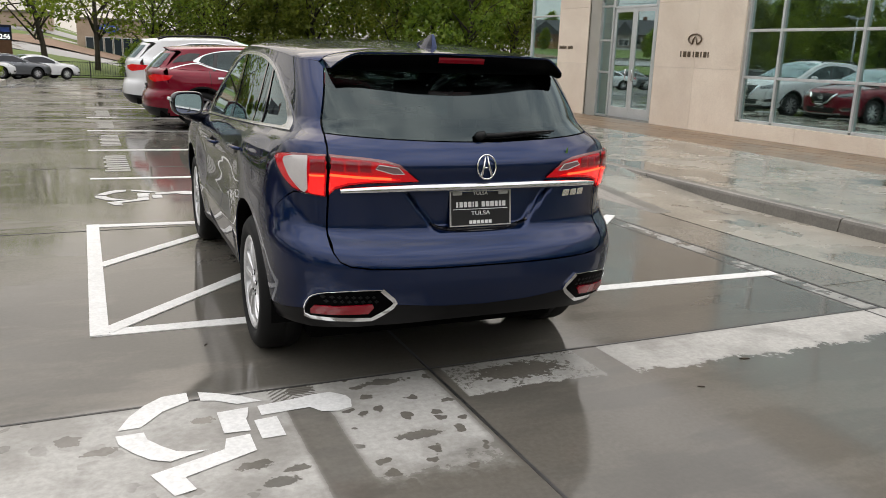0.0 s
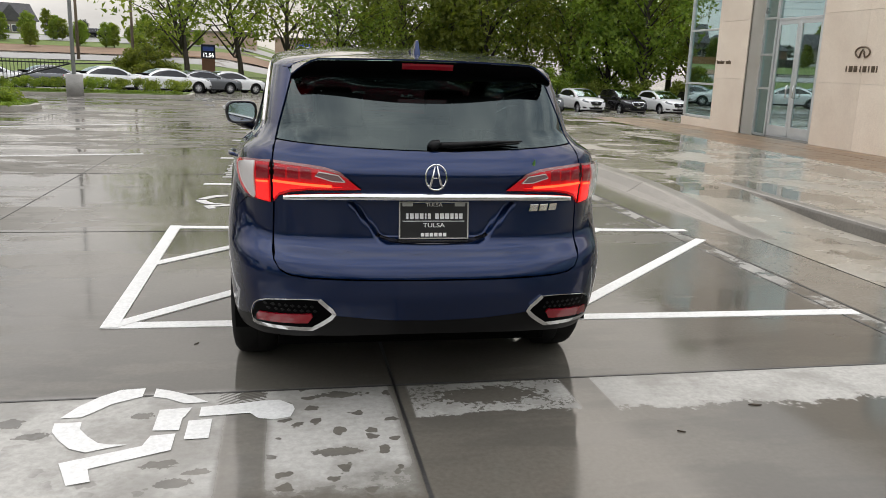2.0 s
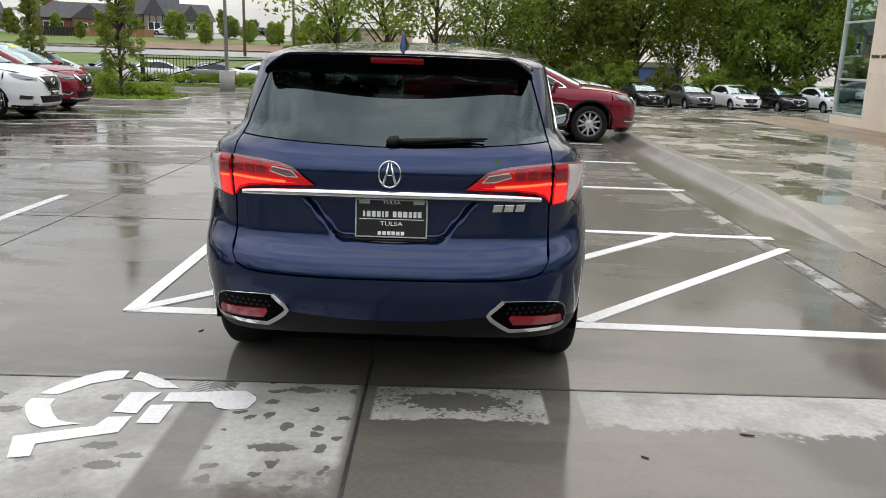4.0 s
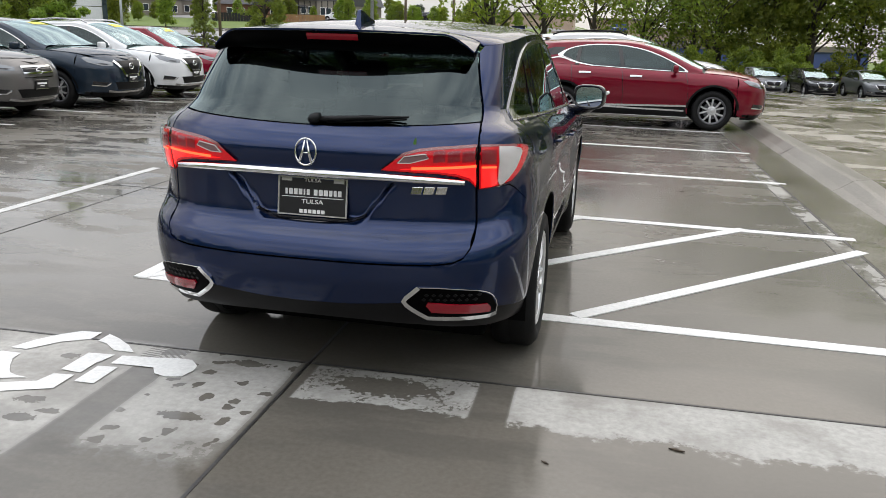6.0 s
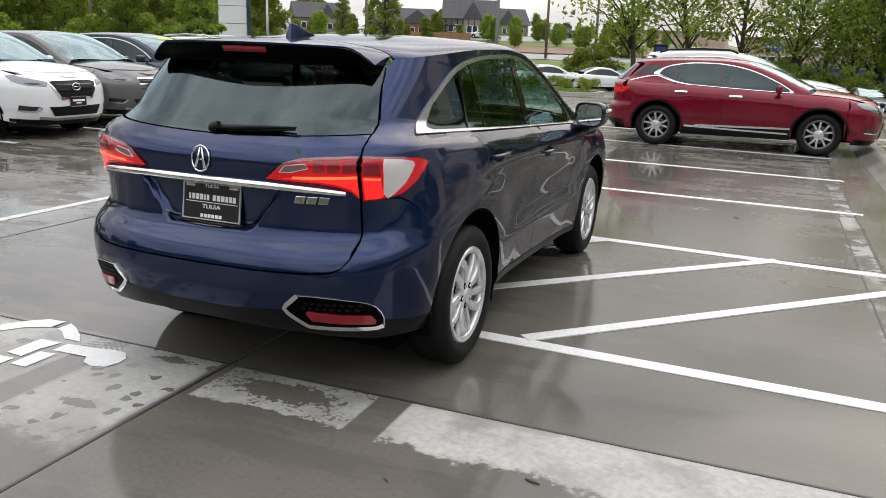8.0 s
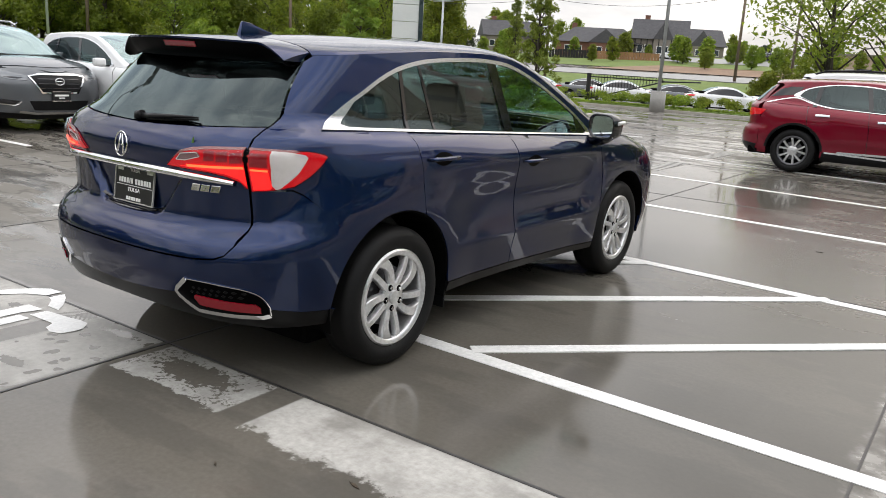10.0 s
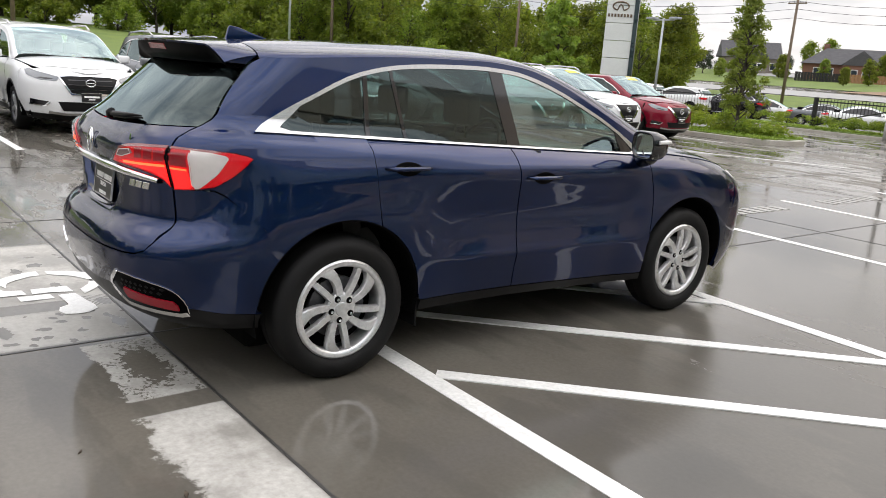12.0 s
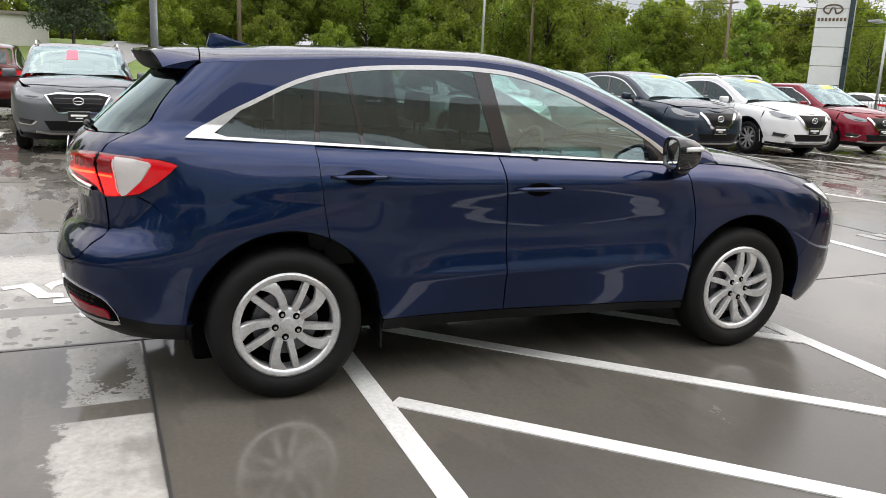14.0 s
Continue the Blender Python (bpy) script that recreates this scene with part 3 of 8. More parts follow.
def hero_car():
    S = SUV
    car = empty("suv_car", pose(1.80, 3.348, 0, 0, 0, -1.06), "dark navy blue SUV, wet with rain, red tail lamps lit", "car")
    rear_x = curve([(.64, .64), (.69, .68), (.78, .70), (.96, .695), (1.13, .70), (1.21, .69), (1.43, .634), (1.52, .612)])
    gap = 0.0035

    def rim_y(z, d=0.0):
        return S.rear(rear_x(z) + d, z)

    dlo_up = smooth_line([(.565, 1.205), (.60, 1.232), (.742, 1.315), (.866, 1.376), (.994, 1.441), (1.126, 1.493), (1.314, 1.533), (1.537, 1.552), (1.832, 1.560), (1.975, 1.556),
                          (2.146, 1.541), (2.31, 1.503), (2.477, 1.448), (2.65, 1.377), (2.828, 1.298), (3.011, 1.200), (3.14, 1.118), (3.165, 1.088)], 0.05)

    def low(y):
        return 1.203 - 0.0475 * (y - 0.695)
    c_gap = [(1.122, 1.187), (1.128, 1.057), (1.145, .92), (1.166, .775)]
    b_gap = [(2.046, 1.139), (2.060, 1.016), (2.090, .787), (2.097, .483), (2.104, .352)]
    f_gap = [(3.172, 1.085), (3.203, .966), (3.236, .839), (3.246, .642), (3.245, .48)]
    RA, FA = 0.447, 0.443

    def sides(name, loop, mat, holes=(), **k):
        for sgn in (1, -1):
            skin(name, S.on_side, loop, mat, car, holes, sign=sgn, **k)

    # quarter panel with the roof rail and the pillar beside the windscreen
    zs = [0.95 + 0.55 * i / 22 for i in range(23)]
    quarter = [(rim_y(z, gap), z) for z in zs] + [(y, S.edge(y) - 0.001) for y in np.linspace(0.66, 3.42, 60)] + dlo_up[::-1] \
        + smooth_line(c_gap, 0.05) + arc(.985, .365, RA, 66.5, 139) + [(.566, .792), (.415, .936), (.372, .957)]
    sides("quarter_panel", quarter, NAVY, step=0.027)
    rear_door = [(y, low(y) - .006) for y in np.linspace(1.122 + gap, 2.046 - gap, 16)] + [(y - gap, z) for y, z in smooth_line(b_gap, 0.05)[1:]] \
        + [(1.45, .354)] + arc(.985, .365, RA, 4, 65) + [(y + gap, z) for y, z in smooth_line(c_gap, 0.05)[::-1][1:-1]]
    sides("rear_door", rear_door, NAVY, step=0.027)
    front_door = [(y, low(y) - .006) for y in np.linspace(2.046 + gap, 3.168 - gap, 18)] + [(y - gap, z) for y, z in smooth_line(f_gap, 0.05)[1:]] \
        + [(3.236, .318), (2.104 + gap, .352)] + [(y + gap, z) for y, z in smooth_line(b_gap, 0.05)[::-1][1:-1]]
    sides("front_door", front_door, NAVY, step=0.027)
    fender = [(y, S.belt(y) - .001) for y in np.linspace(3.172 + gap, 4.22, 20)] + [(4.22, .90), (4.16, .70)] + arc(3.635, .365, FA, 22, 165) \
        + [(y + gap, z) for y, z in smooth_line(f_gap, 0.05)[::-1][1:-1]]
    sides("front_fender", fender, NAVY, step=0.027)
    sides("sill", [(1.452, .350), (2.1, .347), (3.232, .313), (3.236, .272), (2.1, .297), (1.447, .297)], PLASTIC, lift=0.004, depth=0.03)
    # thin near-black strip painted in for the shaded gap round the arch, no cladding
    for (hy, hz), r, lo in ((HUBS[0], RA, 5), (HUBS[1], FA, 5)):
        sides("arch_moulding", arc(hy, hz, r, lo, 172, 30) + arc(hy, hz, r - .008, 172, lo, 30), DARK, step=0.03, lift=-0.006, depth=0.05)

    # windows along the side
    inner_up = [(y, z - 0.021) for y, z in dlo_up if .78 < y < 3.0]
    inner = [(.69, 1.226)] + [(.75, 1.275)] + inner_up + [(3.085, 1.115)] + [(y, low(y) + .011) for y in np.linspace(3.06, .74, 30)]
    outer = dlo_up + [(y, low(y) - .004) for y in np.linspace(3.15, .60, 30)]
    sides("window_trim", outer, SATIN, holes=[inner], step=0.02, lift=0.007, depth=0.012)

    up_y, up_z = [p[0] for p in inner[:-30]], [p[1] + .006 for p in inner[:-30]]

    def slant(a, b):
        """Points up a slanting line (bottom y, y 0.33 m higher) from the belt to the upper edge of the windows."""
        pts = []
        for h in np.linspace(0, .45, 46):
            y = a + (b - a) * h / .33
            zu = float(np.interp(y, up_y, up_z))
            if low(y) + .010 + h >= zu:
                return pts + [(y, zu)]
            pts.append((y, low(y) + .010 + h))
        return pts

    def pane(name, y0a, y0b, y1a, y1b, mat, lift, label=""):
        rise, fall = slant(y0a, y0b), slant(y1a, y1b)
        over = [(y, z) for y, z in zip(up_y, up_z) if rise[-1][0] + .004 < y < fall[-1][0] - .004]
        foot = [(y, low(y) + .010) for y in np.linspace(y1a, y0a, 14)[1:-1]]
        sides(name, rise + over + fall[::-1] + foot, mat, step=0.045, lift=lift, depth=0.004, label=label)
    pane("quarter_window", .705, .705, 1.140, 1.150, TINT, 0.0)
    pane("rear_door_window", 1.145, 1.155, 2.040, 1.955, TINT, 0.001)
    pane("front_door_window", 2.110, 2.025, 2.985, 3.6, CLEAR, 0.001)
    pane("pillar_cover", 2.030, 1.945, 2.122, 2.037, GLOSSBLACK, 0.004)
    pane("window_divider", 1.128, 1.138, 1.152, 1.162, GLOSSBLACK, 0.004)
    pane("window_divider", 1.345, 1.285, 1.365, 1.305, GLOSSBLACK, 0.004)
    sides("mirror_foot", [(2.965, low(2.965) + .010), (3.085, low(3.085) + .012), (3.0, 1.180), (2.93, 1.222)], GLOSSBLACK, step=0.04, lift=0.004, depth=0.004)

    # roof, windscreen, bonnet
    def top(name, loop, mat, **k):
        return skin(name, S.on_top, loop, mat, car, out=lambda p: Vector((0, 0, 1)), **k)
    join = [(u, .70 - .05 * abs(u)) for u in np.linspace(1, -1, 25)]
    top("roof", [(u, y + .005) for u, y in join[::-1]] + [(u, 2.46 - .10 * abs(u) ** 2) for u in np.linspace(1, -1, 25)], NAVY, step=0.05)
    top("windscreen", [(u, 2.465 - .10 * abs(u) ** 2) for u in np.linspace(-.91, .91, 21)] + [(u, 3.56 - .16 * abs(u) ** 2) for u in np.linspace(.91, -.91, 21)], CLEAR, step=0.06, depth=0.005)
    for a in (1, -1):
        top("windscreen_pillar", [(a * .915, 2.38), (a * 1.0, 2.36), (a * 1.0, 3.42), (a * .915, 3.42)], NAVY, step=0.05)
    skin("bonnet", S.on_hood, [(u, 3.45 + .10 * (1 - abs(u) ** 2)) for u in np.linspace(-.985, .985, 25)] + [(u, 4.30 + .2 * (1 - abs(u) ** 2)) for u in np.linspace(.985, -.985, 25)],
         NAVY, car, step=0.05, out=lambda p: Vector((0, 0, 1)))
    skin("cowl", S.on_hood, [(-.97, 3.36), (.97, 3.36), (.97, 3.47), (-.97, 3.47)], PLASTIC, car, step=0.08, lift=-0.01, out=lambda p: Vector((0, 0, 1)))

    # spoiler: painted top and cheeks, rear face black with painted-in shade, high brake lamp
    def sp_root(u):
        return Vector(S.on_top(u * .985, .70 - .05 * abs(u)))

    def sp_lip(u):
        return Vector((u * .618, .385 + .11 * abs(u) ** 2.4, 1.584 - .012 * abs(u) ** 2 - .070 * max(0.0, (abs(u) - .80) / .20) ** 1.6))

    def sp_foot(u):
        zl = 1.492 + .006 * abs(u) ** 3
        return Vector((u * .612, S.rear(u * .612, zl) - .006, zl))

    def sp_top(q, v):
        u, t = q / .6, v / .3
        a, b = sp_lip(u), sp_root(u)
        return a.lerp(b, t) + Vector((0, 0, .004 * math.sin(math.pi * t)))

    def sp_face(q, v):
        u, t = q / .6, v / .15
        a, b = sp_lip(u) - Vector((0, 0, .010)), sp_foot(u)
        return a.lerp(b, t) + Vector((0, -.006 * math.sin(math.pi * t), -.020 * max(0.0, math.sin(math.pi * t)) ** .6))

    def sp_cheek(q, v):
        u, t = q / .15, v / .15
        return sp_root(1).lerp(sp_lip(1), u).lerp(sp_root(1).lerp(sp_foot(1), u), t)
    rect = [(-.6, 0), (.6, 0), (.6, .3), (-.6, .3)]
    sp = skin("spoiler", sp_top, rect, NAVY, car, step=0.03, depth=0.008, out=lambda p: Vector((0, 0, 1)))
    skin("spoiler_back", sp_face, [(-.6, 0), (.6, 0), (.6, .15), (-.6, .15)], BLACKSHADE, sp, step=0.02, depth=0.0, out=lambda p: Vector((0, -1, -.2)))
    for sgn in (1, -1):
        skin("spoiler_cheek", sp_cheek, [(.004, 0), (.15, 0), (.15, .15), (.004, .15)], NAVY, sp, step=0.03, depth=0.0, sign=sgn, out=lambda p: Vector((1, 0, 0)))
    skin("brake_lamp", sp_face, [(-.115, .006), (.115, .006), (.115, .034), (-.115, .034)], REDDEEP, sp, step=0.02, lift=0.003, depth=0.003, out=lambda p: Vector((0, -1, 0)), label="unlit dark red high brake lamp")

    # tailgate and rear window
    zz = [1.205, 1.17, 1.13, 1.08, 1.02, .96, .90, .84, .78, .74]
    edge_r = [(rear_x(z) - gap, z) for z in zz] + [(.694, .715), (.672, .678), (.63, .660), (.55, .653), (.3, .650)]
    glass_low = [(x, 1.190 + .026 * (abs(x) / .69) ** 1.6) for x in np.linspace(-.684, .684, 30)]
    gate = glass_low + edge_r + [(0, .649)] + [(-x, z) for x, z in edge_r[::-1]]
    tg = skin("tailgate", S.on_rear, gate, NAVY, car, step=0.017, depth=0.02)
    gl_r = [(rear_x(z) - .004, z) for z in np.linspace(1.222, 1.50, 16)]
    skin("rear_window", S.on_rear, [(x, z + .006) for x, z in glass_low] + gl_r + [(-x, z) for x, z in gl_r[::-1]], DARKTINT, tg, step=0.04, lift=-0.002, depth=0.005)
    # chrome bar above the plate
    bar = [(x, 1.000 - .020 * (abs(x) / .65) ** 4) for x in np.linspace(-.655, .655, 60)]
    bm = bmesh.new()
    rows = []
    for x, zc in bar:
        hh = .0175 - .0055 * (abs(x) / .655) ** 6
        rows.append([bm.verts.new((x, S.rear(x, zc) - d, zc + hh * q)) for q, d in ((1.0, -.004), (.96, .012), (.72, .0215), (.2, .026), (-.4, .0275), (-.85, .024), (-1.0, .016), (-.95, -.004))])
    for p, q in zip(rows, rows[1:]):
        for i in range(7):
            bm.faces.new((p[i], p[i + 1], q[i + 1], q[i]))
    part("chrome_bar", bm, CHROME, tg, smooth=50)
    strip("plate_hollow_trim", S.on_rear, smooth_line([(-.25, .826), (-.19, .798), (0, .789), (.19, .798), (.25, .826)], 0.03), .009, GLOSSBLACK, tg, lift=0.006, thick=0.01)
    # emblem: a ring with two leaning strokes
    bm = bmesh.new()
    ring = [(0.046 * math.sin(a), 0.055 * math.cos(a)) for a in np.linspace(0, 2 * math.pi, 41)]
    tube([(x, 0, z) for x, z in ring], 0.0042, 8, bm)
    for sgn in (1, -1):
        tube([(sgn * .005, 0, .048), (sgn * .013, 0, .005), (sgn * .026, 0, -.042)], [.003, .0052, .0068], 8, bm)
    tube([(-.013, 0, -.004), (.013, 0, -.004)], .0025, 8, bm)
    em = part("emblem", bm, CHROME, tg, "chrome ring emblem")
    em.matrix_local = pose(0, S.rear(0, 1.088) - .006, 1.088, -6, 0, 0)
    # model name as three plain chrome blocks
    for i, x in enumerate((.462, .511, .560)):
        bm = bmesh.new()
        prism(bm, [(-.025, -.0155), (.019, -.0155), (.027, .0155), (-.017, .0155)], "xz", -.004, .004, 0.002)
        o = part("name_block", bm, CHROME, tg)
        o.matrix_local = pose(x, S.rear(x, .944) - .003, .944, -3, 0, math.degrees(math.atan2(S.rear(x + .03, .944) - S.rear(x - .03, .944), .06)))
    # plate with a chrome frame
    pl = part("number_plate", boxes((-.152, -.004, -.080, .152, .004, .080), bevel=0.003), BLACKPRINT, tg, "black dealer plate in a chrome frame")
    pl.matrix_local = pose(0.005, S.rear(0, .885) - .010, .887, -7, 0, 0)
    bm = boxes((-.157, -.008, .0775, .157, .0, .083), (-.157, -.008, -.083, .157, 0, -.0775), (-.157, -.008, -.0775, -.1505, 0, .0775), (.1505, -.008, -.0775, .157, 0, .0775))
    for x in (-.118, .118):
        box(bm, x - .024, -.007, .062, x + .024, 0, .078, 0.003)
    part("plate_frame", bm, plain("bright_frame", (.72, .72, .71), .2, .6), pl, "worn chrome plate frame")
    bm = bmesh.new()
    for x, w in zip((-.119, -.099, -.077, -.055, -.037, -.020, .014, .037, .060, .082, .102, .122), (.010, .016, .016, .016, .007, .013, .016, .018, .018, .014, .013, .016)):
        box(bm, x - w / 2, -.0055, .006, x + w / 2, -.003, .031)
    box(bm, -.14, -.0055, -.005, .14, -.003, -.002)
    part("print", bm, WHITEPRINT, pl)
    for text, size, z in (("TULSA", .026, -.023), ("TULSA", .020, .0685)):
        o = new("lettering", text_mesh(text, size))
        o.data.materials.append(WHITEPRINT)
        o.parent = pl
        o.matrix_local = pose(0, -.0055, z, 90, 0, 0) @ Matrix.Diagonal((1.3, 1, 1, 1))
    bm = bmesh.new()
    for i in range(6):
        box(bm, -.058 + .020 * i, -.0055, -.072, -.058 + .020 * i + .015, -.003, -.056)
    part("print", bm, WHITEPRINT, pl)
    # wiper
    bm = bmesh.new()
    tube([(.0, 0, .0), (.10, -.012, .004), (.24, -.012, .014), (.41, -.006, .022)], [.012, .013, .010, .004], 8, bm)
    tube([(-.01, .004, -.012), (.0, 0, .0), (.03, -.004, .012)], [.022, .024, .016], 10, bm)
    tube([(.06, -.004, -.012), (.20, -.002, -.004), (.40, .004, .012)], [.006, .007, .004], 6, bm)
    wp = part("rear_wiper", bm, PLASTIC, tg, "black wiper lying on the rear window")
    wp.matrix_local = pose(0.0, S.rear(.1, 1.225) - .022, 1.216, 0, 0, 4)

    # bumper, black lower cladding, fog pods
    seam = [(.372, .950), (.415, .929), (.566, .785), (.652, .706)]
    b_arch = arc(.985, .365, RA, 139.5, 176)
    top_r = [(0, .6415)] + [(x, z - .0075) for x, z in edge_r[::-1][:4]] + [(.694 + .004, .709), (.7035, .74), (.7035, .80), (.70, .95)]
    low_r = [(.57, .392), (.40, .405), (.26, .430)]
    right = top_r + [(S.s_of(y, z), z) for y, z in seam] + [(S.s_of(y, z), z) for y, z in b_arch] + [(S.s_of(y, z), z) for y, z in low_r] + [(.76, .412), (.53, .418), (.435, .478), (.2, .458)]
    bumper = right + [(0, .452)] + [(-s, z) for s, z in right[::-1] if s > 0]
    bp = skin("rear_bumper", S.wrap, bumper, NAVY, car, step=0.03, depth=0.02)
    lowline = [(0, .449), (.2, .455), (.432, .475), (.53, .414), (.76, .408)] + [(S.s_of(y, z), z) for y, z in ((.26, .427), (.40, .402), (.566, .388), (.562, .318), (.30, .322))] + [(.70, .335), (.5, .365), (.25, .378)]
    skin("lower_cladding", S.wrap, lowline + [(0, .380)] + [(-s, z) for s, z in lowline[::-1] if s > 0], PLASTIC, bp, step=0.03, lift=-0.003, depth=0.06, label="matt black lower bumper")
    for sgn in (1, -1):
        pod = skin("fog_pod", S.wrap, [(.795, .440), (.775, .492), (.72, .526), (.60, .545), (.505, .549), (.455, .50), (.437, .487), (.53, .410), (.77, .400), (.79, .410)], BLACKSHADE, bp, step=0.025, lift=0.002, depth=0.012, sign=sgn)
        strip("pod_trim", S.wrap, smooth_line([(.50, .553), (.47, .525), (.437, .488), (.475, .448), (.532, .408)], 0.02) + [(.66, .400), (.765, .394), (.792, .402)], .019, CHROME, pod, lift=0.008, thick=0.012, sign=sgn)
        strip("pod_lip", S.wrap, smooth_line([(.50, .553), (.60, .549), (.72, .530), (.778, .494), (.799, .44), (.795, .402)], 0.02), .0035, CHROME, pod, lift=0.005, thick=0.008, sign=sgn)
        skin("reflector", S.wrap, [(.755, .459), (.535, .484), (.528, .470), (.548, .438), (.765, .416), (.768, .44)], REDDEEP, pod, step=0.03, lift=0.010, depth=0.01, sign=sgn, label="dark red reflector")
        bm_rows = [(.52 + .028 * i, .496 + .021 * j - .0012 * i) for j in range(2) for i in range(8)]
        for k, (s, z) in enumerate(bm_rows):
            s += .012 * (k // 8)
            skin("mesh_cell", S.wrap, [(s - .009, z), (s, z + .008), (s + .009, z), (s, z - .008)], PLASTIC, pod, step=0.05, lift=0.005, depth=0.003, sign=sgn)

        # tail lamps: one half on the gate, one on the wing
        g_loop = [(.322, 1.030), (.37, 1.068), (.41, 1.098), (.47, 1.113), (.55, 1.122), (.691, 1.131), (.691, .957), (.668, .988), (.62, 1.008), (.55, 1.020), (.42, 1.026)]
        lamp = skin("tail_lamp", S.on_rear, g_loop, REDLENS, tg, step=0.03, lift=0.008, depth=0.016, sign=sgn, label="lit red tail lamp on the tailgate")
        strip("lamp_gap", S.on_rear, g_loop + [g_loop[0]], .007, BLACKSHADE, lamp, lift=0.0075, thick=0.003, sign=sgn)
        skin("clear_segment", S.on_rear, [(.385, 1.062), (.415, 1.092), (.50, 1.101), (.515, 1.085), (.44, 1.063)], SMOKELENS, lamp, step=0.03, lift=0.011, depth=0.004, sign=sgn)
        skin("lit_strip", S.on_rear, [(.40, 1.038), (.56, 1.044), (.69, 1.052), (.69, .972), (.668, 1.002), (.62, 1.020), (.55, 1.030)], REDLIT, lamp, step=0.03, lift=0.011, depth=0.004, sign=sgn)
        strip("lit_tube", S.on_rear, [(.445, 1.043), (.56, 1.047), (.69, 1.053)], .010, REDLINE, lamp, lift=0.0155, thick=0.002, sign=sgn)
        strip("lamp_rim", S.on_rear, [(.39, 1.064), (.417, 1.090), (.498, 1.099), (.513, 1.085), (.44, 1.065), (.39, 1.064)], .003, CLEARLENS, lamp, lift=0.0155, thick=0.002, sign=sgn)
        for x0 in (.53, .585, .64):
            skin("dark_block", S.on_rear, [(x0, 1.068), (x0 + .046, 1.072), (x0 + .046, 1.112), (x0, 1.108)], REDDEEP, lamp, step=0.04, lift=0.011, depth=0.004, sign=sgn)
        skin("lamp_rim", S.on_rear, [(.37, 1.071), (.41, 1.101), (.47, 1.117), (.55, 1.126), (.691, 1.135), (.691, 1.124), (.55, 1.115), (.47, 1.106), (.42, 1.094)], RIMLENS, lamp, step=0.02, lift=0.0105, depth=0.004, sign=sgn)

        skin("lens_cover", S.on_rear, g_loop, LENSCOVER, lamp, step=0.03, lift=0.021, depth=0.006, sign=sgn)

        def sw(y, z):
            return (S.s_of(y, z), z)
        o_loop = [(.703, 1.131), sw(.376, 1.124), sw(.45, 1.118), sw(.505, 1.106), sw(.527, 1.096), sw(.50, 1.070), sw(.44, 1.018), sw(.375, .974), sw(.30, .957), (.703, .949)]
        wing = skin("tail_lamp", S.wrap, o_loop, REDLENS, car, step=0.03, lift=0.008, depth=0.016, sign=sgn, label="lit red and clear tail lamp on the wing")
        strip("lamp_gap", S.wrap, o_loop + [o_loop[0]], .007, BLACKSHADE, wing, lift=0.0075, thick=0.003, sign=sgn)
        skin("clear_segment", S.wrap, [(.768, 1.123), sw(.36, 1.118), sw(.415, 1.107), sw(.425, 1.095), sw(.385, 1.03), sw(.325, .966), (.775, .960), (.765, .975), (.772, 1.06)], CLEARLENS, wing, step=0.02, lift=0.012, depth=0.004, sign=sgn)
        strip("lamp_rim", S.wrap, [(.768, 1.112), (.770, 1.06), (.764, .98), (.775, .962)], .0035, CLEARLENS, wing, lift=0.0165, thick=0.002, sign=sgn)
        strip("lamp_rim", S.wrap, [sw(.36, 1.114), sw(.41, 1.103), sw(.418, 1.094), sw(.38, 1.03), sw(.322, .968)], .0035, CLEARLENS, wing, lift=0.0165, thick=0.002, sign=sgn)
        strip("lit_tube", S.wrap, [(.708, 1.047), (.757, 1.043)], .008, REDLINE, wing, lift=0.0165, thick=0.002, sign=sgn)
        skin("lit_strip", S.wrap, [(.708, 1.046), (.757, 1.042), (.762, .972), (.750, .960), (.708, .957)], REDLIT, wing, step=0.02, lift=0.012, depth=0.004, sign=sgn)
        skin("dark_block", S.wrap, [(.708, 1.112), (.757, 1.110), (.758, 1.056), (.708, 1.060)], REDDEEP, wing, step=0.03, lift=0.012, depth=0.004, sign=sgn)
        skin("lamp_rim", S.wrap, [(.703, 1.134), sw(.376, 1.127), sw(.40, 1.117), (.745, 1.124), (.703, 1.125)], RIMLENS, wing, step=0.02, lift=0.011, depth=0.004, sign=sgn)

        skin("lens_cover", S.wrap, o_loop, LENSCOVER, wing, step=0.03, lift=0.021, depth=0.006, sign=sgn)

        # handles, each over a flat black patch painting the shade of its hollow
        for hy, hz in ((1.315, 1.046), (2.245, .976)):
            skin("handle_bowl", S.on_side, [(hy + .088 * math.cos(a), hz + .004 + (.030 if math.sin(a) > 0 else .040) * math.sin(a) * abs(math.sin(a)) ** .5) for a in np.linspace(0, 2 * math.pi, 25)[:-1]], BLACKSHADE, car, step=0.03, lift=0.001, depth=0.002, sign=sgn)
            bm = bmesh.new()
            x = S.side(hy, hz)
            tube([(sgn * (x - .004), hy - .135, hz + .004), (sgn * (x + .022), hy - .10, hz + .006), (sgn * (x + .034), hy, hz + .006), (sgn * (x + .026), hy + .10, hz + .004), (sgn * (x - .002), hy + .14, hz)],
                 [.010, .013, .014, .013, .009], 10, bm)
            for v in bm.verts:
                v.co.z = hz + (v.co.z - hz) * 0.85
            part("door_handle", bm, NAVY, car)
        # door mirrors
        bm = bmesh.new()
        rings = []
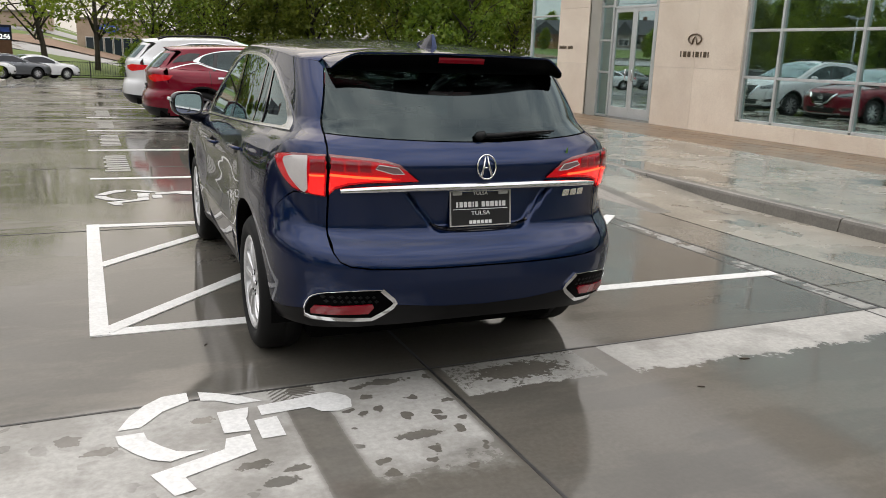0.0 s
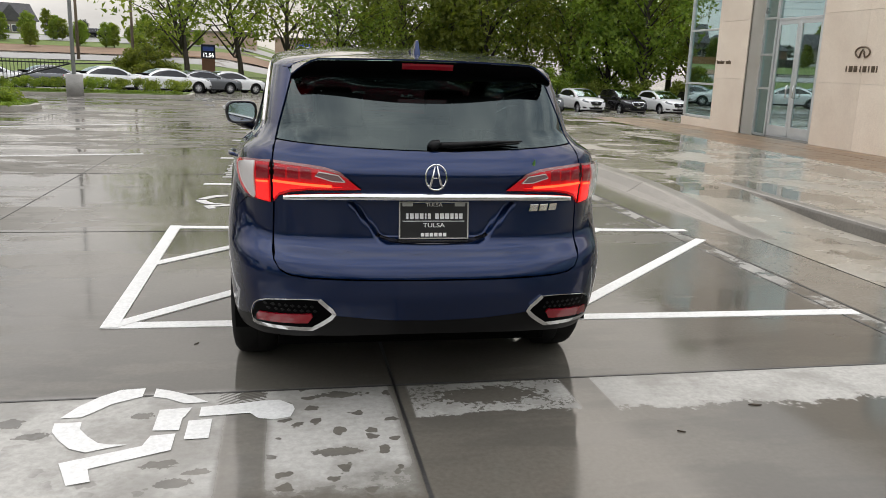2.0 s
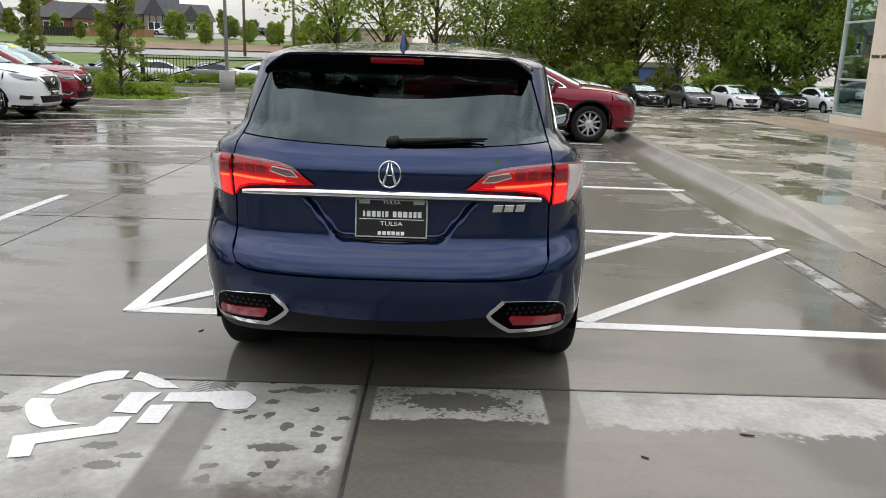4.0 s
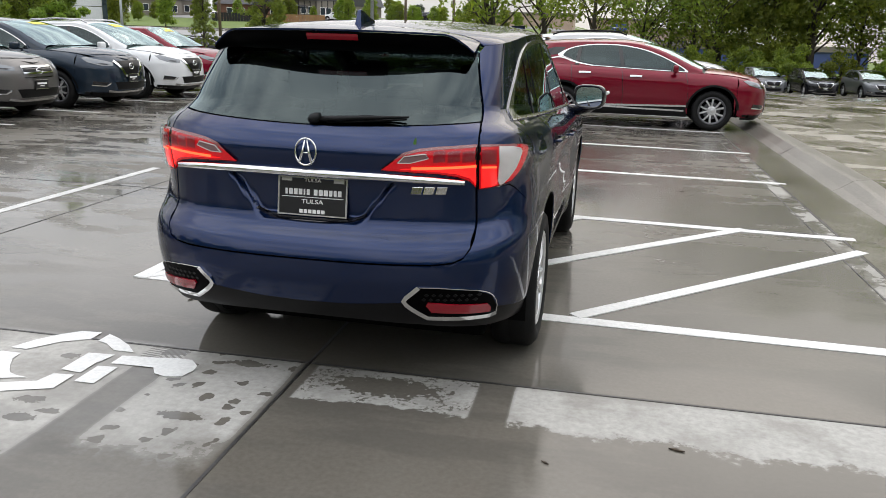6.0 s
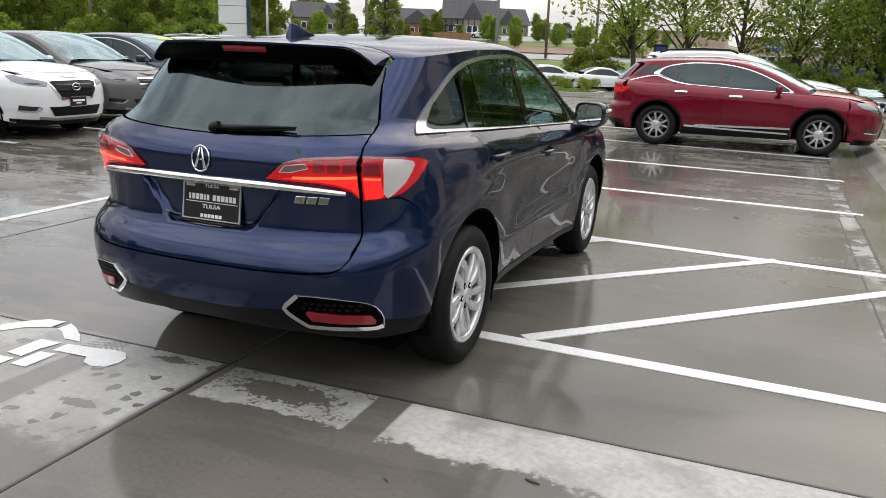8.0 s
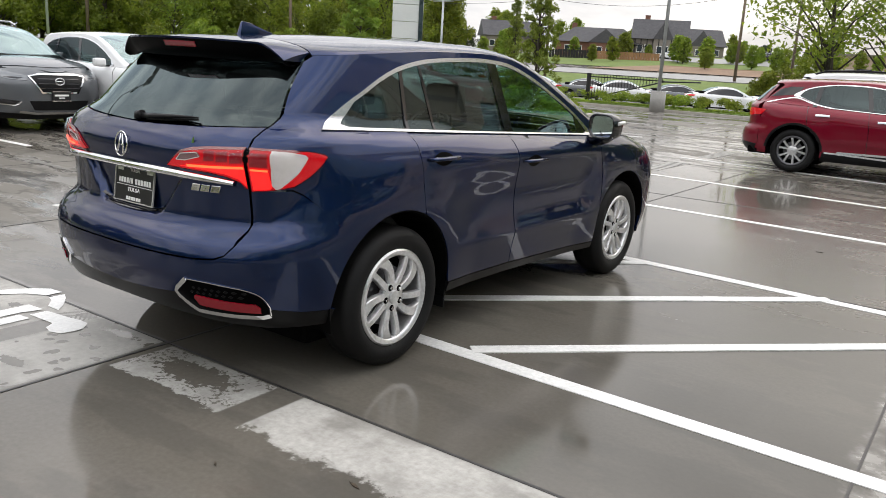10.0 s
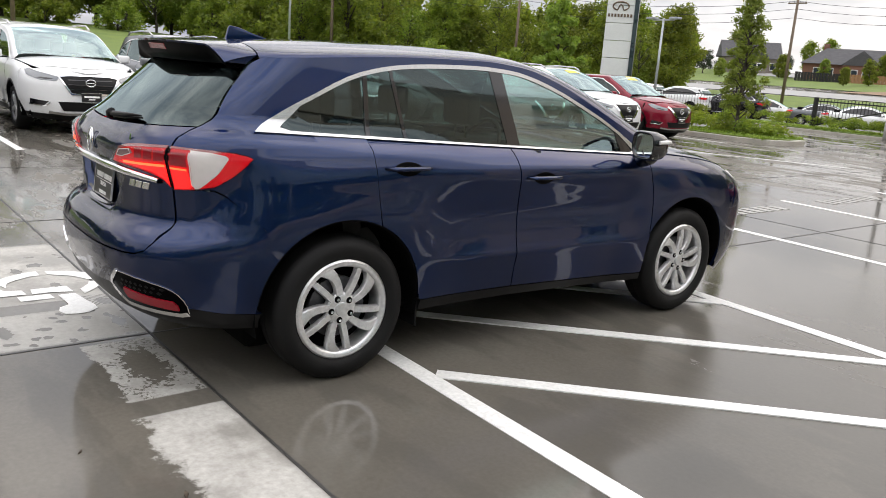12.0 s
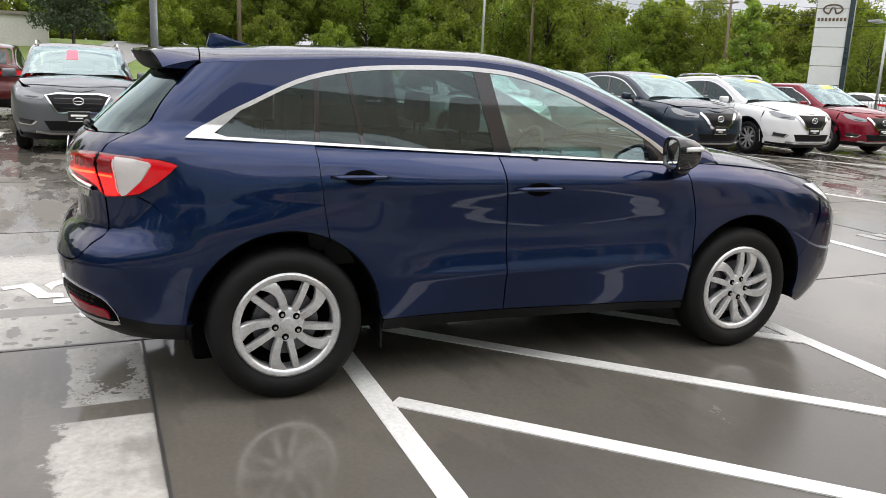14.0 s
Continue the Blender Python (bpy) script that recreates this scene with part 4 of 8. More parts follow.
        for y, wa, wb, dx in ((-.050, .098, .068, 0), (-.064, .104, .074, 0), (-.067, .110, .080, 0), (-.055, .117, .087, 0), (-.02, .119, .088, 0), (.03, .110, .078, -.004), (.065, .090, .060, -.010), (.085, .062, .040, -.018), (.095, .025, .016, -.02)):
            ring = []
            for k in range(28):
                a = 2 * math.pi * k / 28
                c, q = math.cos(a), math.sin(a)
                x, z = math.copysign(abs(c) ** .55, c) * wa, math.copysign(abs(q) ** .55, q) * wb
                ring.append(bm.verts.new((sgn * (x * (1 + .9 * min(0, z)) + dx), y, z)))
            rings.append(ring)
        for p, q in zip(rings, rings[1:]):
            for k in range(28):
                bm.faces.new((p[k], p[(k + 1) % 28], q[(k + 1) % 28], q[k])).smooth = True
        bm.faces.new(rings[-1])
        mr = part("door_mirror", bm, GLOSSBLACK, car, "gloss black door mirror with a clear turn lamp")
        mr.matrix_local = pose(sgn * 1.035, 3.03, 1.165, 0, 0, -17 * sgn)
        part("mirror_glass", boxes((-.102, -.052, -.071, .102, -.049, .071), bevel=0.0), plain("mirror", (.8, .86, .86), 0.02, 1.0), mr)
        bm = bmesh.new()
        tube([(sgn * x, y, z) for x, y, z in ((.121, -.03, .03), (.118, .02, .034), (.104, .055, .034), (.075, .082, .03))], [.012, .013, .012, .008], 8, bm)
        part("turn_lamp", bm, CLEARLENS, mr)
        bm = bmesh.new()
        tube([(-sgn * .17, .02, -.10), (-sgn * .10, .015, -.105), (-sgn * .03, .01, -.075), (sgn * .01, .0, -.04)], [.035, .042, .05, .06], 10, bm)
        part("mirror_arm", bm, GLOSSBLACK, mr)
        # head lamp
        skin("head_lamp", S.on_side, [(4.08, .962), (4.22, .955), (4.34, .925), (4.43, .878), (4.455, .835), (4.41, .822), (4.30, .862), (4.18, .915)], HEADLENS, car, step=0.02, lift=0.008, depth=0.02, sign=sgn)

    flap = [(.80 + .075 * math.cos(a) * min(1, abs(math.cos(a)) + .45), .985 + .075 * math.sin(a) * min(1, abs(math.sin(a)) + .45)) for a in np.linspace(0, 2 * math.pi, 29)]
    strip("fuel_flap_gap", S.on_side, flap, .006, GLOSSBLACK, car, lift=0.0012, thick=0.002, sign=-1)

    # front bumper and grille
    def f_s(y, z):
        return 0.62 + S.front(.62, z) - y
    fr = [(0, .84), (.5, .85), (f_s(4.225, .90), .90), (f_s(4.165, .70), .70)] + [(f_s(y, z), z) for y, z in arc(3.635, .365, FA, 21.5, -12, 12)] + [(.9, .225), (.5, .21)]
    fb = skin("front_bumper", S.wrap_front, fr + [(0, .21)] + [(-s, z) for s, z in fr[::-1] if s > 0], NAVY, car, step=0.05, depth=0.02)
    skin("grille", S.wrap_front, [(-.42, .74), (.42, .74), (.34, .56), (-.34, .56)], PLASTIC, fb, step=0.06, lift=0.006)
    skin("bonnet_lip", S.on_hood, [(u, 4.29 + .2 * (1 - abs(u) ** 2)) for u in np.linspace(-.99, .99, 25)] + [(u, 4.42 + .2 * (1 - abs(u) ** 2)) for u in np.linspace(.99, -.99, 25)], NAVY, car, step=0.06, lift=-0.012, out=lambda p: Vector((0, .3, 1)))

    # antenna fin
    bm = bmesh.new()
    prism(bm, [(.745, 1.600), (.765, 1.672), (.775, 1.679), (.82, 1.674), (.88, 1.653), (.95, 1.632), (1.01, 1.620), (1.01, 1.605)], "yz", -.018, .018, 0.008)
    for v in bm.verts:
        if v.co.z > 1.64:
            v.co.x *= 0.45
    part("antenna_fin", bm, NAVY, car, smooth=40)

    # lining, wheel wells and floor, near-black with their shade put into the colour
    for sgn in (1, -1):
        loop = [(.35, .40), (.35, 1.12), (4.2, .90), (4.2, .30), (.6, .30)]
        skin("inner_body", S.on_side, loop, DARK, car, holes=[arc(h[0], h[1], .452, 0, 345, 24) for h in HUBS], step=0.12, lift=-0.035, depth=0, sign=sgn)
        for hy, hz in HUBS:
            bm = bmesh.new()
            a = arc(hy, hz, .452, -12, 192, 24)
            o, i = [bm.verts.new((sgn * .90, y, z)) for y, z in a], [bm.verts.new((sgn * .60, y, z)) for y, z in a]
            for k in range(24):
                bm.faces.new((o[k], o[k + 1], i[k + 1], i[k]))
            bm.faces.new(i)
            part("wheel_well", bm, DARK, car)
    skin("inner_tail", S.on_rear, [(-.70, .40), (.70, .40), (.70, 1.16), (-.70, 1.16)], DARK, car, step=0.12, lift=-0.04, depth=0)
    # the rear boxes are added to shut out bright ground under the tail
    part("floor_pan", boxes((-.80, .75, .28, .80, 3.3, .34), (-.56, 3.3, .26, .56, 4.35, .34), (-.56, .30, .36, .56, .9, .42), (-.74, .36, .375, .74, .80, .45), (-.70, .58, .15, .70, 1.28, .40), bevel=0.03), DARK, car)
    # mud flaps
    for sgn in (1, -1):
        part("mud_flap", boxes((sgn * .72, 1.440, .20, sgn * .89, 1.452, .36), bevel=0.003), PLASTIC, car)

    # seats and dashboard
    for x in (-.37, .37):
        for y, h in ((2.25, .66), (1.28, .64)):
            bm = bmesh.new()
            box(bm, x - .25, y - .06, .55, x + .25, y + .46, .70, 0.06)
            box(bm, x - .24, y - .14, .62, x + .24, y + .02, 1.17, 0.06, pose(0, y, .6, 8, 0, 0) @ pose(0, -y, -.6))
            part("seat", bm, SEATCLOTH, car, smooth=50)
            bm = bmesh.new()
            box(bm, x - .13, y - .235, 1.215, x + .13, y - .135, 1.40, 0.04)
            cyl(bm, (x - .05, y - .18, 1.12), (x - .05, y - .18, 1.25), .007, seg=8)
            cyl(bm, (x + .05, y - .18, 1.12), (x + .05, y - .18, 1.25), .007, seg=8)
            part("headrest", bm, SEATCLOTH, car, smooth=50)
    part("dashboard", boxes((-.76, 3.0, .74, .76, 3.42, 1.06), bevel=0.07), PLASTIC, car)
    bm = bmesh.new()
    tube([(-.37 + .18 * math.cos(a), 2.86 + .07 * math.sin(a), 1.02 + .165 * math.sin(a)) for a in np.linspace(0, 2 * math.pi, 33)], .017, 8, bm)
    tube([(-.54, 2.87, 1.02), (-.37, 2.90, 1.0), (-.20, 2.87, 1.02)], [.018, .05, .018], 8, bm)
    tube([(-.37, 2.90, 1.0), (-.37, 3.1, .93)], .035, 8, bm)
    part("steering_wheel", bm, PLASTIC, car)
    part("rear_shelf", boxes((-.62, .45, .88, .62, 1.05, .92), bevel=0.02), DARK, car)
    add_wheels(car, "turbine", [(y, .361) for y, _ in HUBS], .922, .361, .249, "turbine", 56)
    return car


hero = hero_car()
# leaf-shaped green sliver, added in place of a small reflection in the tailgate
bm = bmesh.new()
prism(bm, [(0, -.026), (.006, -.010), (.007, .006), (.002, .024), (-.005, .010), (-.006, -.008)], "xz", -.0015, .0)
leaf = part("leaf", bm, surf("green_glint", (.04, .12, .015), (.08, .20, .03), 40, .35))
leaf.matrix_world = hero.matrix_local @ pose(.452, SUV.rear(.452, 1.142) - .002, 1.142, -4, 8, 9)
tagged(leaf, "small green sliver on the tailgate standing in for a reflection", "leaf")
# ---------- ground ----------
def sst(a, b, x):
    t = max(0.0, min(1.0, (x - a) / (b - a)))
    return t * t * (3 - 2 * t)


def land(x, y):
    """Height of the ground: level round the car, falling away to the north, rising to the west and to the houses."""
    z = -0.033 * max(0.0, min(34.0, y - 32))
    z += 3.0 * sst(-30, -85, x) * sst(75, 20, y)
    z += 2.3 * sst(58, 94, y) * sst(8, -8, x)
    z += 3.4 * sst(94, 165, y) * sst(25, -10, x)
    z -= 0.67 * max(0.0, min(1.0, (y - 24) / 28)) * sst(5, 9, x)
    return z


def ground_material():
    m, nt, p = nodes_of("wet_concrete")
    L = nt.links.new
    geo = nt.nodes.new("ShaderNodeNewGeometry")
    sep = nt.nodes.new("ShaderNodeSeparateXYZ")

    def nz(scale, detail=5, rough=0.6, stretch=(1, 1, 1)):
        mp = nt.nodes.new("ShaderNodeMapping")
        mp.inputs["Scale"].default_value = stretch
        n = nt.nodes.new("ShaderNodeTexNoise")
        n.inputs["Scale"].default_value, n.inputs["Detail"].default_value, n.inputs["Roughness"].default_value = scale, detail, rough
        L(geo.outputs["Position"], mp.inputs[0])
        L(mp.outputs[0], n.inputs["Vector"])
        return n.outputs[0]

    def M(op, a, b=None, c=None):
        return mathn(nt, op, a, b, c)
    L(geo.outputs["Position"], sep.inputs[0])
    X, Y = sep.outputs[0], sep.outputs[1]
    edge = nz(3.2, 6, 0.62)
    fine_edge = nz(22, 3, 0.6)
    ragged = M("ADD", M("MULTIPLY", M("SUBTRACT", edge, 0.5), 0.55), M("MULTIPLY", M("SUBTRACT", fine_edge, 0.5), 0.22))

    def step(lo, hi, v):
        r = nt.nodes.new("ShaderNodeMapRange")
        r.interpolation_type = "SMOOTHSTEP"
        r.inputs[1].default_value, r.inputs[2].default_value = lo, hi
        L(v, r.inputs[0])
        return r.outputs[0]

    def area(x0, x1, y0, y1, soft=0.02, rag=1.0, fade=None):
        """1 inside the rectangle; its lower side is ragged, the others fairly straight."""
        yy = M("ADD", Y, M("MULTIPLY", ragged, rag))
        f = M("MULTIPLY", step(x0 - soft, x0 + soft, X), M("SUBTRACT", 1.0, step(x1 - soft, x1 + soft, X)))
        f = M("MULTIPLY", f, step(y0 - (fade or soft), y0 + (fade or soft), yy))
        return M("MULTIPLY", f, M("SUBTRACT", 1.0, step(y1 - soft, y1 + soft, Y)))

    def blob(cx, cy, rx, ry, rag=0.9, lo=0.85, hi=1.05):
        dx, dy = M("DIVIDE", M("SUBTRACT", X, cx), rx), M("DIVIDE", M("SUBTRACT", Y, cy), ry)
        d = M("SQRT", M("ADD", M("MULTIPLY", dx, dx), M("MULTIPLY", dy, dy)))
        d = M("ADD", d, M("MULTIPLY", M("SUBTRACT", fine_edge, 0.5), 1.7))
        return M("SUBTRACT", 1.0, step(lo, hi, M("ADD", d, M("MULTIPLY", ragged, rag))))
    # dry islands left by parked cars
    dry = area(-0.6, 0.93, 2.60, 3.74, 0.06, 1.1, 0.22)
    dry = M("MAXIMUM", dry, area(0.90, 1.645, 2.80, 3.735, 0.03, 0.8, 0.14))
    hole = blob(2.13, 3.56, 0.27, 0.10, 1.6)
    speck = M("MULTIPLY", step(0.50, 0.55, nz(48, 3, 0.7)), step(0.42, 0.6, nz(6, 3, 0.6)))
    dry = M("MAXIMUM", dry, M("MULTIPLY", area(1.735, 2.53, 3.36, 3.715, 0.012, 0.35), M("SUBTRACT", 1.0, M("MAXIMUM", hole, M("MULTIPLY", speck, 0.9)))))
    dry = M("MAXIMUM", dry, area(2.70, 6.6, 3.335, 3.72, 0.012, 0.72, 0.035))
    dry = M("MAXIMUM", dry, M("MULTIPLY", M("MULTIPLY", step(4.80, 4.90, M("ADD", X, M("MULTIPLY", ragged, 0.30))), M("SUBTRACT", 1.0, step(5.01, 5.03, X))), M("MULTIPLY", step(0.40, 0.60, nz(2.6, 5, 0.6)), M("MULTIPLY", M("MULTIPLY", step(3.7, 3.8, Y), M("SUBTRACT", 1.0, step(9.0, 15.0, Y))), 0.8))))
    # drops, prints and a wiped track across the dry part
    vor = nt.nodes.new("ShaderNodeTexVoronoi")
    vor.inputs["Scale"].default_value = 8.5
    wv = nt.nodes.new("ShaderNodeVectorMath")
    wv.operation = "ADD"
    nzc = nt.nodes.new("ShaderNodeTexNoise")
    nzc.inputs["Scale"].default_value = 14
    sc = nt.nodes.new("ShaderNodeVectorMath")
    sc.operation = "SCALE"
    sc.inputs[3].default_value = 0.09
    L(geo.outputs["Position"], nzc.inputs["Vector"])
    L(nzc.outputs["Color"], sc.inputs[0])
    L(geo.outputs["Position"], wv.inputs[0])
    L(sc.outputs[0], wv.inputs[1])
    L(wv.outputs[0], vor.inputs["Vector"])
    big = M("SUBTRACT", 1.0, step(0.31, 0.37, M("ADD", vor.outputs["Distance"], M("MULTIPLY", step(0.45, 0.66, nz(1.7, 3)), 0.20))))
    spots = M("MULTIPLY", big, step(0.95, 1.15, X))
    spots = M("MAXIMUM", spots, M("MULTIPLY", big, M("MULTIPLY", step(0.5, 0.62, nz(1.9, 3)), 0.55)))
    spots = M("MULTIPLY", spots, M("SUBTRACT", 1.0, step(1.66, 1.68, X)))
    track = M("MULTIPLY", M("MULTIPLY", step(0.86, 0.90, X), M("SUBTRACT", 1.0, step(1.05, 1.10, X))), M("SUBTRACT", 1.0, step(3.50, 3.66, Y)))
    dry = M("MULTIPLY", dry, M("SUBTRACT", 1.0, M("MAXIMUM", M("MULTIPLY", spots, 0.95), M("MULTIPLY", track, 0.85))))
    for cx, cy, rx, ry in ((-.01, 3.49, .05, .05), (.11, 3.36, .07, .035), (.52, 3.51, .06, .035), (.66, 3.05, .07, .035), (.73, 2.89, .07, .035), (.81, 2.97, .05, .03), (1.40, 3.65, .11, .035), (1.36, 3.07, .11, .04), (.99, 3.69, .07, .05)):
        dry = M("MULTIPLY", dry, M("SUBTRACT", 1.0, M("MULTIPLY", blob(cx, cy, rx, ry, 0.9), 0.85)))
    # the print of a tyre's tread
    tread = M("MULTIPLY", area(0.84, 1.06, 3.56, 3.735, 0.015, 0.05), step(0.45, 0.6, M("MULTIPLY_ADD", M("SINE", M("ADD", M("MULTIPLY", Y, 190.0), M("MULTIPLY", M("ABSOLUTE", M("SUBTRACT", X, 0.95)), 160.0))), 0.5, 0.5)))
    dry = M("MULTIPLY", dry, M("SUBTRACT", 1.0, M("MULTIPLY", tread, 0.8)))
    # half-dried blotches
    dry = M("MULTIPLY", dry, M("MULTIPLY_ADD", step(0.36, 0.56, nz(2.3, 4, 0.55)), 0.5, 0.5))
    mott = nz(16, 4, 0.65)
    dry = M("MULTIPLY", dry, M("MULTIPLY_ADD", mott, 0.5, 0.7))
    near = M("MULTIPLY", M("SUBTRACT", 1.0, step(12.0, 17.0, Y)), step(-2.5, 0.5, X))
    # standing water and damp, in streaks along the fall of the lot
    pud = nz(0.42, 6, 0.62, (0.55, 1.6, 1))
    pud2 = nz(1.5, 5, 0.6, (0.8, 2.0, 1))
    wet = step(0.455, 0.505, M("ADD", M("MULTIPLY", pud, 0.65), M("MULTIPLY", pud2, 0.35)))
    damp = M("MULTIPLY", M("SUBTRACT", 1.0, near), step(0.52, 0.62, nz(0.9, 5, 0.6, (0.5, 1.5, 1))))
    # colour
    base = ramp(nt, nz(0.6, 6, 0.6), (0.112, 0.102, 0.085), (0.160, 0.147, 0.125), 0.35, 0.7)
    base = mixc(nt, 0.16, base, ramp(nt, nz(42, 4, 0.6), (0.085, 0.078, 0.065), (0.235, 0.22, 0.19), 0.3, 0.7))
    base = mixc(nt, M("MULTIPLY", wet, 0.45), base, (0.085, 0.08, 0.07))
    stain = step(0.58, 0.72, nz(0.8, 5, 0.6))
    base = mixc(nt, M("MULTIPLY", stain, 0.25), base, (0.10, 0.085, 0.06))
    # base colour darker towards the east, in the southern part of the lot
    east_tone = M("MULTIPLY", step(2.2, 3.8, M("ADD", X, M("MULTIPLY", ragged, 1.5))), M("SUBTRACT", 1.0, step(8.0, 12.0, Y)))
    base = mixc(nt, M("MULTIPLY", east_tone, 0.42), base, (0.066, 0.062, 0.053))
    pool = nz(0.8, 5, 0.55, (0.7, 1.5, 1))
    rim = M("MULTIPLY", step(0.485, 0.50, pool), M("SUBTRACT", 1.0, step(0.503, 0.53, pool)))
    away = M("SUBTRACT", 1.0, near)
    base = mixc(nt, M("MULTIPLY", M("MULTIPLY", rim, away), 0.6), base, (0.05, 0.046, 0.038))
    base = mixc(nt, M("MULTIPLY", M("MULTIPLY", M("SUBTRACT", 1.0, step(0.485, 0.50, pool)), away), 0.22), base, (0.21, 0.20, 0.18))
    lightc = ramp(nt, nz(30, 5, 0.65), (0.33, 0.32, 0.295), (0.50, 0.49, 0.46), 0.25, 0.75)
    base = mixc(nt, M("MULTIPLY", damp, 0.10), base, lightc)
    base = mixc(nt, dry, base, lightc)
    L(base, p.inputs["Base Color"])
    far_r = M("MULTIPLY_ADD", wet, -0.34, 0.40)
    near_r = M("MULTIPLY_ADD", wet, -0.06, 0.115)
    r = M("ADD", M("MULTIPLY", near, near_r), M("MULTIPLY", M("SUBTRACT", 1.0, near), far_r))
    r = M("ADD", r, M("MULTIPLY", mott, 0.025))
    r = M("ADD", r, M("MULTIPLY", M("MULTIPLY", step(4.8, 6.4, Y), step(2.6, 3.6, X)), M("MULTIPLY", near, 0.16)))
    r = M("ADD", r, M("MULTIPLY", damp, 0.25))
    r = M("MAXIMUM", r, M("MULTIPLY", dry, 0.8))
    L(r, p.inputs["Roughness"])
    spec = M("ADD", M("MULTIPLY", near, 0.5), M("MULTIPLY", M("SUBTRACT", 1.0, near), M("MULTIPLY_ADD", wet, 0.50, 0.12)))
    L(spec, p.inputs["Specular IOR Level"])
    p.inputs["IOR"].default_value = 1.36
    h = M("ADD", M("MULTIPLY", nz(70, 4, 0.6), 0.16), M("MULTIPLY", nz(2.2, 3), 0.8))
    b = nt.nodes.new("ShaderNodeBump")
    b.inputs["Distance"].default_value = 0.004
    L(M("MULTIPLY_ADD", dry, 0.3, 0.10), b.inputs["Strength"])
    L(h, b.inputs["Height"])
    L(b.outputs[0], p.inputs["Normal"])
    return m


WETCONC = ground_material()


def sheet(name, xs, ys, mat, lift=0.0, f=land):
    V = [(x, y, f(x, y) + lift) for y in ys for x in xs]
    n = len(xs)
    F = [(j * n + i, j * n + i + 1, (j + 1) * n + i + 1, (j + 1) * n + i) for j in range(len(ys) - 1) for i in range(n - 1)]
    return mesh_ob(name, V, F, mat)


gx = [-1500, -700, -400, -260] + list(np.arange(-180, 181, 6.0)) + [260, 400, 700, 1500]
gy = [-1500, -600, -250, -120, -60, -30] + list(np.arange(-15, 181, 3.5)) + [220, 300, 500, 900, 1800]
tagged(sheet("ground", gx, gy, WETCONC), "wet grey concrete of the parking lot", "ground", kind="structure")

PAINT = surf("road_paint", (0.62, 0.62, 0.6), (0.76, 0.76, 0.74), 6, 0.45, fine=45, bumps=0.12)
WORN = surf("worn_road_paint", (0.36, 0.355, 0.34), (0.62, 0.62, 0.6), 9, 0.5, fine=60, bumps=0.12)
FADED = surf("faded_road_paint", (0.20, 0.195, 0.18), (0.40, 0.395, 0.37), 9, 0.35, fine=60, bumps=0.1)
SEAL = surf("joint_seal", (0.02, 0.02, 0.02), (0.045, 0.043, 0.04), 9, 0.5)


def stripe(name, a, b, w, mat=PAINT, z=0.0, h=0.004, label="white painted parking line on wet concrete", cat="parking line"):
    a, b = Vector(a), Vector(b)
    d = (b - a).normalized()
    n = Vector((-d.y, d.x)) * w / 2
    bm = bmesh.new()
    prism(bm, [tuple(a - n), tuple(b - n), tuple(b + n), tuple(a + n)], "xy", z - 0.01, z + h)
    return tagged(part(name, bm, mat, smooth=0), label, cat, kind="structure")


# stalls north of the hatched bay
for yl, yr in ((10.40, 10.12), (13.16, 12.76), (16.08, 15.52), (18.85, 18.3), (21.6, 21.05)):
    stripe("parking_line", (.14, yl), (5.12, yr), .10)
# hatched bay
stripe("parking_line", (.12, 4.80), (5.0, 4.65), .11)
stripe("parking_line", (.12, 7.69), (5.14, 7.37), .11)
stripe("parking_line", (.135, 4.75), (.135, 7.74), .10, h=.0075)
for c in (1.86, 3.22, 4.65, 6.13):
    y0, y1 = 4.78, 7.48
    x0, x1 = max(.16, y0 - c), min(5.08, y1 - c)
    stripe("parking_line", (x0, x0 + c), (x1, x1 + c), .10, h=.0065)
# the western row of stalls
for y in (1.9, 4.62, 7.2, 9.3, 11.5, 13.8, 16.4, 19.1, 21.8):
    stripe("parking_line", (-11.6, y), (-6.3, y), .10)
stripe("parking_line", (-2.06, 5.2), (-2.04, 8.6), .10, WORN, label="worn white line on the lot")
stripe("parking_line", (-4.2, 12.85), (-1.1, 13.6), .12, WORN, label="worn white line on the lot")
stripe("parking_line", (-7.4, 16.9), (-2.0, 19.6), .14, WORN, label="worn white line on the lot")
# slab joints
for x in (-11.0, -7.8, -4.65, -1.5, 1.68, 4.86):
    stripe("joint", (x, -12), (x, 32), .012 if x != 1.68 else .016, SEAL, h=0.0025, label="dark sealed joint between concrete slabs", cat="joint")
for y in (-3.8, 0.0, 3.745, 7.52, 11.3, 15.1, 18.9, 22.7, 26.5, 30.3):
    stripe("joint", (-20, y + .02), (5.5, y - .02), .012 if y != 3.745 else .014, SEAL, h=0.0025, label="dark sealed joint between concrete slabs", cat="joint")


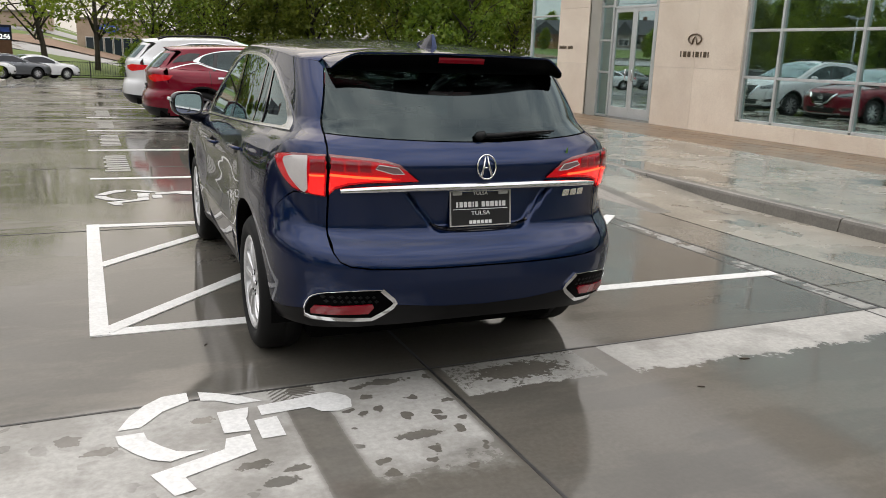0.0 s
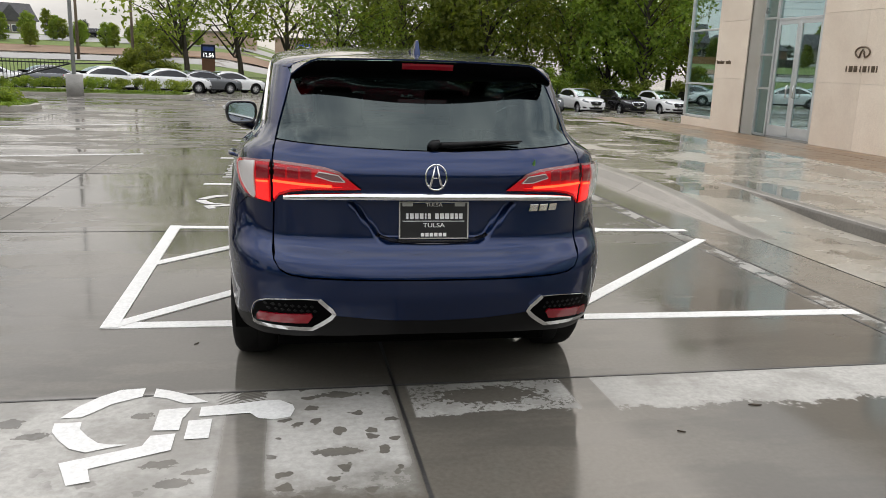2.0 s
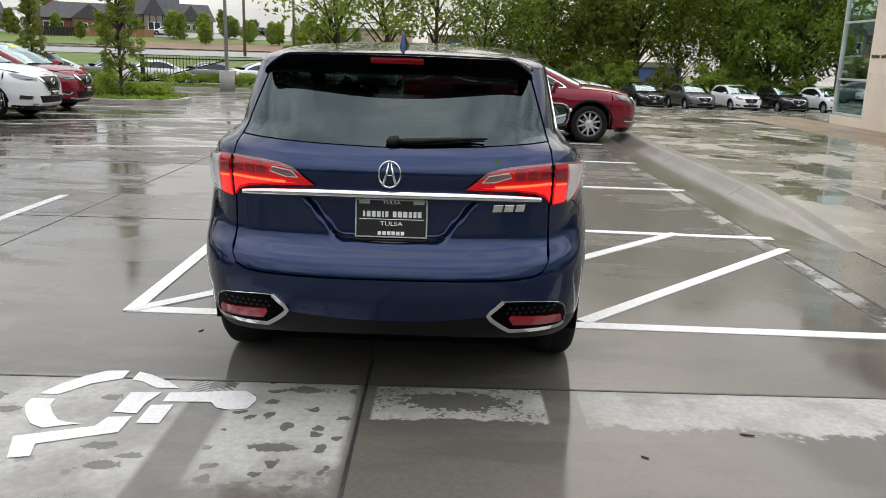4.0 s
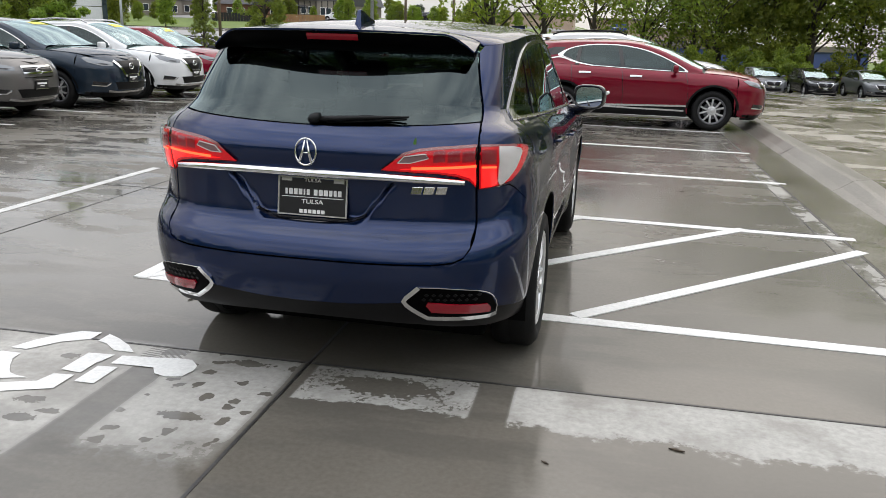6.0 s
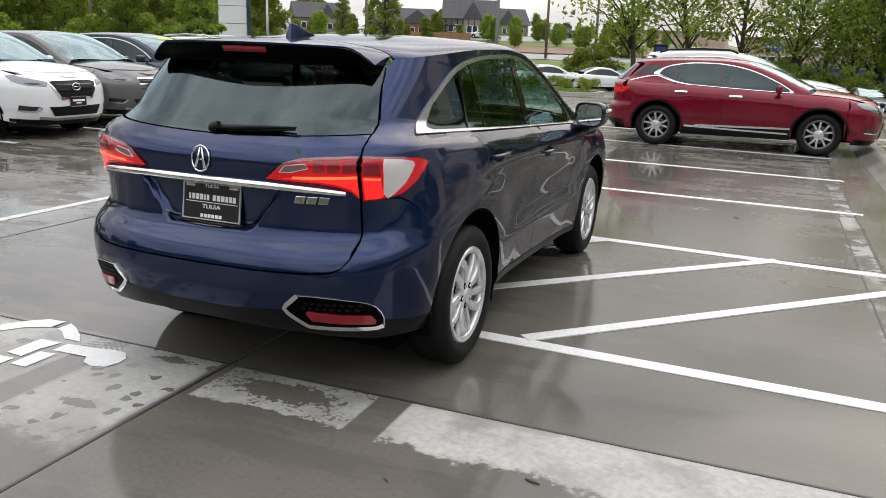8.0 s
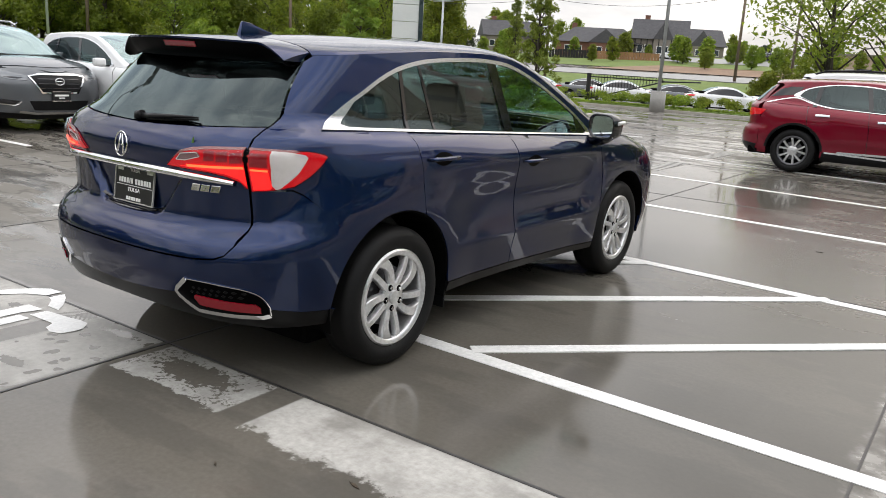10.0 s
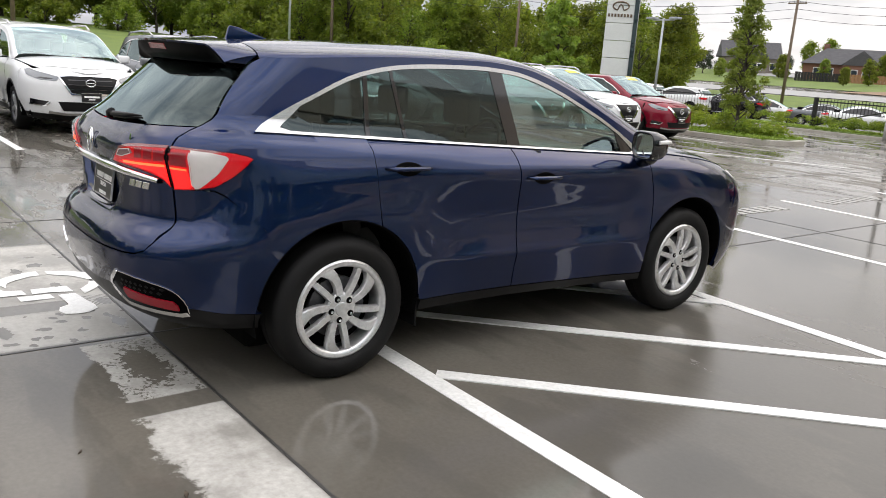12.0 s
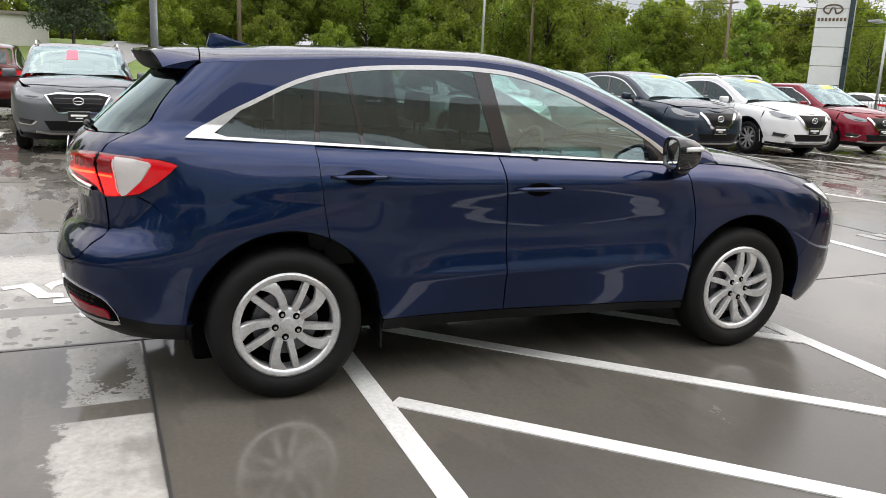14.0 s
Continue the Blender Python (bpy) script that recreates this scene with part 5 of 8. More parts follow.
def wheelchair(m, tone):
    """The painted wheelchair sign, lying on its side along +x, as stencilled pieces."""
    top = empty("wheelchair_sign", m, "white stencilled wheelchair sign painted on the concrete", "ground marking", kind="structure")
    ring = ([(-.31, .02), (-.26, .14), (-.19, .24), (-.11, .31), (0, .32), (0, .22), (-.12, .15), (-.18, .07), (-.22, .02)],
            [(.05, .31), (.13, .27), (.23, .20), (.31, .12), (.20, .12), (.11, .19), (.05, .21)],
            [(-.32, -.03), (-.21, -.03), (-.20, -.10), (-.15, -.18), (-.10, -.24), (-.05, -.26), (.02, -.27), (-.05, -.29), (-.13, -.32), (-.20, -.28), (-.26, -.20), (-.31, -.11)])
    figure = ([(.10, .06), (.24, .07), (.22, -.02), (.21, -.04), (.21, -.16), (.10, -.15)],
              [(.28, .07), (.45, .09), (.55, .11), (.63, .11), (.69, .05), (.70, 0), (.68, -.08), (.61, -.10), (.54, -.08), (.50, -.02), (.28, -.03)],
              [(.24, -.07), (.34, -.06), (.34, -.25), (.24, -.25)],
              [(.10, -.20), (.20, -.19), (.20, -.34), (-.09, -.46), (-.06, -.56), (-.14, -.58), (-.21, -.40), (.08, -.29)])
    for nm, group in (("wheel_piece", ring), ("figure_piece", figure)):
        for pts in group:
            V, F = flat_mesh(pts, (), .2)
            top_v = [(x, y, .0042) for x, y in V]
            mesh_ob(nm, top_v, [f if (V[f[1]] - V[f[0]])[0] * (V[f[2]] - V[f[0]])[1] - (V[f[1]] - V[f[0]])[1] * (V[f[2]] - V[f[0]])[0] > 0 else f[::-1] for f in F], tone, top, smooth=False)
    return top


wheelchair(pose(.49, 3.50, 0), PAINT)
wheelchair(pose(.49, 9.22, 0), WORN)
# stencilled word in the next stalls: unreadable, as bars
for y0 in (11.75, 14.5, 17.3, 20.0):
    w = empty("stencilled_word", pose(.47, y0, 0), "worn white stencilled word on the concrete", "ground marking", kind="structure")
    for i in range(8):
        part("letter_bar", boxes((-.15 + .03 * (i % 2), -.78 + .2 * i, -.01, .15, -.78 + .2 * i + .12, .0042)), FADED, w, smooth=0)

# small litter on the concrete
for x, y, s in ((.65, 4.42, .02), (3.42, 3.28, .035), (2.9, 3.05, .02), (4.4, 2.6, .03), (3.9, 9.2, .03)):
    bm = bmesh.new()
    prism(bm, [(0, 0), (s, .25 * s), (1.6 * s, .9 * s), (.7 * s, .6 * s)], "xy", 0.001, .006)
    o = part("leaf_litter", bm, surf("dead_leaf", (.03, .02, .012), (.07, .05, .03), 30, .8))
    o.matrix_world = pose(x, y, 0, 0, 0, 40 * x)
    tagged(o, "small dark dead leaf lying on the concrete", "leaf")

# ---------- walk, kerb and ramp in front of the showroom ----------
def walk_material():
    """Pale slabs, damp, with shallow pools that mirror."""
    m, nt, p = nodes_of("walk_concrete")
    geo = nt.nodes.new("ShaderNodeNewGeometry")

    def nz(scale, detail, stretch):
        mp = nt.nodes.new("ShaderNodeMapping")
        mp.inputs["Scale"].default_value = stretch
        n = nt.nodes.new("ShaderNodeTexNoise")
        n.inputs["Scale"].default_value, n.inputs["Detail"].default_value, n.inputs["Roughness"].default_value = scale, detail, 0.6
        nt.links.new(geo.outputs["Position"], mp.inputs[0])
        nt.links.new(mp.outputs[0], n.inputs["Vector"])
        return n.outputs[0]

    def step(lo, hi, v):
        r = nt.nodes.new("ShaderNodeMapRange")
        r.interpolation_type = "SMOOTHSTEP"
        r.inputs[1].default_value, r.inputs[2].default_value = lo, hi
        nt.links.new(v, r.inputs[0])
        return r.outputs[0]
    pool = step(0.54, 0.58, nz(0.75, 6, (1.0, 0.8, 1)))
    dry = step(0.46, 0.74, nz(0.9, 5, (0.9, 1.1, 1.7)))
    grain = nz(34, 4, (1, 1, 1))
    col = ramp(nt, nz(1.3, 5, (1, 1, 1)), (0.20, 0.18, 0.145), (0.34, 0.31, 0.255), 0.3, 0.7)
    col = mixc(nt, mathn(nt, "MULTIPLY", dry, 0.6), col, (0.40, 0.375, 0.325))
    col = mixc(nt, mathn(nt, "MULTIPLY", pool, 0.75), col, (0.095, 0.085, 0.066))
    col = mixc(nt, 0.2, col, ramp(nt, grain, (0.13, 0.12, 0.095), (0.42, 0.39, 0.33)))
    nt.links.new(col, p.inputs["Base Color"])
    r = mathn(nt, "MULTIPLY_ADD", dry, 0.30, 0.17)
    r = mathn(nt, "MULTIPLY", r, mathn(nt, "MULTIPLY_ADD", pool, -0.82, 1.0))
    nt.links.new(mathn(nt, "MULTIPLY_ADD", grain, 0.03, r), p.inputs["Roughness"])
    b = nt.nodes.new("ShaderNodeBump")
    b.inputs["Distance"].default_value = 0.003
    nt.links.new(mathn(nt, "MULTIPLY_ADD", pool, -0.05, 0.06), b.inputs["Strength"])
    nt.links.new(grain, b.inputs["Height"])
    nt.links.new(b.outputs[0], p.inputs["Normal"])
    return m


WALKC = walk_material()
KERBC = surf("kerb_concrete", (0.10, 0.092, 0.078), (0.20, 0.185, 0.16), 2.2, 0.36, fine=40, bumps=0.2)
BAND = surf("brown_paver", (0.16, 0.105, 0.062), (0.27, 0.18, 0.11), 5, 0.35, fine=60, bumps=0.15, random=0.25)
HW = 0.135


def slab(name, x0, y0, x1, y1, z, mat, parent=None):
    g = 0.006
    bm = boxes((x0 + g, y0 + g, z - .15, x1 - g, y1 - g, z), bevel=0.008)
    return part(name, bm, mat, parent)


walk_top = empty("walk", pose(0, 0, 0), "pale wet concrete walk beside the showroom", "pavement", kind="structure")
for i, y in enumerate(np.arange(-14.2, 23, 2.0)):
    for x0, x1 in ((7.03, 7.96), (7.96, 9.15), (9.15, 10.35)):
        slab("slab", x0, y, x1, y + 2.0, HW, WALKC, walk_top)
    if y > 9.7:
        slab("slab", 5.965, y, 7.03, y + 2.0, HW, WALKC, walk_top)
part("walk_bed", boxes((5.99, 9.9, -.1, 12.4, 23.7, HW - .015), (7.0, -14, -.1, 12.4, 9.9, HW - .015)), SEAL, walk_top)
for i, y in enumerate(np.arange(-13.8, 23.0, .62)):
    for j in range(5):
        slab("paver", 10.35 + .39 * j, y + .31 * (j % 2), 10.35 + .39 * (j + 1), y + .62 + .31 * (j % 2), HW - .001 * (j % 3), BAND, walk_top)

kerb_top = empty("kerb", pose(0, 0, 0), "worn pale concrete kerb along the walk", "kerb", kind="structure")


def kerb_run(pts, w=0.16, parent=kerb_top):
    """A kerb along (x, y, height) points, its face towards -x."""
    bm = bmesh.new()
    rings = []
    for x, y, h in pts:
        h = max(h, .002)
        rings.append([bm.verts.new(v) for v in ((x - .03, y, -.05), (x, y, max(.0, h - .035)), (x + .012, y, h - .01 if h > .02 else h), (x + .035, y, h), (x + w, y, h + .001), (x + w, y, -.05))])
    for a, b in zip(rings, rings[1:]):
        for k in range(5):
            bm.faces.new((a[k], a[k + 1], b[k + 1], b[k]))
    bm.faces.new(rings[0])
    bm.faces.new(rings[-1])
    part("kerb_stone", bm, KERBC, parent)


def rolled_kerb(pts, parent=kerb_top):
    """The wide sloping kerb north of the ramp: (y, foot x, top x, height)."""
    bm = bmesh.new()
    rings = []
    for y, x0, x1, h in pts:
        h = max(h, .006)
        rings.append([bm.verts.new(v) for v in ((x0, y, -.05), (x0, y, .004), (x0 + .35 * (x1 - x0), y, .004 + .32 * h), (x0 + .8 * (x1 - x0), y, .9 * h), (x1, y, h), (x1 + .16, y, h + .001), (x1 + .16, y, -.05))])
    for a, b in zip(rings, rings[1:]):
        for k in range(6):
            bm.faces.new((a[k], a[k + 1], b[k + 1], b[k]))
    bm.faces.new(rings[0])
    bm.faces.new(rings[-1])
    part("kerb_stone", bm, KERBC, parent)


ys = list(np.arange(9.8, 25.1, 3.04))
for a, b in zip(ys, ys[1:]):
    rolled_kerb([(a + .006, 5.55, 5.80, HW + .008), (b - .006, 5.55, 5.80, HW + .008)])
rolled_kerb([(6.9, 5.62, 5.70, 0.0), (7.6, 5.59, 5.74, .035), (8.4, 5.57, 5.77, .085), (9.1, 5.555, 5.79, .12), (9.794, 5.55, 5.80, HW + .008)])
for a, b in ((-14, 2.6), (2.6, 5.64), (5.64, 8.68), (8.68, 9.79)):
    kerb_run([(6.87, a + .005, HW + .006), (6.87, b - .005, HW + .006)])
# the gutter strip along the lot
GUTTER = surf("gutter_concrete", (0.13, 0.117, 0.096), (0.21, 0.195, 0.165), 1.6, 0.16, fine=40, bumps=0.05, dist=0.003, rvar=0.12)
gut = empty("gutter", pose(0, 0, 0), "wet grey-brown concrete gutter strip beside the stalls", "gutter", kind="structure")
for i, y in enumerate(np.arange(-14.0, 33.5, 3.04)):
    x1 = 5.66 if y < 6.5 else 5.6
    part("gutter_slab", boxes((5.045, y + .006, -.05, x1, y + 3.034, .0035)), GUTTER, gut, smooth=0)
stripe("joint", (5.035, -12), (5.035, 32), .014, SEAL, h=0.0022, label="dark joint between stalls and gutter", cat="joint")
# the ramp that rises northwards between gutter and walk
bm = bmesh.new()
rows = []
for y in np.linspace(-14, 9.85, 40):
    z = .004 + (HW - .006) * max(0.0, min(1.0, (y - 7.3) / 1.9)) ** 1.1
    zl = .004 + (HW - .006) * max(0.0, min(1.0, (y - 7.2) / 2.5))
    xl = 5.68 if y < 6.9 else 5.68 + .25 * min(1.0, (y - 6.9) / 2.2)
    rows.append([bm.verts.new(v) for v in ((xl, y, zl), (6.2, y, (z + zl) / 2), (6.89, y, z))])
for a, b in zip(rows, rows[1:]):
    for k in range(2):
        bm.faces.new((a[k], a[k + 1], b[k + 1], b[k]))
tagged(part("ramp", bm, WALKC), "pale wet concrete ramp up to the walk", "ramp", kind="structure")

# ---------- showroom ----------
STONE = surf("limestone", (0.68, 0.57, 0.46), (0.80, 0.70, 0.58), 1.4, 0.6, fine=55, bumps=0.1, random=0.05)
SILLST = surf("sill_stone", (0.52, 0.48, 0.42), (0.62, 0.58, 0.52), 2, 0.6, fine=50)
ALU = surf("aluminium_frame", (0.62, 0.64, 0.64), (0.72, 0.74, 0.74), 4, 0.32, 0.65, bumps=0.02)
SHOWGLASS = glass("showroom_glass", (0.62, 0.74, 0.71), 1.7, 0.34)
INTWALL = surf("interior_wall", (0.42, 0.40, 0.37), (0.52, 0.50, 0.46), 1, 0.8, bumps=0.03)
INTFLOOR = surf("interior_floor", (0.30, 0.29, 0.27), (0.40, 0.39, 0.36), 2, 0.2, bumps=0.02)
BX, TOPZ = 12.3, 5.7


def wall_block(name, x0, y0, x1, y1, z0, z1, label, panel_w=None, rows=3):
    o = tagged(part(name, boxes((x0 + .03, y0 + .002, z0, x1, y1 - .002, z1)), SILLST), label, "wall", kind="structure")
    if panel_w:
        n = max(1, round((y1 - y0) / panel_w))
        hs = np.linspace(z0, z1, rows + 1)
        for i in range(n):
            for j in range(rows):
                a, b = y0 + (y1 - y0) * i / n, y0 + (y1 - y0) * (i + 1) / n
                part("stone_panel", boxes((x0, a + .002, hs[j] + .002, x0 + .06, b - .002, hs[j + 1] - .002), bevel=0.003), STONE, o)
    return o


wall_block("wall_pier_north", BX, 18.46, BX + .75, 19.9, HW - .1, TOPZ, "beige limestone pier beside the entrance", 1.44, 4)
wall_block("wall_pier_south", BX, 12.91, BX + .75, 15.65, HW - .1, TOPZ, "beige limestone wall with a metal emblem", 1.37, 4)
wall_block("wall_sill", BX, -14, BX + .45, 12.91, HW - .1, .43, "low pale stone wall under the showroom windows", 1.6, 1)
wall_block("wall_sill_north", BX, 19.9, BX + .45, 21.5, HW - .1, .36, "low pale stone wall under the corner window", 1.6, 1)
tagged(part("wall_fascia", boxes((BX + .02, -14, 5.0, BX + .6, 12.91, TOPZ), (BX + .02, 19.9, 5.2, BX + .6, 21.5, TOPZ), (BX + .3, 15.65, 4.4, BX + .7, 18.46, TOPZ)), STONE), "beige limestone above the windows", "wall", kind="structure")
tagged(part("wall_back", boxes((21, -14, 0, 21.3, 21.5, TOPZ), (BX + .6, -14.3, 0, 21.3, -14, TOPZ)), INTWALL), "plain grey inner wall of the showroom", "wall", kind="structure")
tagged(part("wall_north", boxes((15.2, 21.2, HW - .1, 21.3, 21.5, TOPZ)), STONE), "beige limestone north wall", "wall", kind="structure")
tagged(part("showroom_floor", boxes((BX + .4, -14, HW - .05, 21, 21.2, HW + .02)), INTFLOOR), "polished pale showroom floor", "floor", kind="structure")
tagged(part("ceiling", boxes((BX + .3, -14, 5.2, 21, 21.2, 5.35)), INTWALL), "grey showroom ceiling", "ceiling", kind="structure")
tagged(part("roof", boxes((BX + .05, -14.2, TOPZ, 21.2, 21.45, TOPZ + .2)), SILLST), "flat pale roof edge", "roof", kind="structure")


def curtain(name, x, y0, y1, z0, z1, ups, bars, label, along="y"):
    """Glazing with uprights and bars in a plane of constant x (or y)."""
    w = empty(name, pose(0, 0, 0), label, "window", kind="structure")

    def bx(a0, b0, a1, b1, d0, d1, bev=0.004):
        return boxes((x + d0, a0, b0, x + d1, a1, b1), bevel=bev) if along == "y" else boxes((a0, x + d0, b0, a1, x + d1, b1), bevel=bev)
    us = [y0] + sorted(ups) + [y1]
    bs = [z0] + list(bars) + [z1]
    for u in us:
        part("upright", bx(u - .028, z0, u + .028, z1, -.05, .07), ALU, w)
    for a, b in zip(us, us[1:]):
        for z in bs:
            part("bar", bx(a + .028, z - .026, b - .028, z + .026, -.04, .06), ALU, w)
        for p, q in zip(bs, bs[1:]):
            o = part("pane", bx(a + .028, p + .026, b - .028, q - .026, 0, .012, 0), SHOWGLASS, w, smooth=0)
            o.visible_shadow = False
    return w


curtain("window_1", BX + .12, -13.9, 12.88, .46, 5.0, (12.02, 10.2, 8.4, 6.6, 4.8, 3.0, 1.2, -.6, -2.4, -4.2, -6.0, -9, -12), (1.32, 2.23, 3.6), "large showroom window in aluminium bars above a low wall")
curtain("window_2", BX + .10, 19.95, 21.5, .40, 5.6, (), (1.28, 2.7, 4.1), "tall corner window in aluminium bars")
curtain("window_3", 21.5, BX + .10, 15.2, .40, 5.6, (13.7,), (1.28, 2.7, 4.1), "tall corner window in aluminium bars", "x")
curtain("window_4", BX + .42, 15.66, 16.16, HW, 4.4, (), (1.25, 2.05, 2.9), "narrow glass side light beside the entrance doors")
curtain("window_5", BX + .42, 17.92, 18.44, HW, 4.4, (), (1.25, 2.05, 2.9), "narrow glass side light beside the entrance doors")
curtain("window_6", BX + .42, 16.20, 17.88, 2.86, 4.4, (), (), "glass light over the entrance doors")
for a, b, hs in ((16.20, 17.035, 1), (17.045, 17.88, -1)):
    d = empty("door_leaf", pose(BX + .40, a, HW), "glass entrance door in a white aluminium frame, closed", "door", "entrance doors", "structure")
    W, H = b - a, 2.70
    part("frame_rails", boxes((0, 0, 0, .05, .09, H), (0, W - .09, 0, .05, W, H), (0, .09, H - .10, .05, W - .09, H), (0, .09, 0, .05, W - .09, .26), bevel=0.004), ALU, d)
    part("pane", boxes((.018, .09, .26, .03, W - .09, H - .10)), SHOWGLASS, d, smooth=0).visible_shadow = False
    part("push_bar", boxes((.06, .09, .98, .09, W - .09, 1.03), bevel=0.008), ALU, d)
    hy = W - .13 if hs > 0 else .13
    bm = bmesh.new()
    tube([(-.005, hy, .92), (-.07, hy, .93), (-.07, hy, 1.2), (-.005, hy, 1.21)], .014, 8, bm)
    part("pull_handle", bm, CHROME, d)

# emblem and letters, as plain shapes
em = empty("wall_emblem", pose(BX - .002, 14.32, 2.06), "bronze oval emblem on the limestone wall", "sign")
bm = bmesh.new()
tube([(-.012, .205 * math.sin(a), .105 * math.cos(a)) for a in np.linspace(-2.75, 2.75, 41)], .018, 8, bm)
part("oval", bm, plain("dark_bronze", (.16, .12, .085), .3, .8), em)
for s in (1, -1):
    bm = bmesh.new()
    tube([(-.012, s * .075, -.095), (-.012, s * .045, .0), (-.012, s * .006, .055)], [.016, .02, .008], 8, bm)
    part("stroke", bm, MATS["dark_bronze"], em)
row = empty("wall_lettering", pose(BX - .002, 14.30, 1.74), "row of small dark letters as bars on limestone", "sign")
for i, (u, w) in enumerate(zip((-.44, -.31, -.17, -.03, .09, .21, .33, .43), (.028, .10, .09, .028, .10, .028, .09, .028))):
    part("letter_bar", boxes((-.012, -u - w / 2, -.06, 0, -u + w / 2, .06), bevel=0.003), MATS["dark_bronze"], row)
row = empty("wall_lettering", pose(BX - .002, 19.45, 1.86), "short row of small dark letters as bars", "sign")
for i in range(11):
    if i != 6:
        part("letter_bar", boxes((-.01, .34 - i * .062 - .024, -.05, 0, .34 - i * .062 + .02, .02 + .02 * (i % 3 == 0)), bevel=0.002), MATS["dark_bronze"], row)
# inside: columns and ceiling lamps
for y in (11.3, 6.0, 0.5):
    o = part("column", boxes((15.2, y, HW, 15.7, y + .5, 5.2), bevel=0.01), plain("white_column", (.7, .7, .68), .5))
    tagged(o, "square white column inside the showroom", "column")
lampm = plain("lamp_panel", (.9, .88, .8), .5, emit=(1, .93, .8), power=3.0)
for x in (14.6, 17.4):
    for y in (17.5, 13.0, 8.5, 4.0, -1.0):
        l = part("ceiling_lamp", boxes((x - .5, y - .1, 5.16, x + .5, y + .1, 5.198)), SILLST)
        tagged(l, "slim lit lamp on the showroom ceiling", "lamp", "showroom lamps")
        part("diffuser", boxes((x - .48, y - .08, 5.145, x + .48, y + .08, 5.158)), lampm, l)
# ---------- the other cars ----------
def plate(parent, m):
    o = part("number_plate", boxes((-.155, -.006, -.08, .155, .006, .08), bevel=0.003), BLACKPRINT, parent, "dark dealer plate")
    o.matrix_local = m
    part("plate_print", boxes((-.12, -.009, .0, .12, -.006, .03), (-.05, -.009, -.035, .05, -.006, -.018)), WHITEPRINT, o)
    part("plate_frame", boxes((-.158, -.008, .068, .158, .0, .082), (-.158, -.008, -.082, .158, 0, -.068)), CHROME, o)
    return o


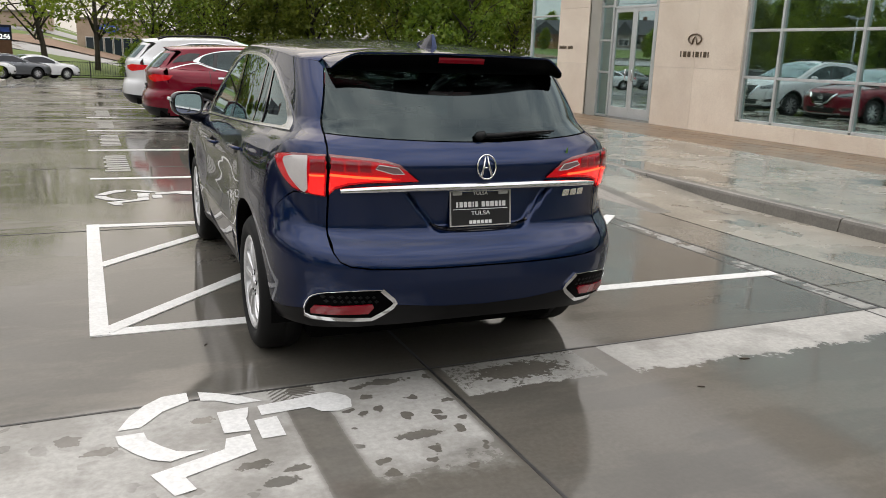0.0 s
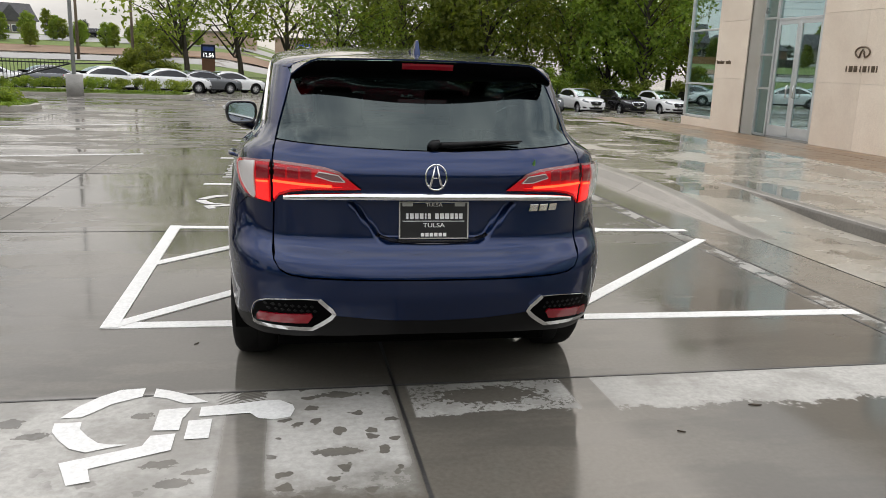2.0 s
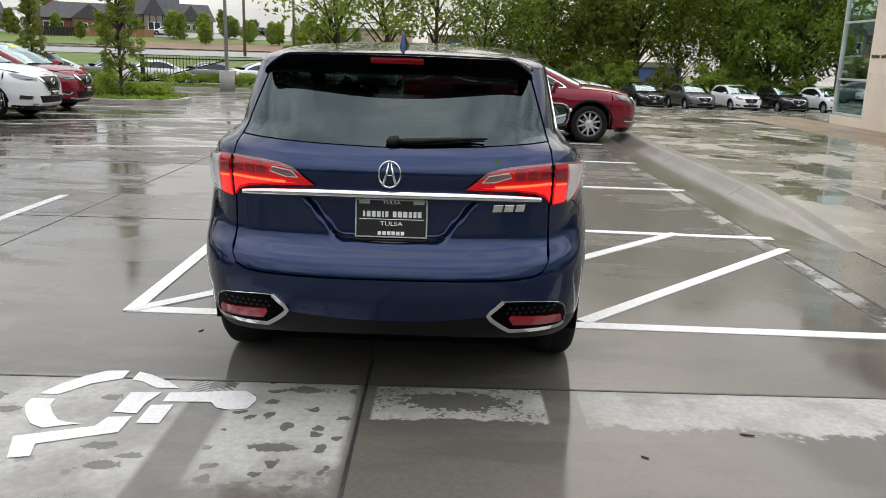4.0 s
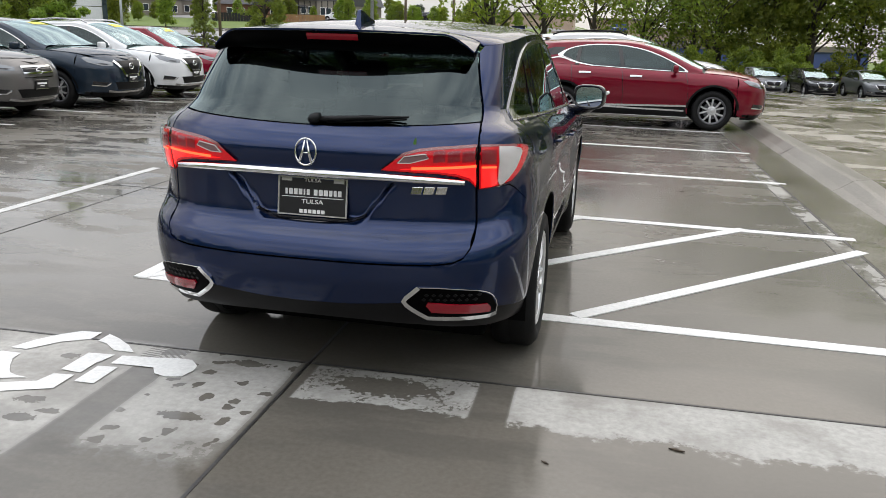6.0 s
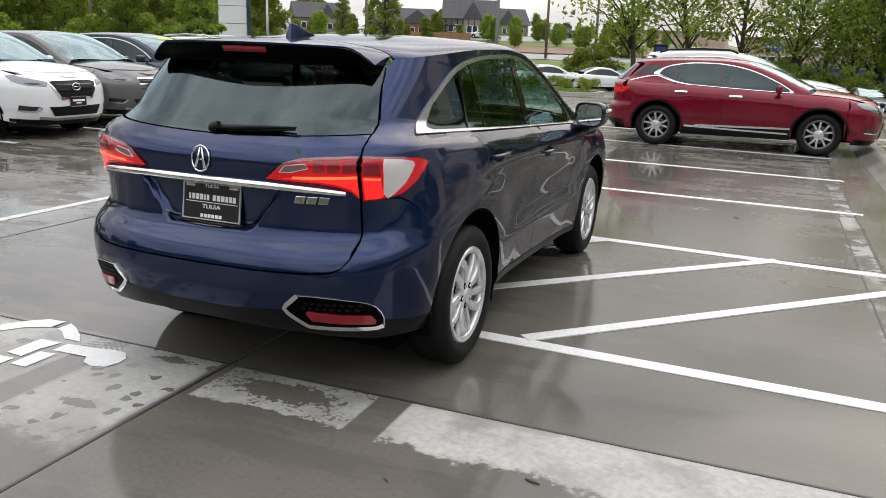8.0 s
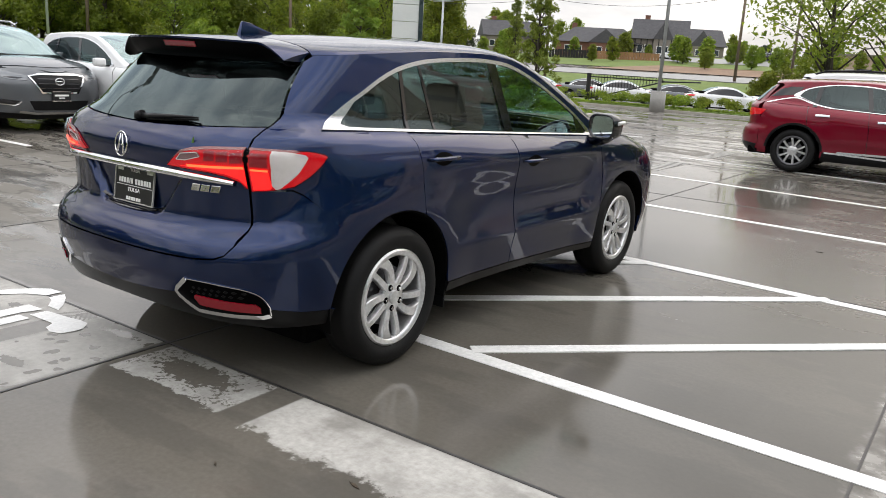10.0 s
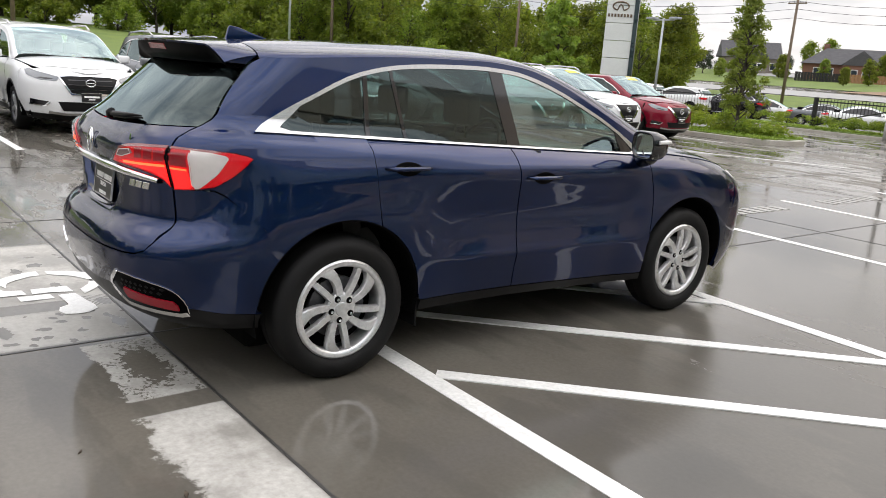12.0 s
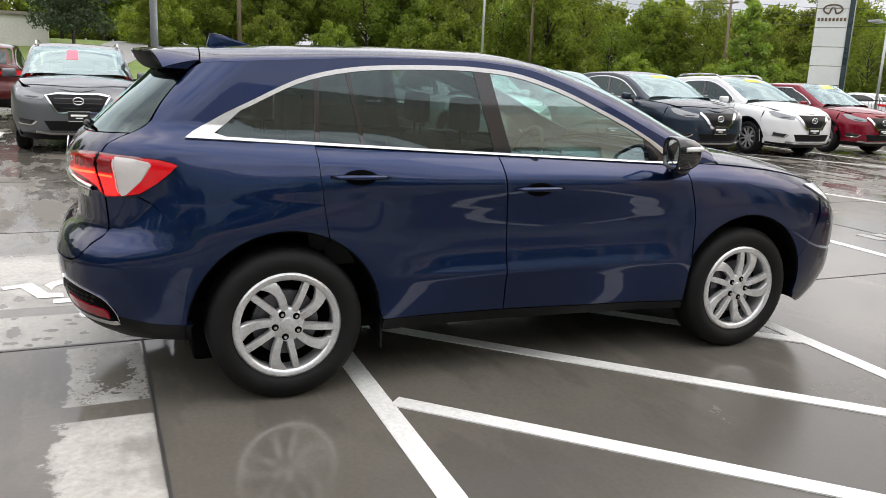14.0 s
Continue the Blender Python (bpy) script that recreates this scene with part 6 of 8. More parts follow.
def make_car(name, label, paint, L=4.75, W=1.9, H=1.69, kind="suv", face="oval", m=None, wheel="five", rails=False, sticker=None, group="", step=0.09, lamps=REDLENS, lod=1, trim=True, sill_chrome=False, kick=0.0, outline=None):
    """A parked car. Its tail is at y = 0 and its nose at y = L; m puts the middle of it down."""
    sz, hw = H / 1.65, W / 2
    kx = hw / .936
    fl = L / 4.685
    R = .365 if kind == "suv" else .33
    hubs = ((.99 * fl * (.96 if kind == "sedan" else 1), R), (L - 1.0 * fl, R))
    z = lambda v: v * sz
    prof = [(a, b * kx) for a, b in ((.20, .83), (.27, .875), (.33, .893), (.40, .897), (.5, .905), (.6, .925), (.7, .932), (.8, .936), (.9, .938), (1.0, .930), (1.05, .920), (1.09, .90), (1.12, .875), (1.15, .845))]
    if kind == "suv":
        tail = [(z(a), b) for a, b in ((.2, .25), (.30, .12), (.42, .02), (.55, .0), (.70, .03), (.80, .09), (1.0, .09), (1.1, .09), (1.22, .17), (1.43, .37), (1.56, .5), (1.66, .62))]
        belt = [(0, z(1.20)), (.6, z(1.18)), (2.95 * fl, z(1.08)), (L - 1.20, z(1.065)), (L - .80, z(1.04)), (L - .40, z(.98)), (L - .15, z(.90)), (L, z(.78))]
        edge = [(.36, z(1.50)), (1.0, z(1.555)), (1.5, z(1.583)), (2.0, z(1.588)), (2.3, z(1.566)), (2.55 * fl, z(1.49)), (2.8 * fl, z(1.38)), (3.05 * fl, z(1.25)), (3.3 * fl, z(1.13)), (3.5 * fl, z(1.07))]
        crown = [(.36, z(1.57)), (.8, z(1.615)), (1.4, z(1.645)), (2.0, z(1.652)), (2.4, z(1.625)), (2.8 * fl, z(1.53)), (3.05 * fl, z(1.435)), (3.3 * fl, z(1.31)), (3.5 * fl, z(1.21)), (3.7 * fl, z(1.10))]
        nose = [(z(.2), .16), (z(.35), .02), (z(.5), .0), (z(.75), .015), (z(.9), .09), (z(1.0), .20), (z(1.1), .4)]
        dlo = [(.62, 1.20), (.80, 1.33), (1.05, 1.44), (1.35, 1.51), (1.75, 1.535), (2.1, 1.53), (2.4 * fl, 1.47), (2.7 * fl, 1.36), (3.0 * fl, 1.20), (3.12 * fl, 1.10)]
    else:
        tail = [(z(a), b) for a, b in ((.2, .25), (.30, .12), (.42, .02), (.65, .0), (.95, .04), (1.08, .12), (1.13, .35), (1.2, .65), (1.35, 1.0), (1.5, 1.35), (1.66, 1.7))]
        belt = [(0, z(1.14)), (.9, z(1.13)), (2.95 * fl, z(1.06)), (L - 1.20, z(1.03)), (L - .80, z(.99)), (L - .40, z(.92)), (L - .15, z(.85)), (L, z(.75))]
        edge = [(.9, z(1.14)), (1.2, z(1.32)), (1.5, z(1.47)), (1.9, z(1.57)), (2.2, z(1.585)), (2.5 * fl, z(1.55)), (2.8 * fl, z(1.42)), (3.1 * fl, z(1.24)), (3.4 * fl, z(1.07))]
        crown = [(.9, z(1.22)), (1.2, z(1.42)), (1.5, z(1.56)), (1.9, z(1.64)), (2.2, z(1.65)), (2.5 * fl, z(1.61)), (2.8 * fl, z(1.50)), (3.1 * fl, z(1.34)), (3.4 * fl, z(1.16)), (3.6 * fl, z(1.06))]
        nose = [(z(.2), .16), (z(.35), .02), (z(.5), .0), (z(.75), .03), (z(.9), .15), (z(1.0), .35)]
        dlo = [(1.0, 1.15), (1.2, 1.27), (1.5, 1.42), (1.8, 1.50), (2.2, 1.53), (2.5 * fl, 1.49), (2.8 * fl, 1.36), (3.05 * fl, 1.21), (3.2 * fl, 1.09)]
    dlo = outline or dlo
    S = Shape(L, hw, prof, tail, belt, edge, crown, nose, n=2.8, hubs=hubs, df=.85, tumble=.27)
    S.dtop = 0.2 if kind == "suv" else 0.0
    S.hood_crown = .085 * sz
    car = empty(name, m @ Matrix.Translation((0, -L / 2, 0)), label, "car", group)
    low = lambda y: S.belt(y)
    glass_foot = lambda y: S.belt(y) + kick * max(0.0, min(1.0, (1.55 - y) / .55)) ** 2
    arch_r = R + .075
    y_r, y_f = .42, L - .62

    def sides(nm, loop, mat, holes=(), parent=car, **k):
        k.setdefault("step", step)
        for sgn in (1, -1):
            skin(nm, S.on_side, loop, mat, parent, holes, sign=sgn, **k)
    bot = z(.30)
    lower = [(y, low(y) - .004) for y in np.linspace(y_r, y_f, 24)] + [(y_f, bot)] \
        + arc(hubs[1][0], R, arch_r, max(-8, math.degrees(math.asin((bot - R) / arch_r))), 180 - math.degrees(math.asin((bot - R) / arch_r)), 18)[(0 if y_f > hubs[1][0] + arch_r else 4):] \
        + arc(hubs[0][0], R, arch_r, math.degrees(math.asin((bot - R) / arch_r)), 180 - math.degrees(math.asin((bot - R) / arch_r)), 18)
    if hubs[0][0] - arch_r > y_r + .02:
        lower += [(y_r, bot)]
    sides("body_side", lower, paint, step=step)
    if sill_chrome:
        sides("sill_cladding", [(hubs[0][0] + arch_r + .02, bot + .005), (hubs[1][0] - arch_r - .02, bot + .005), (hubs[1][0] - arch_r - .03, bot + .15), (hubs[0][0] + arch_r + .03, bot + .10)], PLASTIC, step=step, lift=.006, depth=.02)
        for sgn in (1, -1):
            strip("sill_trim", S.on_side, [(hubs[0][0] + arch_r + .25, bot + .115), (hubs[1][0] - arch_r - .03, bot + .15)], .035, CHROME, car, lift=.016, thick=.01, sign=sgn)
    dup = smooth_line([(y, z(v)) for y, v in dlo], .08)
    dl = dup + [(y, glass_foot(y) + .005) for y in np.linspace(dup[-1][0] - .02, dup[0][0] + .03, 20)]
    y0 = .64 if kind == "suv" else 1.0
    rail = [(y, S.edge(y) - .001) for y in np.linspace(y0, 3.42 * fl, 40)]
    upper = [(y0, low(y0))] + rail + [(3.5 * fl, low(3.5 * fl))] + [(y, low(y)) for y in np.linspace(3.4 * fl, y0 + .05, 16)]
    if kind == "suv":
        upper = [(S.rear(.68 * kx, v), v) for v in np.linspace(low(.3), z(1.49), 10)] + rail + [(3.5 * fl, low(3.5 * fl))] + [(y, low(y)) for y in np.linspace(3.4 * fl, .5, 16)]
    sides("window_surround", upper, paint, holes=[dl], step=step * .8)
    if trim:
        line = dup + [(y, glass_foot(y) + .004) for y in np.linspace(dup[-1][0], dup[0][0], 16)]
        sides("window_trim", line, CHROME, holes=[[(y + (.03 if i == 0 else 0), v - .016) for i, (y, v) in enumerate(dup[1:-1])] + [(y, glass_foot(y) + .014) for y in np.linspace(dup[-1][0] - .06, dup[0][0] + .09, 16)]], step=.05, lift=.006, depth=.01)
    if kick:      # the dark pillar behind the windows, and the bright line that sweeps back to the tail lamp
        sides("rear_pillar", [(.50, z(1.285)), (.86, z(1.335)), (dup[0][0] + .05, dup[0][1] + .02), (1.02, z(1.475)), (.82, z(1.475)), (.64, z(1.42))], GLOSSBLACK, lift=.003, depth=.004)
        for sgn in (1, -1):
            strip("belt_trim", S.on_side, smooth_line([(1.55, low(1.55) + .004), (1.2, glass_foot(1.2) - .006), (.95, glass_foot(.95) - .02), (.72, z(1.255)), (.46, z(1.175))], .05), .018, CHROME, car, lift=.007, thick=.01, sign=sgn)
    yb = 2.06 * fl
    sides("side_window", dl, TINT if lod else GLOSSBLACK, lift=-.003, depth=.003)
    for ya, yt in ((yb, yb - .09), (1.22 * fl if kind == "suv" else 1.35, 1.27 * fl if kind == "suv" else 1.45)):
        top_z = max(v for y, v in dup) - .02
        zt = min(top_z, np.interp(yt, [p[0] for p in dup], [p[1] for p in dup]) - .01)
        sides("window_pillar", [(ya - .03, low(ya)), (ya + .04, low(ya)), (yt + .04, zt), (yt - .03, zt)], GLOSSBLACK, lift=.002, depth=.004)
    # door gaps and handles
    if lod:
        for pts in ([(yb - .02, low(yb)), (yb + .02, z(.8)), (yb + .03, z(.34))], [(3.17 * fl, low(3.17 * fl)), (3.23 * fl, z(.8)), (3.23 * fl, z(.45))], [(1.13 * fl, low(1.1)), (1.16 * fl, R + arch_r * .95)]):
            for sgn in (1, -1):
                strip("door_gap", S.on_side, smooth_line(pts, .08), .008, GLOSSBLACK, car, lift=.0015, thick=.003, sign=sgn)
        for hy in (1.38 * fl, 2.30 * fl):
            hz = low(hy) - .125
            for sgn in (1, -1):
                strip("door_handle", S.on_side, [(hy - .11, hz), (hy, hz + .003), (hy + .11, hz)], .030, CHROME if trim else paint, car, lift=.03, thick=.03, sign=sgn)
    sill = [(hubs[0][0] + arch_r + .01, z(.335)), (hubs[1][0] - arch_r - .01, z(.335)), (hubs[1][0] - arch_r - .01, z(.25)), (hubs[0][0] + arch_r + .01, z(.25))]
    sides("sill", sill, PLASTIC, lift=.006, depth=.03)
    if trim and kind == "suv":
        for sgn in (1, -1):
            strip("sill_trim", S.on_side, [(hubs[0][0] + arch_r + .06, z(.40)), (2.3 * fl, z(.375)), (hubs[1][0] - arch_r - .06, z(.36))], .03, CHROME, car, lift=.01, thick=.012, sign=sgn)
    for hy, hz in hubs:
        sides("arch_moulding", arc(hy, hz, arch_r + .03, 4, 176, 20) + arc(hy, hz, arch_r - .008, 176, 4, 20), PLASTIC if kind == "suv" else paint, lift=.003, depth=.05, step=.08)
        for sgn in (1, -1):
            bm = bmesh.new()
            a = arc(hy, hz, arch_r + .004, -14, 194, 16)
            o, i = [bm.verts.new((sgn * (hw - .05), yy, zz)) for yy, zz in a], [bm.verts.new((sgn * .55, yy, zz)) for yy, zz in a]
            for k in range(16):
                bm.faces.new((o[k], o[k + 1], i[k + 1], i[k]))
            bm.faces.new(i)
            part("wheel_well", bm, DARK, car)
    # roof, glass, bonnet
    up = lambda p: Vector((0, 0, 1))
    if kind == "suv":
        r0, r1 = .40, 2.50
        skin("roof", S.on_top, [(u, r0 + .1 * abs(u) ** 2) for u in np.linspace(-1, 1, 17)] + [(u, r1 * fl - .1 * u * u) for u in np.linspace(1, -1, 17)], paint, car, step=step, out=up)
        gz = [(x, z(1.20)) for x in np.linspace(-.60, .60, 12)] + [(.56, z(1.46)), (-.56, z(1.46))]
        skin("rear_window", S.on_rear, gz, TINT, car, step=step, depth=.004, lift=.003)
        skin("tailgate", S.on_rear, [(-.68 * kx, z(1.195)), (.68 * kx, z(1.195)), (.62, z(1.49)), (.0, z(1.545)), (-.62, z(1.49))], paint, car, step=step, lift=-.004, depth=.0)
    else:
        skin("roof", S.on_top, [(u, 1.75) for u in np.linspace(-1, 1, 17)] + [(u, 2.5 * fl - .1 * u * u) for u in np.linspace(1, -1, 17)], paint, car, step=step, out=up)
        skin("rear_window", S.on_top, [(-.9, 1.02), (.9, 1.02), (.9, 1.74), (-.9, 1.74)], TINT, car, step=step, out=up, depth=.004)
        for a in (1, -1):
            skin("roof_pillar", S.on_top, [(a * .9, .98), (a, .98), (a, 1.74), (a * .9, 1.74)], paint, car, step=step, out=up)
        skin("boot_lid", S.on_hood, [(u, .16 + .2 * u * u) for u in np.linspace(-.98, .98, 13)] + [(u, 1.1) for u in np.linspace(.98, -.98, 13)], paint, car, step=step, out=up)
    w1 = 3.60 * fl
    skin("windscreen", S.on_top, [(u, 2.505 * fl - .1 * u * u) for u in np.linspace(-.92, .92, 15)] + [(u, w1 - .18 * u * u) for u in np.linspace(.92, -.92, 15)], CLEAR, car, step=step, out=up, depth=.004)
    for a in (1, -1):
        skin("windscreen_pillar", S.on_top, [(a * .92, 2.42 * fl), (a, 2.40 * fl), (a, 3.46 * fl), (a * .92, 3.46 * fl)], paint, car, step=step, out=up)
    skin("bonnet", S.on_hood, [(u, 3.50 * fl + .10 * (1 - u * u)) for u in np.linspace(-.98, .98, 17)] + [(u, L - .48 + .30 * (1 - abs(u) ** 2.4)) for u in np.linspace(.98, -.98, 17)], paint, car, step=step, out=up)
    skin("cowl", S.on_hood, [(-.97, 3.36 * fl), (.97, 3.36 * fl), (.97, 3.54 * fl), (-.97, 3.54 * fl)], PLASTIC, car, step=.15, lift=-.012, out=up)
    if sticker:
        a, b, c, d = (-.02, .20, 2.80, 3.16) if sticker is PINK else (-.30, .25, 2.62, 2.80)
        skin("price_sticker", S.on_top, [(a, c * fl), (b, c * fl), (b, d * fl), (a, d * fl)], sticker, car, step=.2, out=up, lift=.004, depth=.001)
    # tail
    rb = [(0, low(.1) - .005), (.5, low(.2) - .005), (S.s_of(y_r, low(y_r)), low(y_r) - .005)]
    rb += [(S.s_of(y_r, v), v) for v in (z(.9), z(.7), z(.5), z(.36))] + [(.6, z(.32))]
    skin("tail_panel", S.wrap, rb + [(0, z(.32))] + [(-a, b) for a, b in rb[::-1] if a > 0], paint, car, step=step)
    lw = [(0, z(.48)), (.7, z(.46)), (S.s_of(y_r - .02, z(.44)), z(.44)), (S.s_of(y_r - .02, z(.30)), z(.30)), (.6, z(.28))]
    skin("lower_bumper", S.wrap, lw + [(0, z(.28))] + [(-a, b) for a, b in lw[::-1] if a > 0], PLASTIC, car, step=step, lift=.006)
    plate(car, pose(0, S.rear(0, z(.80)) - .015, z(.80)))
    for sgn in (1, -1):
        skin("tail_lamp", S.wrap, [(.42, z(1.03)), (.68, z(1.07)), (S.s_of(.50, z(1.06)), z(1.06)), (S.s_of(.42, z(.97)), z(.97)), (.68, z(.93)), (.45, z(.98))], lamps, car, step=.07, lift=.008, depth=.014, sign=sgn)
    # nose
    def f_s(y, v):
        return .62 + S.front(.62, v) - y
    def fx(y, v):
        return (f_s(y, v), v)
    fb = [(0, z(.995)), (.3, z(.992)), (.5, z(.98))] + [fx(L - .42, z(.965)), fx(y_f, low(y_f) - .005)] + [fx(y_f, v) for v in (z(.8), z(.6), z(.5))]
    if hubs[1][0] + arch_r > y_f:
        fb += [fx(hubs[1][0] + arch_r * math.cos(a), R + arch_r * math.sin(a)) for a in np.linspace(.45, -.15, 6)]
    fb += [(.9, z(.27)), (.5, z(.24))]
    skin("front_bumper", S.wrap_front, fb + [(0, z(.24))] + [(-a, b) for a, b in fb[::-1] if a > 0], paint, car, step=step)
    skin("bonnet_lip", S.on_hood, [(u, L - .49 + .30 * (1 - abs(u) ** 2.4)) for u in np.linspace(-.97, .97, 17)] + [(u, L - .36 + .28 * (1 - abs(u) ** 2.4)) for u in np.linspace(.97, -.97, 17)], paint, car, step=step, lift=-.01, out=up)
    gt, gb = z(.89), z(.62)
    if face == "vee":
        grille = [(-.40, gt), (.40, gt), (.20, gb), (-.20, gb)]
    elif face == "small":
        grille = [(-.36, z(.86)), (.36, z(.86)), (.36, z(.76)), (-.36, z(.76))]
    else:
        grille = [(-.46, z(.86)), (-.30, gt), (.30, gt), (.46, z(.86)), (.30, gb), (-.30, gb)]
    g = skin("grille", S.wrap_front, grille, PLASTIC, car, step=.06, lift=.010, depth=.02)
    if face == "vee":
        strip("grille_vee", S.wrap_front, [(-.44, gt), (-.36, z(.80)), (-.22, gb), (.0, gb - .01), (.22, gb), (.36, z(.80)), (.44, gt)], .055, CHROME, g, lift=.022, thick=.02)
    else:
        strip("grille_frame", S.wrap_front, grille + [grille[0]], .028, CHROME, g, lift=.018, thick=.02)
        if lod:
            for k in range(3):
                v = gb + (gt - gb) * (k + 1) / 4
                strip("grille_bar", S.wrap_front, [(-.34, v), (.34, v)], .014, GLOSSBLACK, g, lift=.014, thick=.01)
    bm = bmesh.new()
    tube([(.075 * math.sin(a), 0, .055 * math.cos(a)) for a in np.linspace(0, 2 * math.pi, 21)], .010, 6, bm)
    cyl(bm, (-.06, 0, 0), (.06, 0, 0), .009, seg=6)
    e = part("emblem", bm, CHROME, g, "chrome ring emblem")
    e.matrix_local = pose(0, S.front(0, z(.79)) + .02, z(.79))
    skin("lower_intake", S.wrap_front, [(-.50, z(.50)), (.50, z(.50)), (.42, z(.36)), (-.42, z(.36))], PLASTIC, car, step=.08, lift=.008, depth=.02)
    strip("skid_trim", S.wrap_front, [(-.62, z(.34)), (-.4, z(.315)), (.4, z(.315)), (.62, z(.34))], .035, SATIN, car, lift=.014, thick=.02)
    skin("lower_bumper", S.wrap_front, [(-.95, z(.33)), (-.5, z(.30)), (.5, z(.30)), (.95, z(.33)), (.9, z(.24)), (.5, z(.22)), (-.5, z(.22)), (-.9, z(.24))], PLASTIC, car, step=.1, lift=.006)
    plate(car, pose(0, S.front(0, z(.57)) + .022, z(.57), 0, 0, 180))
    for sgn in (1, -1):
        hl = skin("head_lamp", S.wrap_front, [(.46, z(.86)), (.62, z(.90)), fx(L - .44, z(.96)), fx(L - .52, z(.945)), fx(L - .40, z(.87)), (.68, z(.81)), (.50, z(.80))], LAMPGLASS, car, step=.06, lift=.008, depth=.016, sign=sgn)
        skin("lamp_core", S.wrap_front, [(.54, z(.835)), (.66, z(.85)), (.72, z(.84)), (.62, z(.822))], GLOSSBLACK, hl, step=.05, lift=.011, depth=.003, sign=sgn)
        fg = skin("fog_lamp", S.wrap_front, [(.62, z(.50)), (.82, z(.53)), (.84, z(.46)), (.66, z(.44))], GLOSSBLACK, car, step=.06, lift=.008, depth=.01, sign=sgn)
        strip("fog_trim", S.wrap_front, [(.60, z(.49)), (.65, z(.435)), (.85, z(.455))], .018, CHROME, fg, lift=.014, thick=.012, sign=sgn)
        bm = bmesh.new()
        box(bm, -.11, -.05, -.07, .11, .05, .07, 0.04)
        mr = part("door_mirror", bm, paint, car, smooth=60)
        mr.matrix_local = pose(sgn * (hw + .09), 2.98 * fl, z(1.14))
        part("mirror_glass", boxes((-.09, -.056, -.055, .09, -.05, .055)), MATS["mirror"], mr)
        part("mirror_arm", boxes((-sgn * .19, -.02, -.075, sgn * .02, .02, -.045), bevel=.01), PLASTIC, mr)
        if rails:
            bm = bmesh.new()
            tube([(sgn * S.side(y, S.edge(y)) * .90, y, S.edge(y) + h) for y, h in ((.75, .05), (.95, .095), (1.6, .10), (2.2, .098), (2.38, .05))], .018, 6, bm)
            part("roof_rail", bm, PLASTIC if rails == "black" else SATIN, car)
    # inside
    part("cabin_floor", boxes((-hw + .12, .25, z(.27), hw - .12, L - .35, z(.40)), bevel=.03), DARK, car)
    if lod:
        for x in (-.37, .37):
            for y in (2.2 * fl, 1.3 * fl):
                bm = bmesh.new()
                box(bm, x - .24, y - .06, .5, x + .24, y + .45, .66, .05)
                box(bm, x - .23, y - .16, .6, x + .23, y, z(1.12), .05)
                box(bm, x - .12, y - .2, z(1.16), x + .12, y - .1, z(1.36), .035)
                part("seat", bm, SEATCLOTH, car, smooth=50)
        part("dashboard", boxes((-hw + .2, 3.0 * fl, z(.7), hw - .2, 3.42 * fl, z(1.02)), bevel=.06), PLASTIC, car)
    else:
        part("cabin", boxes((-hw + .22, .7, .4, hw - .22, 2.6 * fl, z(1.30)), bevel=.1), DARK, car)
    add_wheels(car, wheel + str(R), hubs, hw - .025, R, R - .115, wheel, 32)
    return car


RED = car_paint("deep_red_paint", (.135, .004, .014), .3)
WHITE = car_paint("white_paint", (.62, .63, .63), 0.0)
GREY = car_paint("grey_paint", (0.0935, 0.0986, 0.1054), .5)
LGREY = car_paint("warm_grey_paint", (.11, .105, .10), .5)
DKBLUE = car_paint("slate_blue_paint", (.014, .023, .036), .4)
BLACKP = car_paint("black_paint", (.006, .006, .008), .2)
YELLOW = plain("yellow_sticker", (.75, .62, .05), .5)
PINK = plain("pink_paper", (.8, .16, .22), .7)


def at(x, y, yaw, z=0.0):
    """Middle of the car and the way its nose points: 0 is +y, -90 is +x."""
    return pose(x, y, land(x, y) + z, 0, 0, yaw)


# red SUV and its neighbour in the stalls ahead
make_car("suv_car", "deep red SUV parked nose to the kerb", RED, 4.76, 1.91, 1.59, "suv", "vee", at(3.52, 16.68, -90), "ten", step=.05, sill_chrome=True, kick=.135,
         outline=[(.88, 1.345), (1.0, 1.42), (1.2, 1.495), (1.5, 1.545), (1.85, 1.555), (2.15, 1.535), (2.5, 1.465), (2.8, 1.355), (3.1, 1.205), (3.26, 1.10)])
make_car("suv_car", "white SUV with black roof rails beside the red one", WHITE, 4.75, 1.9, 1.74, "suv", "vee", at(3.3, 19.75, -90), "ten", "black")
# western row, noses towards the navy car
ROW = [
    ("dark grey SUV with a pink tag in its windscreen", GREY, 5.0, 1.96, 1.74, "oval", "five", -10.1, 3.35, PINK, "satin"),
    ("white SUV with roof rails in the western row", WHITE, 5.0, 1.96, 1.76, "oval", "five", -10.6, 6.05, None, "satin"),
    ("dark grey SUV in the western row", GREY, 5.0, 1.96, 1.74, "oval", "five", -10.1, 8.45, None, "satin"),
    ("white SUV with a dark mesh grille", WHITE, 4.75, 1.9, 1.68, "oval", "five", -8.5, 10.35, None, False),
    ("warm grey older SUV in the western row", LGREY, 4.6, 1.87, 1.66, "small", "five", -8.9, 12.65, None, False),
    ("slate blue SUV with a yellow windscreen sticker", DKBLUE, 4.9, 1.91, 1.69, "vee", "ten", -8.85, 15.1, YELLOW, False),
    ("white SUV with a yellow windscreen sticker", WHITE, 4.65, 1.84, 1.68, "vee", "ten", -8.75, 17.7, YELLOW, "satin"),
    ("red small SUV with a yellow windscreen sticker", RED, 4.3, 1.76, 1.59, "vee", "five", -9.0, 20.4, YELLOW, False),
]
